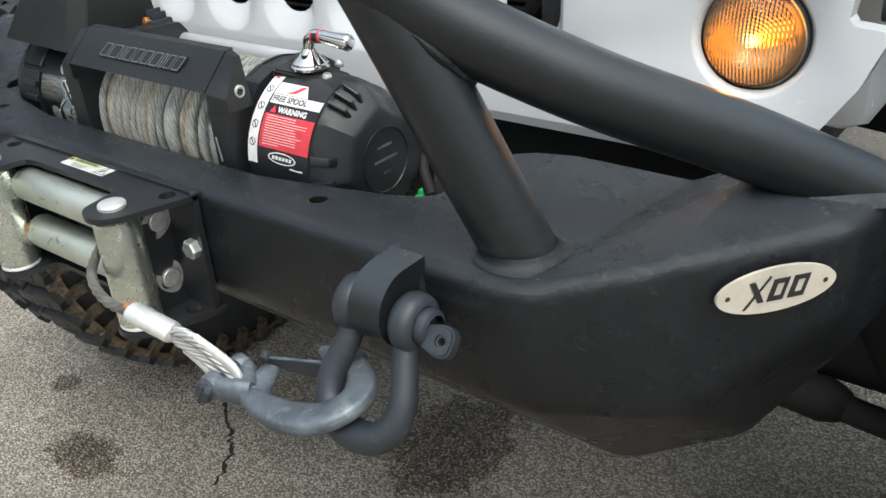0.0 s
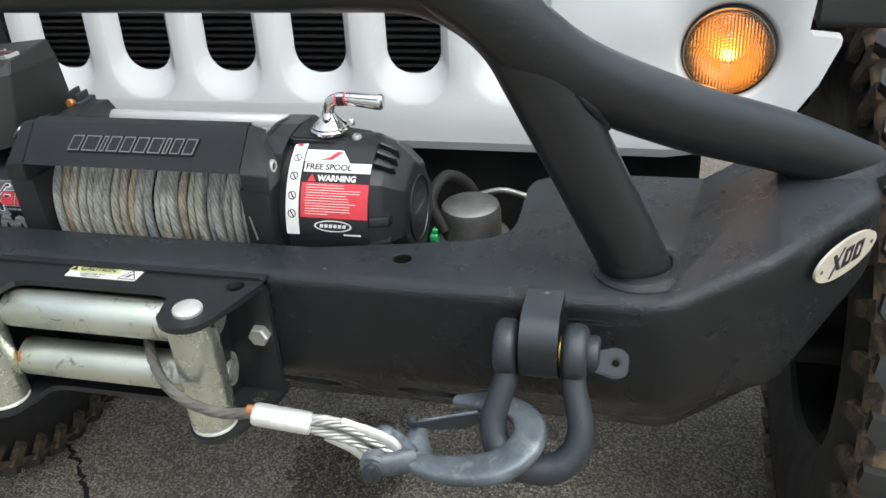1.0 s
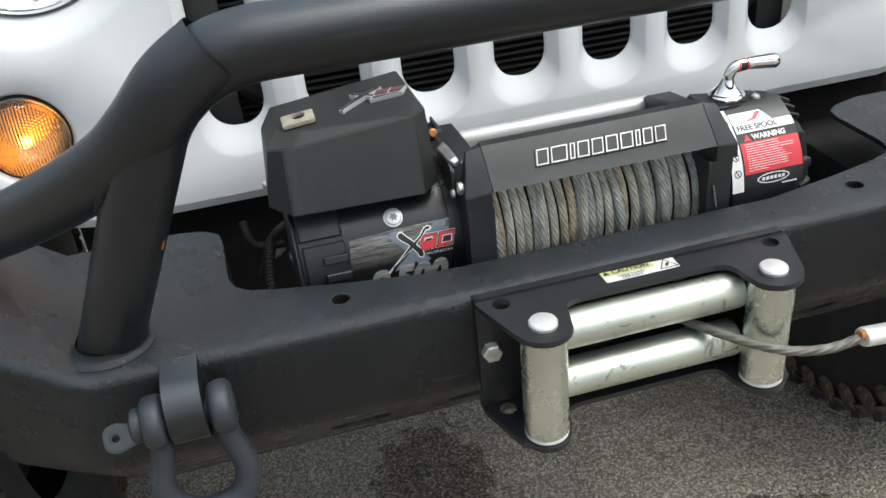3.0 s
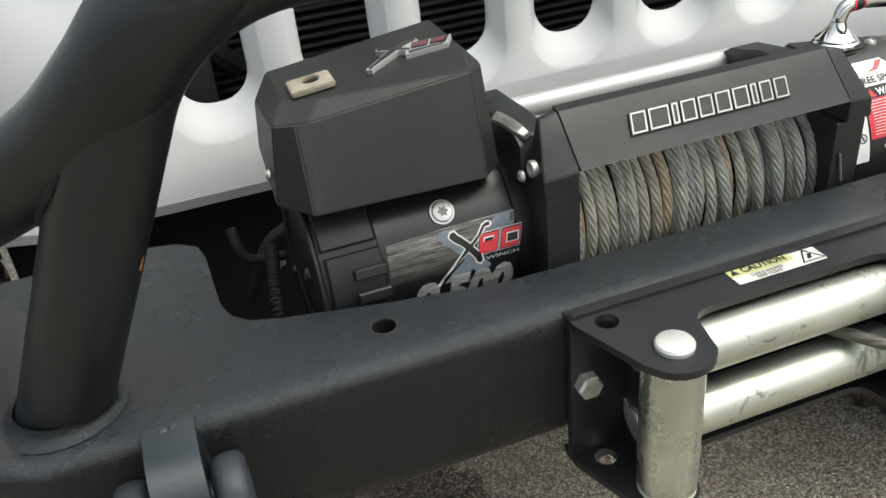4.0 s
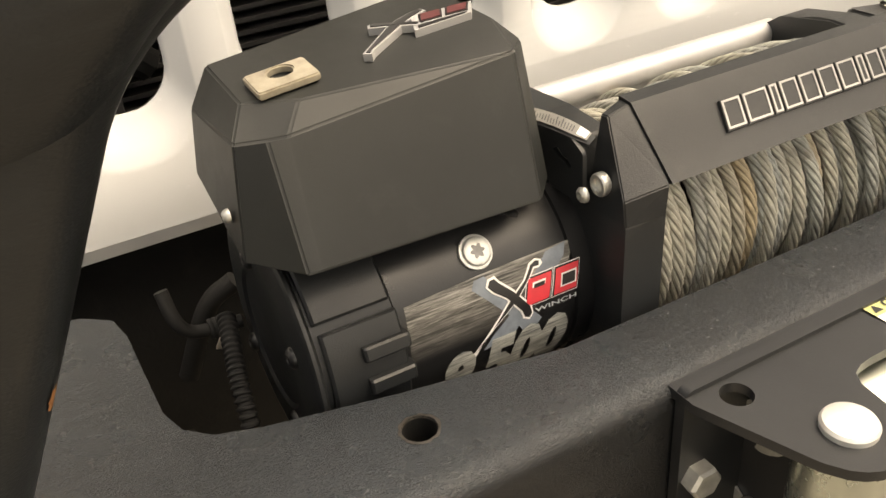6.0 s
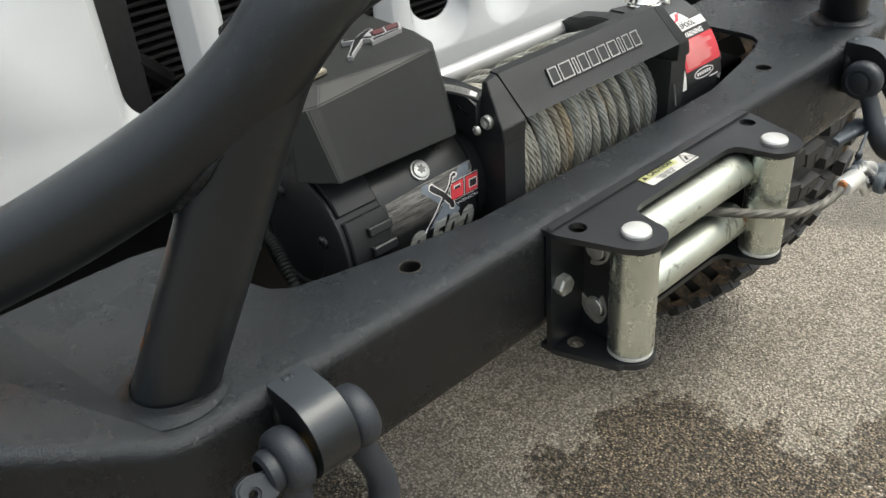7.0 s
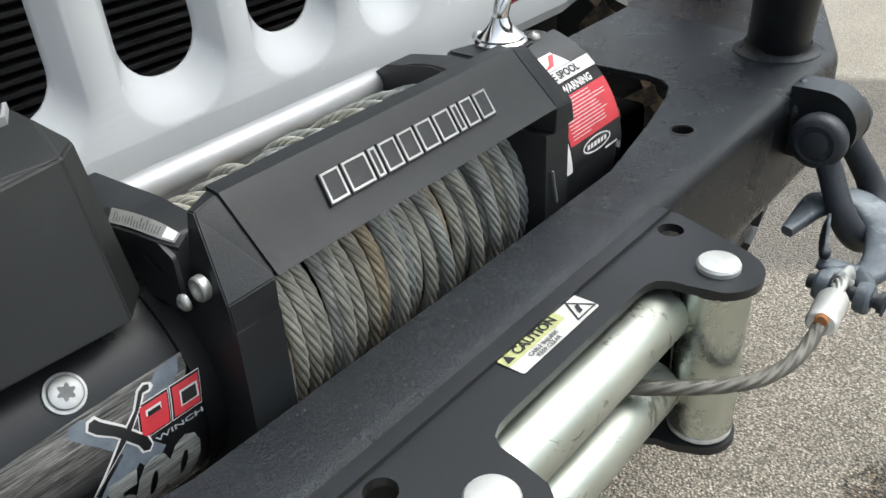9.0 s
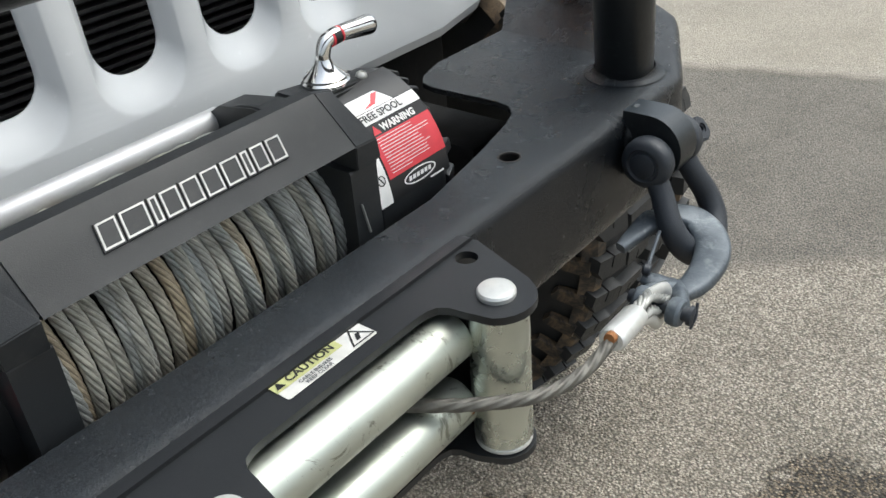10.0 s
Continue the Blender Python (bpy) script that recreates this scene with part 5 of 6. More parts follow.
for x, y, z in ((-0.2775, 0.128, 0.877),):
    bm = bmesh.new()
    button(bm, (x, y, z), (-1, 0, 0), 0.0032, 0.003)
    part("box_screw", bm, BOLT_STEEL, cbox, "small silver screw")

# drum flanges and the wound rope
bm = bmesh.new()
lathe(bm, (-0.1035, WY, WZ), (1, 0, 0), [(0, 0.030), (0, 0.072), (0.0035, 0.072), (0.0045, 0.070), (0.0045, 0.050), (0.2025, 0.050), (0.2025, 0.072), (0.2035, 0.074), (0.207, 0.074), (0.207, 0.030)], 64)
part("drum", bm, WINCH_BLACK, winch, "black drum with thin flanges")
rope = thing("wire_rope", (0, WY, 0.745), "weathered galvanised wire rope wound on the winch drum", "wire rope")
ROPE = 0.0039


def turn_of_rope(name, x, radius, slant, wobble, seed, steps=330):
    """One turn round the drum; slant: how far it runs along the drum on its way."""
    rg = random.Random(seed)
    ph = rg.random() * 6.28
    pts = []
    for k in range(steps + 1):
        a = 2 * math.pi * k / steps
        f = k / steps
        dx = slant * (f - 0.5) + wobble * math.sin(2 * a + ph)
        r = (radius + 0.0007 * math.sin(3 * a + ph * 2)) * (1 - 0.105 * max(0.0, math.cos(a - 1.15)))
        pts.append((x + dx, WY + r * math.cos(a), WZ + r * math.sin(a)))
    bm = bmesh.new()
    rings = sweep(bm, pts, ROPE * 1.03, 24, lobes=6, depth=0.23, twist=430.0)
    # strand coordinates: round the rope, and along it
    where_on = {v: (k / 24, i) for i, ring in enumerate(rings) for k, v in enumerate(ring)}
    uv = bm.loops.layers.uv.new("strand")
    for f in bm.faces:
        if len(f.verts) == 4:
            us = [where_on[lp.vert] for lp in f.loops]
            wrap = max(u for u, _ in us) > 0.9
            for lp, (u, i) in zip(f.loops, us):
                lp[uv].uv = (u + (1.0 if wrap and u < 0.5 else 0.0), i * 0.0012)
    return part(name, bm, CABLE, rope, angle=60)


rg = random.Random(21)
x, i = -0.0970, 0
while x < 0.0985:
    turn_of_rope("rope_turn", x, 0.0628 + rg.uniform(-0.0018, 0.0024), rg.uniform(0.003, 0.010) * (1 if i % 5 else -0.7) * (0.6 if i < 8 else 1.0), rg.uniform(0, 0.0012), i)
    x += 0.0081 + rg.uniform(-0.0005, 0.0011)
    i += 1
for x, sl, rr in ((-0.094, 0.030, 0.0672), (-0.052, -0.036, 0.0674), (-0.012, -0.030, 0.0675), (0.022, 0.044, 0.0682), (0.050, 0.036, 0.0686), (0.066, 0.030, 0.0680), (0.084, 0.024, 0.0684)):
    turn_of_rope("rope_turn", x, rr, sl, 0.001, 90 + i)
    i += 1
# lower layers as a plain black core: shade between turns put into its colour
bm = bmesh.new()
lathe(bm, (-0.099, WY, WZ), (1, 0, 0), [(0, 0.0545), (0.198, 0.0545)], 64)
part("rope_core", bm, HOSE, rope, "lower layers blackened for the shade between turns")
bm = bmesh.new()
rod(bm, (0.1075, 0.0650, 0.800), (0.1035, 0.0655, 0.8215), 0.0008, 8)
part("rope_strand", bm, CABLE_BRIGHT, rope, "single loose bright wire")

# the free end of the rope, out through the rollers to the hook
tail = smooth_path([(-0.02, 0.10, 0.745), (0.00, 0.05, 0.746), (0.028, 0.0, 0.747), (0.052, -0.036, 0.746), (0.078, -0.062, 0.743), (0.102, -0.074, 0.739), (0.130, -0.080, 0.738), (0.160, -0.0805, 0.7415)], 34)
bm = bmesh.new()
sweep(bm, tail, 0.0043, 24, lobes=6, depth=0.22, twist=240.0)
part("rope_tail", bm, ROPE_DIRTY, rope, "slack grey rope end", angle=60)
S0, S1 = Vector((0.158, -0.0805, 0.7415)), Vector((0.1995, -0.0750, 0.7330))
bm = bmesh.new()
lathe(bm, S0, S1 - S0, [(0, 0), (0, 0.0075), (0.001, 0.0085), (0.003, 0.0092), (0.040, 0.0092), (0.0425, 0.0086), (0.0432, 0.0075), (0.0432, 0)], 32, (1.0, 0.86))
part("ferrule", bm, FERRULE, rope, "crimped bright aluminium sleeve")
bm = bmesh.new()
lathe(bm, S0 - (S1 - S0).normalized() * 0.004 + Vector((0, 0.0, 0.0028)), S1 - S0, [(0, 0), (0, 0.0036), (0.006, 0.0042)], 16)
part("rope_stub", bm, RUST, rope, "rusty cut rope end")
PIN = Vector((0.2480, -0.0690, 0.7090))
for dz, nm in ((0.0040, "rope_eye"), (-0.0046, "rope_eye")):
    bm = bmesh.new()
    side = 1 if dz > 0 else -1
    p = smooth_path([S1 - Vector((0.006, 0, 0)) + Vector((0, 0, dz * 0.55)), S1 + Vector((0.012, 0.001, dz * 1.3 - 0.002)), S1 + Vector((0.030, 0.004, dz * 1.4 - 0.0095)), PIN + Vector((0.000, 0, 0.0066 * side)), PIN + Vector((0.0085, 0.0, 0.001))], 16)
    sweep(bm, p, 0.0045, 24, lobes=6, depth=0.32, twist=380.0)
    part(nm, bm, CABLE_BRIGHT, rope, "clean bright rope eye", angle=60)
bm = bmesh.new()
p = smooth_path([S1 + Vector((0.010, 0.001, -0.0105)), S1 + Vector((0.028, 0.003, -0.0215)), PIN + Vector((-0.004, -0.001, -0.0125)), PIN + Vector((0.009, -0.001, -0.006)), PIN + Vector((0.0115, 0, 0.004)), PIN + Vector((0.003, 0, 0.0130)), S1 + Vector((0.022, 0.003, 0.0015))], 8)
sweep(bm, p, 0.0030, 14, flat=(1.0, 1.6))
part("thimble", bm, FERRULE, rope, "pale worn thimble")

# ---- clevis hook ----
hook = thing("clevis_hook", (0.30, -0.055, 0.68), "worn blue-grey forged clevis hook with safety latch", "hook")
bm = bmesh.new()
hp = [(0.262, -0.0690, 0.7085), (0.275, -0.0722, 0.7052), (0.292, -0.0755, 0.7045), (0.314, -0.0745, 0.7055), (0.334, -0.0695, 0.7085), (0.348, -0.0580, 0.7135), (0.353, -0.0435, 0.7190), (0.345, -0.0295, 0.7225), (0.328, -0.0212, 0.7228), (0.309, -0.0170, 0.7195), (0.2915, -0.0135, 0.7150)]
hp = smooth_path(hp, 7)
m = len(hp)
rad = []
for i in range(m):
    f = i / (m - 1)
    rad.append(0.0080 + 0.0060 * math.sin(math.pi * min(1.0, f * 1.15)) ** 2 if f < 0.78 else 0.0115 - 0.0070 * (f - 0.78) / 0.22)
side = []
for i in range(m):
    d = (hp[min(i + 1, m - 1)] - hp[max(i - 1, 0)]).normalized()
    u = d.cross(Vector((-0.20, -0.05, 1))).normalized()
    w = u.cross(d)
    ring = []
    for k in range(20):
        a = 2 * math.pi * k / 20
        ca, sa = math.cos(a), math.sin(a)
        ca, sa = math.copysign(abs(ca) ** 0.6, ca), math.copysign(abs(sa) ** 0.6, sa)
        ring.append(bm.verts.new(hp[i] + u * ca * rad[i] + w * sa * (0.0030 + rad[i] * 0.26)))
    side.append(ring)
for a, b in zip(side, side[1:]):
    for k in range(20):
        bm.faces.new((a[k], a[(k + 1) % 20], b[(k + 1) % 20], b[k]))
bm.faces.new(side[0][::-1])
bm.faces.new(side[-1])
sweep(bm, smooth_path([(0.2765, -0.0690, 0.7055), (0.2735, -0.0610, 0.7075), (0.2708, -0.0530, 0.7098), (0.2698, -0.0440, 0.7112)], 4), [0.0098] * 4 + [0.0092] * 4 + [0.0084, 0.0080, 0.0075, 0.0070, 0.0058], 16, flat=(1.0, 0.62))
part("hook_body", bm, HOOK_STEEL, hook)
for s in (1, -1):
    bm = bmesh.new()
    p = smooth_path([(0.272, -0.0705, 0.7055), (0.262, -0.0695 - 0.008 * s, 0.7075), (0.254, -0.0690 - 0.0130 * s, 0.7085), (0.247, -0.0690 - 0.0135 * s, 0.7090)], 6)
    sweep(bm, p, [0.0095] * 6 + [0.0088] * 6 + [0.0085] * (len(p) - 12), 16, flat=(0.75, 1.1))
    lathe(bm, (PIN.x - 0.001, PIN.y - 0.0085 * s, PIN.z), (0, -s, 0), [(0, 0), (0, 0.0095), (0.002, 0.0105), (0.0075, 0.0105), (0.0095, 0.009), (0.0095, 0)], 24)
    part("clevis_fork", bm, HOOK_STEEL, hook)
bm = bmesh.new()
rod(bm, PIN + Vector((0, -0.0235, 0)), PIN + Vector((0, 0.0235, 0)), 0.0052, 20, 0.001)
lathe(bm, PIN + Vector((0, -0.0225, 0)), (0, -1, 0), [(0, 0), (0, 0.0075), (0.003, 0.0072), (0.004, 0.005), (0.004, 0)], 20)
part("clevis_pin", bm, SHACKLE_PAINT, hook, "dark clevis pin")
bm = bmesh.new()
sweep(bm, smooth_path([PIN + Vector((-0.004, -0.0255, -0.008)), PIN + Vector((0.0, -0.0265, 0.0)), PIN + Vector((0.005, -0.0255, 0.009))], 4), 0.0011, 8)
part("cotter_pin", bm, SHACKLE_PAINT, hook, "thin bent cotter pin")
bm = bmesh.new()
# a bent sheet flap across the throat, its upper edge folded to a lip
along, down = Vector((0.0435, 0.0128, 0.0040)), Vector((0.002, 0.004, -0.0150))
face = along.cross(down).normalized()
flap = round_poly([(0.00, -0.10), (1.06, -0.02), (1.04, 0.85), (0.75, 1.05), (0.28, 0.80), (0.02, 0.35)], [0.05, 0.04, 0.12, 0.15, 0.15, 0.1], 4)
hinge = Vector((0.2670, -0.0483, 0.7213))
prism(bm, flap, lambda p, q, d: hinge + along * p + down * q + face * (d - 0.0008), 0.0016)
latch = part("safety_latch", bm, SHACKLE_PAINT, hook, "dark sprung safety latch", angle=30)
bm = bmesh.new()
sweep(bm, smooth_path([hinge, hinge + along * 0.35, hinge + along * 0.7, hinge + along * 1.06], 5), 0.0014, 10)
part("latch_lip", bm, HOOK_STEEL, latch, "worn bright lip")
bm = bmesh.new()
lathe(bm, hinge + face * 0.0032, -face, [(0, 0), (0, 0.0030), (0.0012, 0.0044), (0.0052, 0.0044), (0.0064, 0.0030), (0.0064, 0)], 18)
part("latch_pivot", bm, SHACKLE_PAINT, latch, "small pivot rivet")

# ---- bow shackles ----
def shackle(s, swing, label):
    """Bow shackle on the tow eye; swing: degrees that the bow swings forward from hanging down."""
    at_x = EYES[s] * s
    th = thing("bow_shackle", (at_x, EYE_Y, EYE_Z), label, "shackle", "tow shackles")
    rot = Matrix.Rotation(radians(-swing), 3, "X")
    o = Vector((at_x, EYE_Y - 0.0025, EYE_Z - 0.0025))

    def at(x, y, z):
        return o + rot @ Vector((x, y, z))
    half = [(0.0240, 0, 0.004), (0.0240, 0, -0.014), (0.0250, 0, -0.026), (0.0290, 0, -0.041), (0.0317, 0, -0.0545), (0.0292, 0, -0.0693), (0.0198, 0, -0.0812), (0.0070, 0, -0.0860)]
    pts = [at(*p) for p in half] + [at(-p[0], p[1], p[2]) for p in half[::-1]]
    bm = bmesh.new()
    pth = smooth_path(pts, 6)
    sweep(bm, pth, [0.0088 + 0.0026 * math.sin(math.pi * k / (len(pth) - 1)) ** 3 for k in range(len(pth))], 22)
    part("bow", bm, SHACKLE_PAINT, th, "dark forged steel bow")
    for e in (1, -1):
        bm = bmesh.new()
        lathe(bm, at(0.0150 * e, 0, 0), (e, 0, 0), [(0, 0), (0, 0.0140), (0.0012, 0.0172), (0.0035, 0.0195), (0.0070, 0.0205), (0.0120, 0.0205), (0.0155, 0.0195), (0.0178, 0.0170), (0.0186, 0.0135), (0.0168, 0.0124), (0.0168, 0.0098), (0.0168, 0)], 36)
        part("ear", bm, SHACKLE_PAINT, th)
    head = -s
    bm = bmesh.new()
    rod(bm, at(0.0340 * head, 0, 0), at(0.036 * s, 0, 0), 0.0100, 24, 0.0012)
    pin = part("pin", bm, SHACKLE_PAINT, th, "dark screw pin")
    bm = bmesh.new()
    lathe(bm, at(0.0325 * s, 0, 0), (s, 0, 0), [(0, 0), (0, 0.0125), (0.004, 0.0135), (0.008, 0.0125), (0.0095, 0.0095)], 28)
    part("pin_collar", bm, SHACKLE_PAINT, pin)
    bm = bmesh.new()
    lug = round_poly([(-0.0125, -0.0095), (0.0020, -0.0140), (0.0135, -0.0120), (0.0140, 0.0120), (0.0020, 0.0140), (-0.0125, 0.0095)], [0.002, 0.006, 0.009, 0.009, 0.006, 0.002], 5)
    turn = Matrix.Rotation(radians(-38), 3, "X")
    base = at(0.0390 * s, 0, 0) + Vector((0, -0.0050, -0.0030))
    prism(bm, lug, lambda p, q, d: base + turn @ Vector((s * (p + 0.0125) * 0.86, (d - 0.0055) * 0.9, q * 0.78)), 0.011, [circle(0.0035, 0.0, 0.0034, 16)])
    bmesh.ops.bevel(bm, geom=[e for e in bm.edges if len(e.link_faces) == 2 and e.calc_face_angle(0) > 1.0], offset=0.0016, segments=2, affect="EDGES")
    part("pin_lug", bm, SHACKLE_PAINT, pin, "flattened pin end with a hole", angle=30)
    bm = bmesh.new()
    rod(bm, at(0.0130 * s, 0, 0), at(0.0165 * s, 0, 0), 0.0106, 24)
    part("pin_shank", bm, BRASS, pin, "bare yellowish shank")
    return th


shackle(1, 29, "dark steel bow shackle with the winch hook in it")
shackle(-1, 10, "dark steel bow shackle hanging empty from its eye")

# ---- roller fairlead ----
fair = thing("roller_fairlead", (0, 0.0, 0.683), "four-way roller fairlead with black bracket and zinc rollers", "fairlead")
RX, RY = 0.0975, -0.0405


def flange_outline(grip=0.0232):
    r = [(0.1375, 0.0185), (0.1375, 0.002), (0.1205, -0.047)]
    for k in range(9):
        a = radians(-25 - 125 * k / 8)
        r.append((RX + grip * math.cos(a), RY + grip * math.sin(a)))
    r += [(0.0740, -0.036), (0.0725, -0.026), (0.0690, -0.0205), (0.0630, -0.0180), (0.0560, -0.0172)]
    return r + [(-x, y) for x, y in r[::-1]]


bm = bmesh.new()
holes = [circle(0.1185 * s, -0.003, 0.0072, 20) for s in (1, -1)] + [circle(RX * s, RY, 0.0085, 20) for s in (1, -1)]
prism(bm, flange_outline(), lambda p, q, d: Vector((p, q, 0.7925 + d)), 0.005, holes)
bmesh.ops.bevel(bm, geom=[e for e in bm.edges if len(e.link_faces) == 2 and e.calc_face_angle(0) > 1.2], offset=0.0008, segments=2, affect="EDGES")
part("top_flange", bm, PLATE_BLACK, fair, angle=30)
bm = bmesh.new()
holes = [circle(RX * s, RY, 0.0085, 20) for s in (1, -1)] + [circle(0.1185 * s, -0.003, 0.0072, 20) for s in (1, -1)]
prism(bm, flange_outline(0.0202), lambda p, q, d: Vector((p, q, 0.6840 + d)), 0.005, holes)
bmesh.ops.bevel(bm, geom=[e for e in bm.edges if len(e.link_faces) == 2 and e.calc_face_angle(0) > 1.2], offset=0.0008, segments=2, affect="EDGES")
part("bottom_flange", bm, PLATE_BLACK, fair, angle=30)
bm = bmesh.new()
prism(bm, round_poly(shifted(rect(0.275, 0.121), 0, 0.7395), [0.012, 0.012, 0.004, 0.004], 4), lambda p, q, d: Vector((p, 0.0065 + d, q)), 0.0055, [round_poly(shifted(rect(0.15, 0.064), 0, 0.7475), 0.006, 3)])
part("back_plate", bm, PLATE_BLACK, fair, angle=30)
for s in (1, -1):
    bm = bmesh.new()
    prism(bm, round_poly([(0.0065, 0.6845), (0.0065, 0.7945), (-0.0195, 0.7945), (-0.0205, 0.784), (-0.0205, 0.695), (-0.0195, 0.6845)], 0.003, 3), lambda p, q, d, s=s: Vector((0.0966 * s - 0.002 + d, p, q)), 0.004)
    part("side_plate", bm, PLATE_BLACK, fair, angle=30)
    # upright roller with its pin head
    bm = bmesh.new()
    lathe(bm, (RX * s, RY, 0.6905), (0, 0, 1), [(0, 0), (0, 0.0165), (0.0030, 0.0168), (0.0032, 0.0178), (0.0040, 0.0184), (0.0985, 0.0184), (0.0992, 0.0178), (0.0995, 0.0168), (0.1025, 0.0165), (0.1025, 0)], 64)
    roller = part("upright_roller", bm, ZINC, fair, "scuffed zinc-plated roller")
    for z0 in (0.6898, 0.7902):
        bm = bmesh.new()
        lathe(bm, (RX * s, RY, z0), (0, 0, 1), [(0, 0), (0, 0.0176), (0.0006, 0.0181), (0.0026, 0.0181), (0.0032, 0.0176), (0.0032, 0)], 48)
        part("bushing", bm, BUSHING, roller, "pale plastic end bushing")
    bm = bmesh.new()
    lathe(bm, (RX * s, RY, 0.7965), (0, 0, 1), [(0, 0), (0, 0.0112), (0.0035, 0.0114), (0.0050, 0.0104), (0.0057, 0.0080), (0.0057, 0)], 32)
    part("pin_head", bm, FERRULE, roller, "pale domed pin head")
    bm = bmesh.new()
    hexbolt(bm, (0.1270 * s, 0.0065, 0.7475), (0, -1, 0), 0.0088, 0.0080, False)
    part("mounting_bolt", bm, BOLT_STEEL, fair, "zinc hex bolt with washer")
    for z, gape in ((0.7705, -30), (0.7160, 75)):
        bm = bmesh.new()
        lathe(bm, (0.0975 * s, -0.0058, z), (s, 0, 0), [(0, 0), (0, 0.0088), (0.0038, 0.0088), (0.0044, 0.0080), (0.0044, 0)], 32)
        end = part("pin_end", bm, BOLT_STEEL, fair, "dull zinc pin end")
        # spring clip with three lobes
        ring_o, ring_i = [], []
        for k in range(25):
            f = k / 24
            a = radians(gape + 42 + 276 * f)
            outer = 0.0126 + 0.0028 * math.cos(2 * math.pi * f) ** 4
            ring_o.append((outer * math.cos(a), outer * math.sin(a)))
            inner = 0.0092 + 0.0016 * math.sin(2 * math.pi * f) ** 2
            ring_i.append((inner * math.cos(a), inner * math.sin(a)))
        bm = bmesh.new()
        prism(bm, ring_o + ring_i[::-1], lambda p, q, d, z=z, s=s: Vector((0.0990 * s + d * s, -0.0058 - p * s, z + q)), 0.0013)
        part("snap_ring", bm, BOLT_STEEL, end, "thin zinc snap ring", smooth=False)
for z in (0.7710, 0.7215):
    bm = bmesh.new()
    lathe(bm, (-0.0815, -0.0190, z), (1, 0, 0), [(0, 0), (0, 0.0140), (0.0012, 0.0158), (0.003, 0.0163), (0.160, 0.0163), (0.1618, 0.0158), (0.163, 0.0140), (0.163, 0)], 48)
    roller = part("level_roller", bm, ZINC_WORN, fair, "scuffed zinc-plated roller")
    if z < 0.75:
        for ex, ln in ((0.0705, 0.0075), (-0.0800, 0.0030)):
            rr_rust = random.Random(int(ex * 1e4))
            bm = bmesh.new()
            for k in range(7):
                a0 = rr_rust.uniform(0.2, 3.4)
                x0, w0, h0 = ex + rr_rust.random() * ln, 0.0010 + 0.0022 * rr_rust.random(), 0.05 + 0.22 * rr_rust.random()
                ring = [bm.verts.new((x0 + w0 * math.cos(q) * (0.7 + 0.5 * rr_rust.random()), -0.0190 - 0.01645 * math.cos(a0 + h0 * math.sin(q)), z + 0.01645 * math.sin(a0 + h0 * math.sin(q)))) for q in [2 * math.pi * m / 9 for m in range(9)]]
                bm.faces.new(ring)
            part("rust_patch", bm, RUST, roller, "orange rust patches", smooth=False)
# caution sticker
o = Vector((0.0015, -0.0005, 0.7975))
bm = on_plane(sheet2d(round_poly(rect(0.0645, 0.0155), 0.0015, 3)), o, (1, 0.0, 0), (0, 1, 0), 0.0005)
stick = part("caution_sticker", bm, STICKER_WHITE, fair, "white and yellow caution sticker", smooth=False)
part("yellow_panel", on_plane(sheet2d(shifted(rect(0.046, 0.0080), -0.0097, 0.0040)), o, (1, 0, 0), (0, 1, 0), 0.0009), LABEL_YELLOW, stick, smooth=False)
part("lettering", on_plane(mesh_text("CAUTION", 0.0072, 0, 0.0002), o + Vector((-0.0070, 0.0040, 0)), (1, 0, 0), (0, 1, 0), 0.0013), LABEL_BLACK, stick, smooth=False)
part("hazard_triangle", on_plane(sheet2d([(-0.0285 - 0.0029, 0.0015), (-0.0285 + 0.0029, 0.0015), (-0.0285, 0.0068)]), o, (1, 0, 0), (0, 1, 0), 0.0013), LABEL_BLACK, stick, smooth=False)
for body, dy in (("CABLE INJURES", -0.0025), ("KEEP CLEAR", -0.0057)):
    part("lettering", on_plane(mesh_text(body, 0.0034, 0, 0.00008), o + Vector((-0.0090, dy, 0)), (1, 0, 0), (0, 1, 0), 0.0009), PRINT_DIM, stick, smooth=False)
tri_o, tri_i = [(-0.0085, -0.0062), (0.0085, -0.0062), (0, 0.0072)], [(-0.0068, -0.0053), (0.0068, -0.0053), (0, 0.0054)]
part("warning_triangle", on_plane(sheet2d(shifted(tri_o, 0.0235, 0), [shifted(tri_i, 0.0235, 0)]), o, (1, 0, 0), (0, 1, 0), 0.0009), LABEL_BLACK, stick, smooth=False)
part("warning_symbol", on_plane(sheet2d(shifted(slanted(0.003, 0.0050, 0.6), 0.0235, -0.001)), o, (1, 0, 0), (0, 1, 0), 0.0009), LABEL_BLACK, stick, smooth=False)

# ---- the vehicle ----
car = thing("off_road_vehicle", (0, 0.7, 0), "white off-road vehicle with slotted grille and muddy tyres", "car")


def face_y(z, x=0.0):
    return 0.2620 + (z - 0.87) * 0.05 + 0.060 * x * x


def slot_outline(cx, half_w, bottom, top, r, steps=8):
    return round_poly([(cx - half_w, bottom), (cx + half_w, bottom), (cx + half_w, top), (cx - half_w, top)], r, steps)


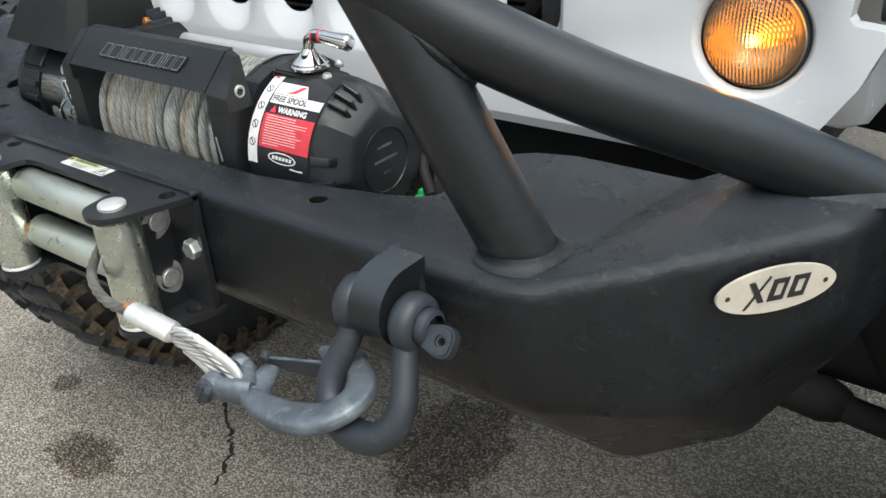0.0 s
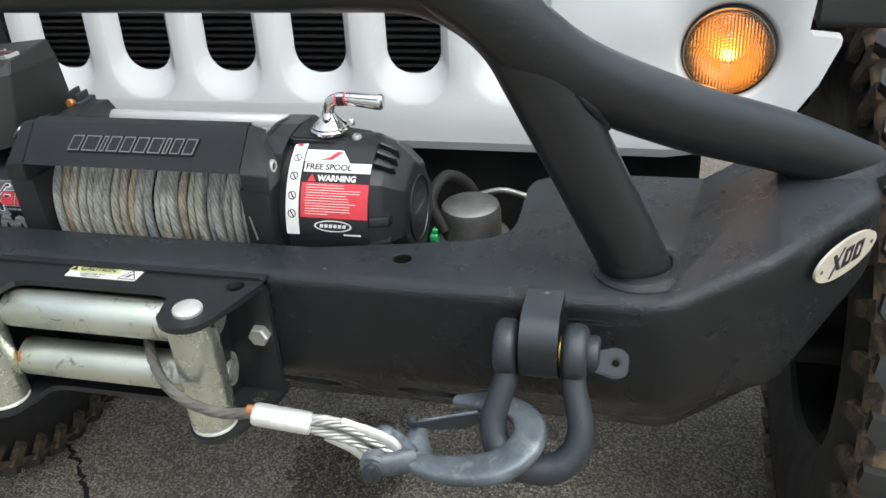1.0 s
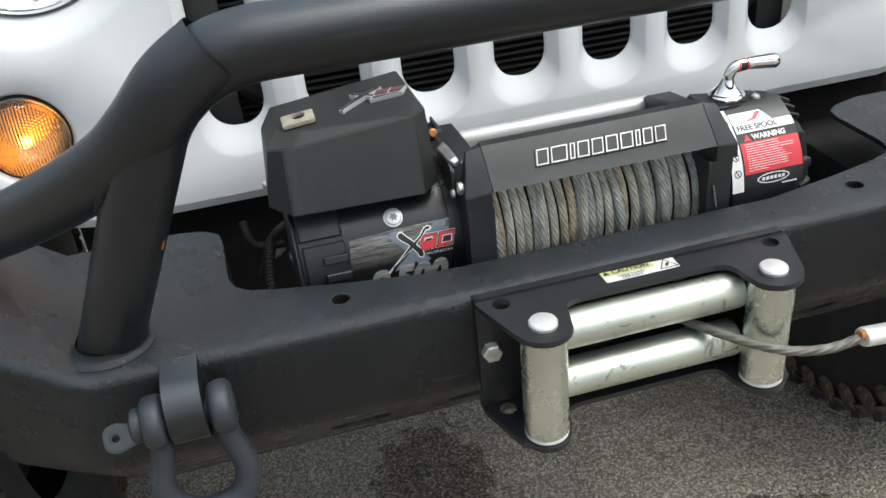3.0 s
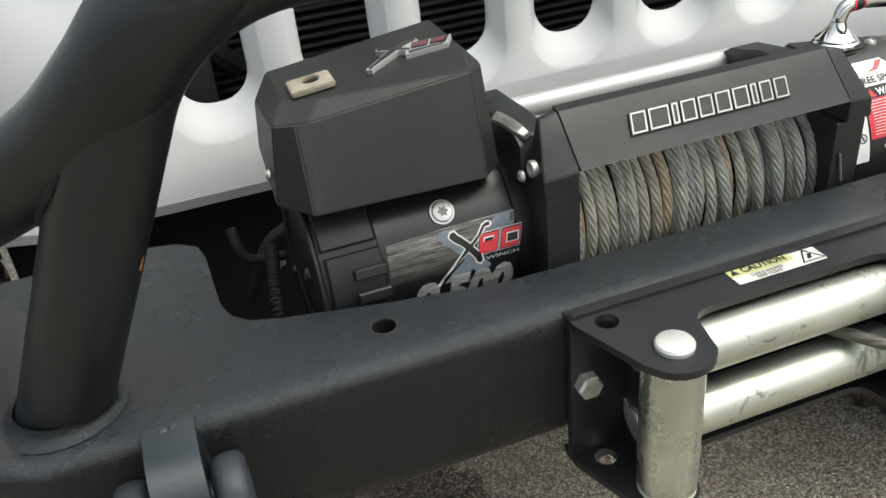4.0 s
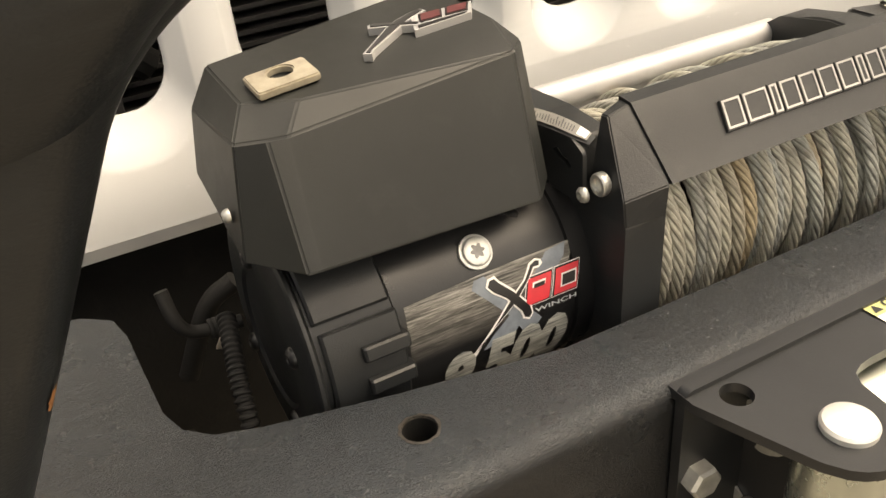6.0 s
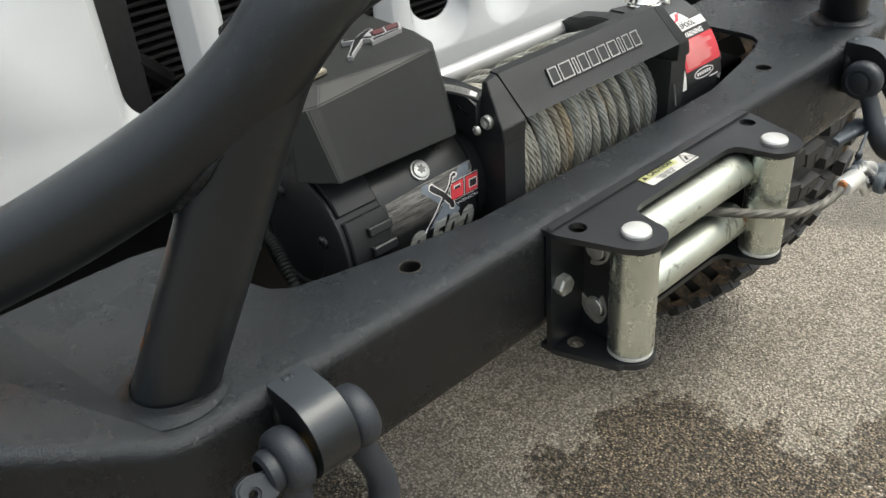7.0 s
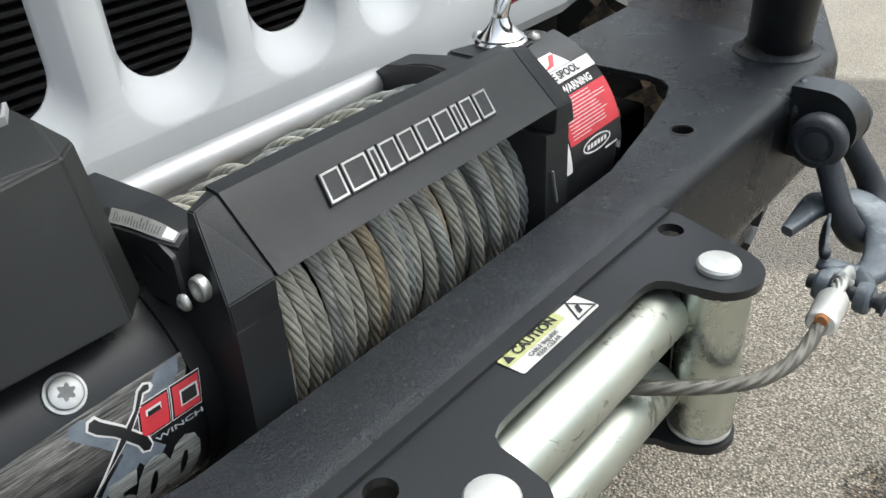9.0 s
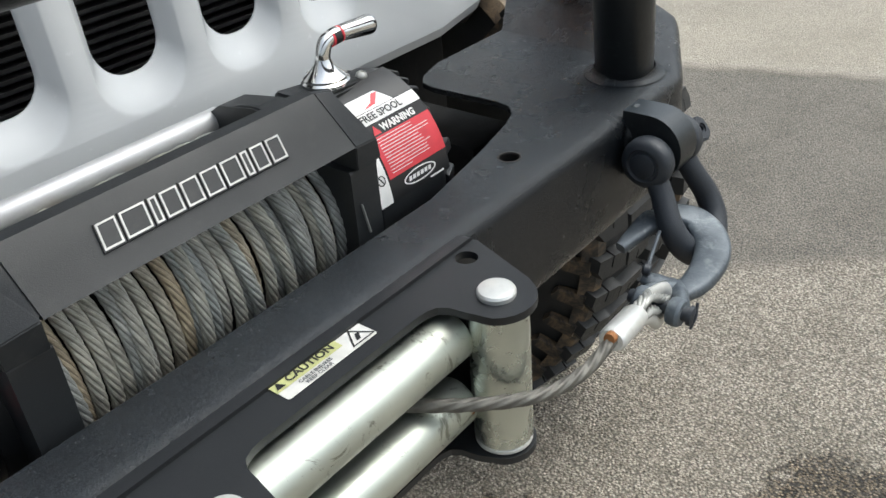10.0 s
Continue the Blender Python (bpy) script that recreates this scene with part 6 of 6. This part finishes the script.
LAMP_X, LAMP_Z, HEAD_X, HEAD_Z = 0.4840, 0.8970, 0.445, 1.092
bm = bmesh.new()
half = [(0.0, 0.8060), (0.435, 0.8060), (0.500, 0.8150), (0.542, 0.8350), (0.563, 0.8680), (0.5770, 0.9030), (0.5775, 0.9090), (0.5530, 0.9120), (0.5495, 0.9170), (0.554, 0.960), (0.564, 1.05), (0.560, 1.17), (0.53, 1.235), (0.0, 1.262)]
outline = half[1:-1] + [(-x, z) for x, z in half[1:-1][::-1]]
outer = [slot_outline(0.0965 * k, 0.0385, 0.8455, 1.185, 0.034) for k in range(-3, 4)]
inner = [slot_outline(0.0965 * k, 0.0272, 0.8735, 1.160, 0.0245) for k in range(-3, 4)]
mid_o = [slot_outline(0.0965 * k, 0.0335, 0.8570, 1.175, 0.030) for k in range(-3, 4)]
o2 = [slot_outline(0.0965 * k, 0.0372, 0.8490, 1.183, 0.033) for k in range(-3, 4)]
m2 = [slot_outline(0.0965 * k, 0.0290, 0.8670, 1.165, 0.0265) for k in range(-3, 4)]
rounds = []
for s in (1, -1):
    rounds.append((LAMP_X * s, LAMP_Z, 0.0465, 0.0412, 0.008))
    rounds.append((HEAD_X * s, HEAD_Z, 0.1180, 0.0930, 0.028))
edges = []
loops = [outline] + outer + [circle(cx, cz, r0, 56) for cx, cz, r0, r1, dp in rounds]
rings = []
for lp in loops:
    ring = [bm.verts.new((x, face_y(z, x), z)) for x, z in lp]
    rings.append(ring)
    edges += [bm.edges.new((ring[i], ring[(i + 1) % len(ring)])) for i in range(len(ring))]
bmesh.ops.triangle_fill(bm, edges=edges, use_beauty=True)


def strip(a, b):
    m = len(a)
    for i in range(m):
        bm.faces.new((a[i], a[(i + 1) % m], b[(i + 1) % m], b[i]))


for k in range(7):
    a = rings[1 + k]
    prev = a
    for lp, dep in ((o2[k], 0.0012), (mid_o[k], 0.0055), (m2[k], 0.0115), (inner[k], 0.0145), (inner[k], 0.0160)):
        ring = [bm.verts.new((x, face_y(z, x) + dep, z)) for x, z in lp]
        strip(prev, ring)
        prev = ring
for (cx, cz, r0, r1, dp), a in zip(rounds, rings[8:]):
    prev = a
    for f, g in ((0.35, 0.18), (0.75, 0.62), (1.0, 1.0)):
        ring = [bm.verts.new((x, face_y(z, x) + dp * g, z)) for x, z in circle(cx, cz, r0 + (r1 - r0) * f, 56)]
        strip(prev, ring)
        prev = ring
    ring = [bm.verts.new((v.co.x, v.co.y + 0.03, v.co.z)) for v in prev]
    strip(prev, ring)
prev = [bm.verts.new(v.co) for v in rings[0]]
for back, tuck in ((0.0035, 0.0095), (0.0080, 0.0118), (0.034, 0.0118), (0.060, 0.0118)):
    ring = []
    for v in rings[0]:
        out = Vector((v.co.x - max(-0.40, min(0.40, v.co.x)), 0, -1 if v.co.z < 0.85 else (1 if v.co.z > 1.2 else 0)))
        out = out.normalized() if out.length > 0 else Vector((0, 0, 0))
        ring.append(bm.verts.new(v.co + Vector((0, back * (1.0 if v.co.z < 0.825 else 0.3), 0)) + out * tuck * (1.0 if v.co.z < 0.825 else 0.0)))
    strip(prev, ring)
    prev = ring
part("grille", bm, WHITE, car, "glossy white grille panel with seven slots", angle=40)

# radiator behind the slots
bm = bmesh.new()
box(bm, (-0.345, 0.345, 0.825), (0.345, 0.36, 1.22))
part("radiator_core", bm, ENGINE_BLACK, car, smooth=False)
bm = bmesh.new()
box(bm, (-0.320, 0.0, 0.0), (0.320, 0.013, 0.0026))
fin_me = bpy.data.meshes.new("fin")
bm.to_mesh(fin_me)
bm.free()
fin_me.materials.append(FIN_BLACK)
core = car.children[-1]
z = 0.84
while z < 1.2:
    f = new("fin", fin_me)
    f.parent = core
    f.location = (0, 0.330, z)
    z += 0.0076
for s in (1, -1):
    bm = bmesh.new()
    box(bm, (0.2900 * s - 0.030, 0.302, 0.84), (0.2900 * s + 0.0040, 0.330, 1.19), 0.003) if s < 0 else box(bm, (0.2860, 0.302, 0.84), (0.3200, 0.330, 1.19), 0.003)
    part("duct_side", bm, FIN_BLACK, car, "black plastic air duct")
    bm = bmesh.new()
    sweep(bm, [(0.265 * s, 0.318, 0.885), (0.290 * s, 0.312, 0.91), (0.318 * s, 0.312, 0.925)], 0.010, 10)
    part("duct_strut", bm, ENGINE_BLACK, car)
# black sheet added to close off the dark gap behind the winch
bm = bmesh.new()
box(bm, (-0.47, 0.300, 0.50), (0.47, 0.34, 0.8035), 0.004)
part("lower_panel", bm, ENGINE_BLACK, car, "black sheet that closes the dark gap under the grille")
for s in (1, -1):
    bm = bmesh.new()
    box(bm, (0.37 * s - 0.035, 0.16, 0.60), (0.37 * s + 0.035, 1.6, 0.74), 0.008)
    part("frame_rail", bm, ENGINE_BLACK, car, "black steel frame rail")

# plain body blocks, out of view, added so that the vehicle shades the ground
bm = bmesh.new()
box(bm, (-0.55, 0.42, 0.775), (0.55, 2.4, 1.255), 0.03)
part("body_tub", bm, WHITE, car, "plain white body block, out of view, that shades the ground")
bm = bmesh.new()
box(bm, (-0.33, 0.95, 0.42), (0.33, 2.3, 0.768), 0.03)
part("underbody", bm, ENGINE_BLACK, car, "plain dark underbody block that shades the ground")

# turn signals, lit
for s in (1, -1):
    c = Vector((LAMP_X * s, face_y(LAMP_Z, LAMP_X) + 0.004, LAMP_Z))
    bm = bmesh.new()
    lathe(bm, c + Vector((0, 0.006, 0)), (0, -1, 0), [(0, 0.0384), (0, 0.0414), (0.003, 0.0411), (0.0045, 0.0404), (0.0045, 0.0396), (0.002, 0.0390)], 64)
    lamp = part("turn_signal", bm, FIN_BLACK, car, "round amber turn signal in a black ring")
    bm = bmesh.new()
    n_r, n_a, R = 130, 360, 0.0392

    def bulge(x, z):
        rr = (x * x + z * z) / (R * R)
        ribs = 0.00027 * (1.2 * math.cos(2 * math.pi * x / 0.0029) + math.cos(2 * math.pi * math.hypot(x, z + 0.006) / 0.0026)) * min(1.0, (0.82 - rr) / 0.05) if rr < 0.82 else 0.0
        return 0.0075 * (1 - rr) + ribs
    rows = []
    for i in range(n_r + 1):
        r = R * i / n_r
        if i == 0:
            rows.append([bm.verts.new(c + Vector((0, -0.0035 - bulge(0, 0), 0)))])
            continue
        rows.append([])
        for k in range(n_a):
            a = 2 * math.pi * k / n_a
            x, z = r * math.cos(a), r * math.sin(a)
            rows[-1].append(bm.verts.new(c + Vector((x, -0.0035 - bulge(x, z), z))))
    for i in range(n_r):
        for k in range(n_a):
            k2 = (k + 1) % n_a
            if i == 0:
                bm.faces.new((rows[0][0], rows[1][k], rows[1][k2]))
            else:
                bm.faces.new((rows[i][k], rows[i + 1][k], rows[i + 1][k2], rows[i][k2]))
    back = [bm.verts.new(v.co + Vector((0, 0.0030, 0))) for v in rows[-1]]
    for k in range(n_a):
        k2 = (k + 1) % n_a
        bm.faces.new((rows[-1][k], back[k], back[k2], rows[-1][k2]))
    mid_v = bm.verts.new(c + Vector((0, -0.0055, 0)))
    for k in range(n_a):
        bm.faces.new((back[k], mid_v, back[(k + 1) % n_a]))
    lens = part("lens", bm, AMBER, lamp, "ribbed amber plastic lens", angle=80)
    lens.visible_shadow = False
    bm = bmesh.new()
    lathe(bm, c + Vector((0, 0.001, 0)), (0, 1, 0), [(0, 0.0375), (0.010, 0.0350), (0.022, 0.028), (0.030, 0.012), (0.031, 0)], 48)
    part("reflector", bm, REFLECTOR, lamp, "bright reflector bowl")
    bm = bmesh.new()
    lathe(bm, c + Vector((0, 0.006, -0.003)), (0, 1, 0), [(0, 0), (0.001, 0.004), (0.004, 0.0068), (0.009, 0.0078), (0.015, 0.006), (0.022, 0.004), (0.022, 0)], 20)
    part("bulb", bm, BULB, lamp, "lit amber bulb")
    beam = bpy.data.lights.new("signal_beam", "SPOT")
    beam.energy, beam.color, beam.shadow_soft_size = 0.055, (1.0, 0.36, 0.05), 0.004
    beam.spot_size, beam.spot_blend = radians(92), 0.5
    filament = new("signal_beam", beam)
    filament.matrix_world = look(c + Vector((0, 0.0005, -0.003)), c + Vector((0, -1, -0.003)))

# headlights
for s in (1, -1):
    c = Vector((HEAD_X * s, face_y(HEAD_Z, HEAD_X) + 0.026, HEAD_Z))
    bm = bmesh.new()
    lathe(bm, c, (0, -1, 0), [(-0.01, 0.086), (-0.01, 0.0905), (0.003, 0.0905), (0.006, 0.0890), (0.005, 0.0868), (0.001, 0.086)], 72)
    hl = part("headlight", bm, CHROME, car, "round clear headlight with a bright ring")
    bm = bmesh.new()
    lathe(bm, c, (0, -1, 0), [(-0.004, 0.0885), (0.002, 0.0870), (0.008, 0.070), (0.013, 0.040), (0.0145, 0.0), ], 64)
    lens = part("lens", bm, CLEAR, hl, "clear glass lens")
    lens.visible_shadow = False
    bm = bmesh.new()
    lathe(bm, c + Vector((0, 0.002, 0)), (0, 1, 0), [(0, 0.0870), (0.02, 0.075), (0.05, 0.045), (0.06, 0.012), (0.06, 0)], 24)
    part("reflector", bm, CHROME, hl, "faceted bright reflector", angle=5)

# wheels
TYRE_R, TYRE_Y, TYRE_IN, TYRE_OUT = 0.440, 0.640, 0.648, 0.935


def wheel(s):
    cx = (TYRE_IN + TYRE_OUT) / 2 * s
    w = (TYRE_OUT - TYRE_IN)
    bm = bmesh.new()
    h = w / 2
    lathe(bm, (cx, TYRE_Y, TYRE_R), (1, 0, 0), [(-h + 0.035, 0.222), (-h + 0.015, 0.235), (-h + 0.002, 0.275), (-h - 0.004, 0.325), (-h - 0.002, 0.362), (-h + 0.004, 0.385), (-h + 0.010, 0.405), (-h + 0.022, 0.4195), (0, 0.4235), (h - 0.022, 0.4195), (h - 0.010, 0.405), (h - 0.004, 0.385), (h + 0.002, 0.362), (h + 0.004, 0.325), (h - 0.002, 0.275), (h - 0.015, 0.235), (h - 0.035, 0.222)], 96)
    tyre = part("tyre", bm, RUBBER, car, "chunky mud-terrain tyre with brown dirt")
    bm = bmesh.new()
    lathe(bm, (cx, TYRE_Y, TYRE_R), (1, 0, 0), [(-h + 0.03, 0.224), (-h + 0.02, 0.212), (-h + 0.05, 0.205), (h * 0.4, 0.20), (h * 0.45, 0.06), (h * 0.5, 0.0)], 64)
    part("rim", bm, ENGINE_BLACK, tyre, "black wheel rim")
    # two sorts of block, shared by all
    kinds = {}

    def block(key, poly, height, mat):
        me_bm = bmesh.new()
        prism(me_bm, poly, lambda p, q, d: Vector((p, q, d)), height)
        for v in me_bm.verts:
            if v.co.z > height * 0.5:
                v.co.x *= 0.93
                v.co.y *= 0.90
        bmesh.ops.recalc_face_normals(me_bm, faces=me_bm.faces)
        me = bpy.data.meshes.new("tread_block")
        me_bm.to_mesh(me)
        me_bm.free()
        me.materials.append(mat)
        kinds[key] = me
    block("mid_a", [(-0.036, -0.014), (0.004, -0.019), (0.007, 0.002), (0.010, 0.002), (0.0075, -0.0195), (0.012, -0.020), (0.034, -0.006), (0.036, 0.012), (-0.004, 0.018), (-0.008, 0.002), (-0.011, 0.002), (-0.0075, 0.0185), (-0.012, 0.019), (-0.034, 0.006)], 0.0165, RUBBER)
    block("mid_b", [(-0.030, -0.015), (0.030, -0.010), (0.031, 0.014), (0.006, 0.017), (0.001, 0.000), (-0.002, 0.001), (0.0025, 0.0168), (-0.012, 0.0145), (-0.030, 0.007)], 0.0165, RUBBER)
    block("edge", [(-0.034, -0.015), (-0.006, -0.017), (-0.003, 0.003), (0.000, 0.003), (-0.0025, -0.0172), (0.026, -0.019), (0.030, 0.000), (0.018, 0.018), (-0.034, 0.016)], 0.0185, RUBBER)
    block("lug", [(-0.0260, -0.0125), (0.018, -0.009), (0.026, 0.004), (0.024, 0.010), (-0.0260, 0.0125)], 0.012, TREAD_SIDE)
    for side in (1, -1):
        bm = bmesh.new()
        lathe(bm, (cx, TYRE_Y, TYRE_R), (side, 0, 0), [(h - 0.034, 0.4190), (h - 0.028, 0.4265), (h - 0.012, 0.4240), (h - 0.003, 0.4150), (h + 0.002, 0.4060), (h - 0.010, 0.4050)], 96)
        part("shoulder", bm, TREAD_SIDE, tyre, "mud-stained tyre shoulder")
    n_b = 44
    for k in range(n_b):
        for key, dx, off, rad, tip in (("edge", h - 0.030, 0.0, 0.4195, 10), ("edge", -h + 0.030, 0.5, 0.4195, -10), ("mid_a", 0.036, 0.25, 0.4220, 2), ("mid_b", -0.036, 0.75, 0.4220, -2), ("lug", h - 0.004, 0.0, 0.393, 76), ("lug", -h + 0.004, 0.5, 0.393, -76)):
            ang = 360 * (k + off) / n_b
            flip = 180 if dx < 0 else 0
            b = new("tread_block", kinds[key])
            b.matrix_world = Matrix.Translation((cx, TYRE_Y, TYRE_R)) @ Matrix.Rotation(radians(ang), 4, "X") @ Matrix.Translation((dx, 0, rad)) @ Matrix.Rotation(radians(tip), 4, "Y") @ Matrix.Rotation(radians(flip), 4, "Z")
            mw = b.matrix_world.copy()
            b.parent = tyre
            b.matrix_parent_inverse = tyre.matrix_world.inverted()
            b.matrix_basis = mw
    return tyre


wheel(1)
wheel(-1)

# black fender over each wheel
for s in (1, -1):
    bm = bmesh.new()
    prof = round_poly([(0.318, 0.905), (0.312, 0.985), (0.44, 1.035), (1.10, 1.04), (1.20, 0.78), (1.17, 0.78), (1.06, 0.985), (0.50, 0.985), (0.352, 0.909)], [0.010, 0.02, 0.05, 0.06, 0.01, 0.01, 0.06, 0.06, 0.008], 4)
    prism(bm, prof, lambda p, q, d, s=s: Vector(((0.562 + d) * s, p, q)), 0.065)
    part("fender", bm, FENDER_PLASTIC, car, "textured black plastic fender", angle=30)
    bm = bmesh.new()
    prof = round_poly([(0.56, 0.990), (0.60, 1.040), (1.10, 1.04), (1.20, 0.78), (1.17, 0.78), (1.06, 0.985)], [0.006, 0.02, 0.06, 0.01, 0.01, 0.06], 4)
    prism(bm, prof, lambda p, q, d, s=s: Vector(((0.628 + d) * s, p, q)), 0.27)
    part("fender_flare", bm, FENDER_PLASTIC, car, "textured black plastic flare", angle=30)
    bm = bmesh.new()
    box(bm, (0.47 if s > 0 else -0.56, 0.40, 0.93), (0.56 if s > 0 else -0.47, 1.2, 1.25), 0.01)
    part("inner_fender", bm, ENGINE_BLACK, car, "black wheel-well liner")
    bm = bmesh.new()
    prism(bm, [(0.42, 1.02), (0.42, 0.655), (0.50, 0.648), (0.545, 0.652), (0.560, 0.668), (0.585, 0.672), (0.607, 0.650), (0.625, 0.640), (0.642, 0.660), (0.642, 1.02)], lambda p, q, d, s=s: Vector((p * s, 0.80 + d, q)), 0.012)
    part("well_flap", bm, ENGINE_BLACK, car, "black wheel-well flap", angle=30)

# steering link behind the bumper
bm = bmesh.new()
sweep(bm, smooth_path([(0.46, 0.60, 0.37), (0.60, 0.585, 0.365), (0.78, 0.58, 0.37)], 6), 0.018, 16)
lathe(bm, (0.52, 0.592, 0.368), (1, -0.03, 0), [(-0.07, 0.018), (-0.06, 0.027), (0.0, 0.030), (0.02, 0.024), (0.03, 0.018)], 24)
part("steering_link", bm, HOSE, car, "black steering link with a rubber boot")
bm = bmesh.new()
sweep(bm, smooth_path([(0.54, 0.66, 0.50), (0.59, 0.62, 0.43), (0.66, 0.62, 0.40)], 6), 0.030, 14)
part("steering_knuckle", bm, ENGINE_BLACK, car)
bm = bmesh.new()
rod(bm, (-0.70, 0.64, 0.42), (0.70, 0.64, 0.42), 0.042, 24)
part("front_axle", bm, ENGINE_BLACK, car, "black axle tube")

# ---- small things in the gap behind the winch ----
can = thing("metal_canister", (0.256, 0.217, 0.728), "dull silver metal canister with a flanged base", "canister")
bm = bmesh.new()
lathe(bm, (0.256, 0.217, 0.7280), (0, 0, 1), [(0, 0), (0, 0.0365), (0.004, 0.0370), (0.0055, 0.0350), (0.0065, 0.0295), (0.030, 0.0292), (0.0365, 0.0275), (0.0385, 0.024), (0.0390, 0)], 48)
part("can", bm, CAN_METAL, can)
bm = bmesh.new()
sweep(bm, smooth_path([(0.236, 0.250, 0.750), (0.260, 0.256, 0.757), (0.280, 0.260, 0.760), (0.298, 0.264, 0.754), (0.316, 0.268, 0.748)], 8), 0.0032, 12)
part("pipe", bm, CAN_METAL, can, "thin bent metal pipe")
bm = bmesh.new()
box(bm, (0.2225, 0.182, 0.738), (0.2305, 0.192, 0.747), 0.002)
box(bm, (0.2240, 0.185, 0.744), (0.2300, 0.196, 0.752), 0.002)
part("plug", bm, GREEN_PLASTIC, can, "bright green plastic plug")
bm = bmesh.new()
sweep(bm, smooth_path([(0.236, 0.190, 0.748), (0.222, 0.200, 0.775), (0.232, 0.225, 0.790), (0.250, 0.245, 0.77), (0.262, 0.25, 0.73)], 8), 0.0055, 12)
part("hose", bm, HOSE, can, "black rubber hose")


def loom(pts, r, label):
    """Ribbed cable conduit."""
    th = thing("cable_conduit", pts[0], label, "cable conduit")
    pth = smooth_path(pts, 26)
    bm = bmesh.new()
    sweep(bm, pth, [r * (1.0 if k % 4 < 2 else 0.78) for k in range(len(pth))], 16)
    part("sleeve", bm, HOSE, th)
    return th


loom([(-0.290, 0.112, 0.700), (-0.2915, 0.114, 0.740), (-0.2920, 0.118, 0.772), (-0.2900, 0.132, 0.790), (-0.2870, 0.146, 0.800), (-0.2830, 0.165, 0.806)], 0.0047, "ribbed black cable conduit beside the winch motor")
cab = thing("motor_cables", (-0.30, 0.19, 0.78), "black cable bending behind the winch motor", "cable")
for pts, r in (([(-0.306, 0.196, 0.812), (-0.304, 0.190, 0.797), (-0.298, 0.189, 0.788), (-0.286, 0.189, 0.785), (-0.272, 0.189, 0.784)], 0.0036), ([(-0.262, 0.235, 0.78), (-0.280, 0.240, 0.765), (-0.30, 0.245, 0.72)], 0.006)):
    bm = bmesh.new()
    sweep(bm, smooth_path(pts, 8), r, 12)
    part("cable", bm, HOSE, cab)
bm = bmesh.new()
lathe(bm, (-0.289, 0.189, 0.7855), (1, 0, 0), [(0, 0), (0, 0.0052), (0.0012, 0.0056), (0.0024, 0.0052), (0.0036, 0.0056), (0.0048, 0.0052), (0.0060, 0.0056), (0.0072, 0.0052), (0.0072, 0)], 16)
part("cable_clip", bm, HOSE, cab, "ribbed black clip")
bm = bmesh.new()
box(bm, (-0.336, 0.130, 0.690), (-0.310, 0.165, 0.752), 0.006)
tagged(part("relay_block", bm, ENGINE_BLACK), "dusty black relay block beside the winch motor", "relay")
bm = bmesh.new()
prism(bm, [(-0.0090, -0.0075), (-0.0055, -0.0085), (-0.0030, -0.0060), (0.0000, -0.0055), (0.0015, -0.0030), (0.0050, -0.0020), (0.0060, 0.0060), (0.0020, 0.0095), (-0.0010, 0.0040), (-0.0035, 0.0005), (-0.0060, -0.0020)], lambda p, q, d: Vector((-0.278 + p, 0.198 + d, 0.773 + q)), 0.001)
tagged(part("torn_tag", bm, PAPER), "torn pale paper scrap behind the motor", "tag")

# rust that breaks through the coat near the feet of the hoop
for s, picks in ((-1, ((0.035, 20, 0.0050), (0.050, 8, 0.0028), (0.120, -150, 0.0040))), (1, ((0.040, 150, 0.0035),))):
    foot, top = mirrored(LEG_FOOT, s), mirrored(LEG_TOP, s)
    d, u, w = axes_of(top - foot)
    for along, turn, size in picks:
        rg = random.Random(int(along * 1000) + s)
        bm = bmesh.new()
        ring = []
        for q in range(14):
            a = 2 * math.pi * q / 14
            rr = size * (0.30 + 0.36 * rg.random())
            t = radians(turn) + rr * math.cos(a) / TUBE
            ring.append(bm.verts.new(foot + d * (along + 2.0 * rr * math.sin(a)) + (u * math.cos(t) + w * math.sin(t)) * (TUBE + 0.0004)))
        bm.faces.new(ring)
        bmesh.ops.triangulate(bm, faces=bm.faces[:])
        part("rust_patch", bm, RUST, bumper, "small orange rust patch")
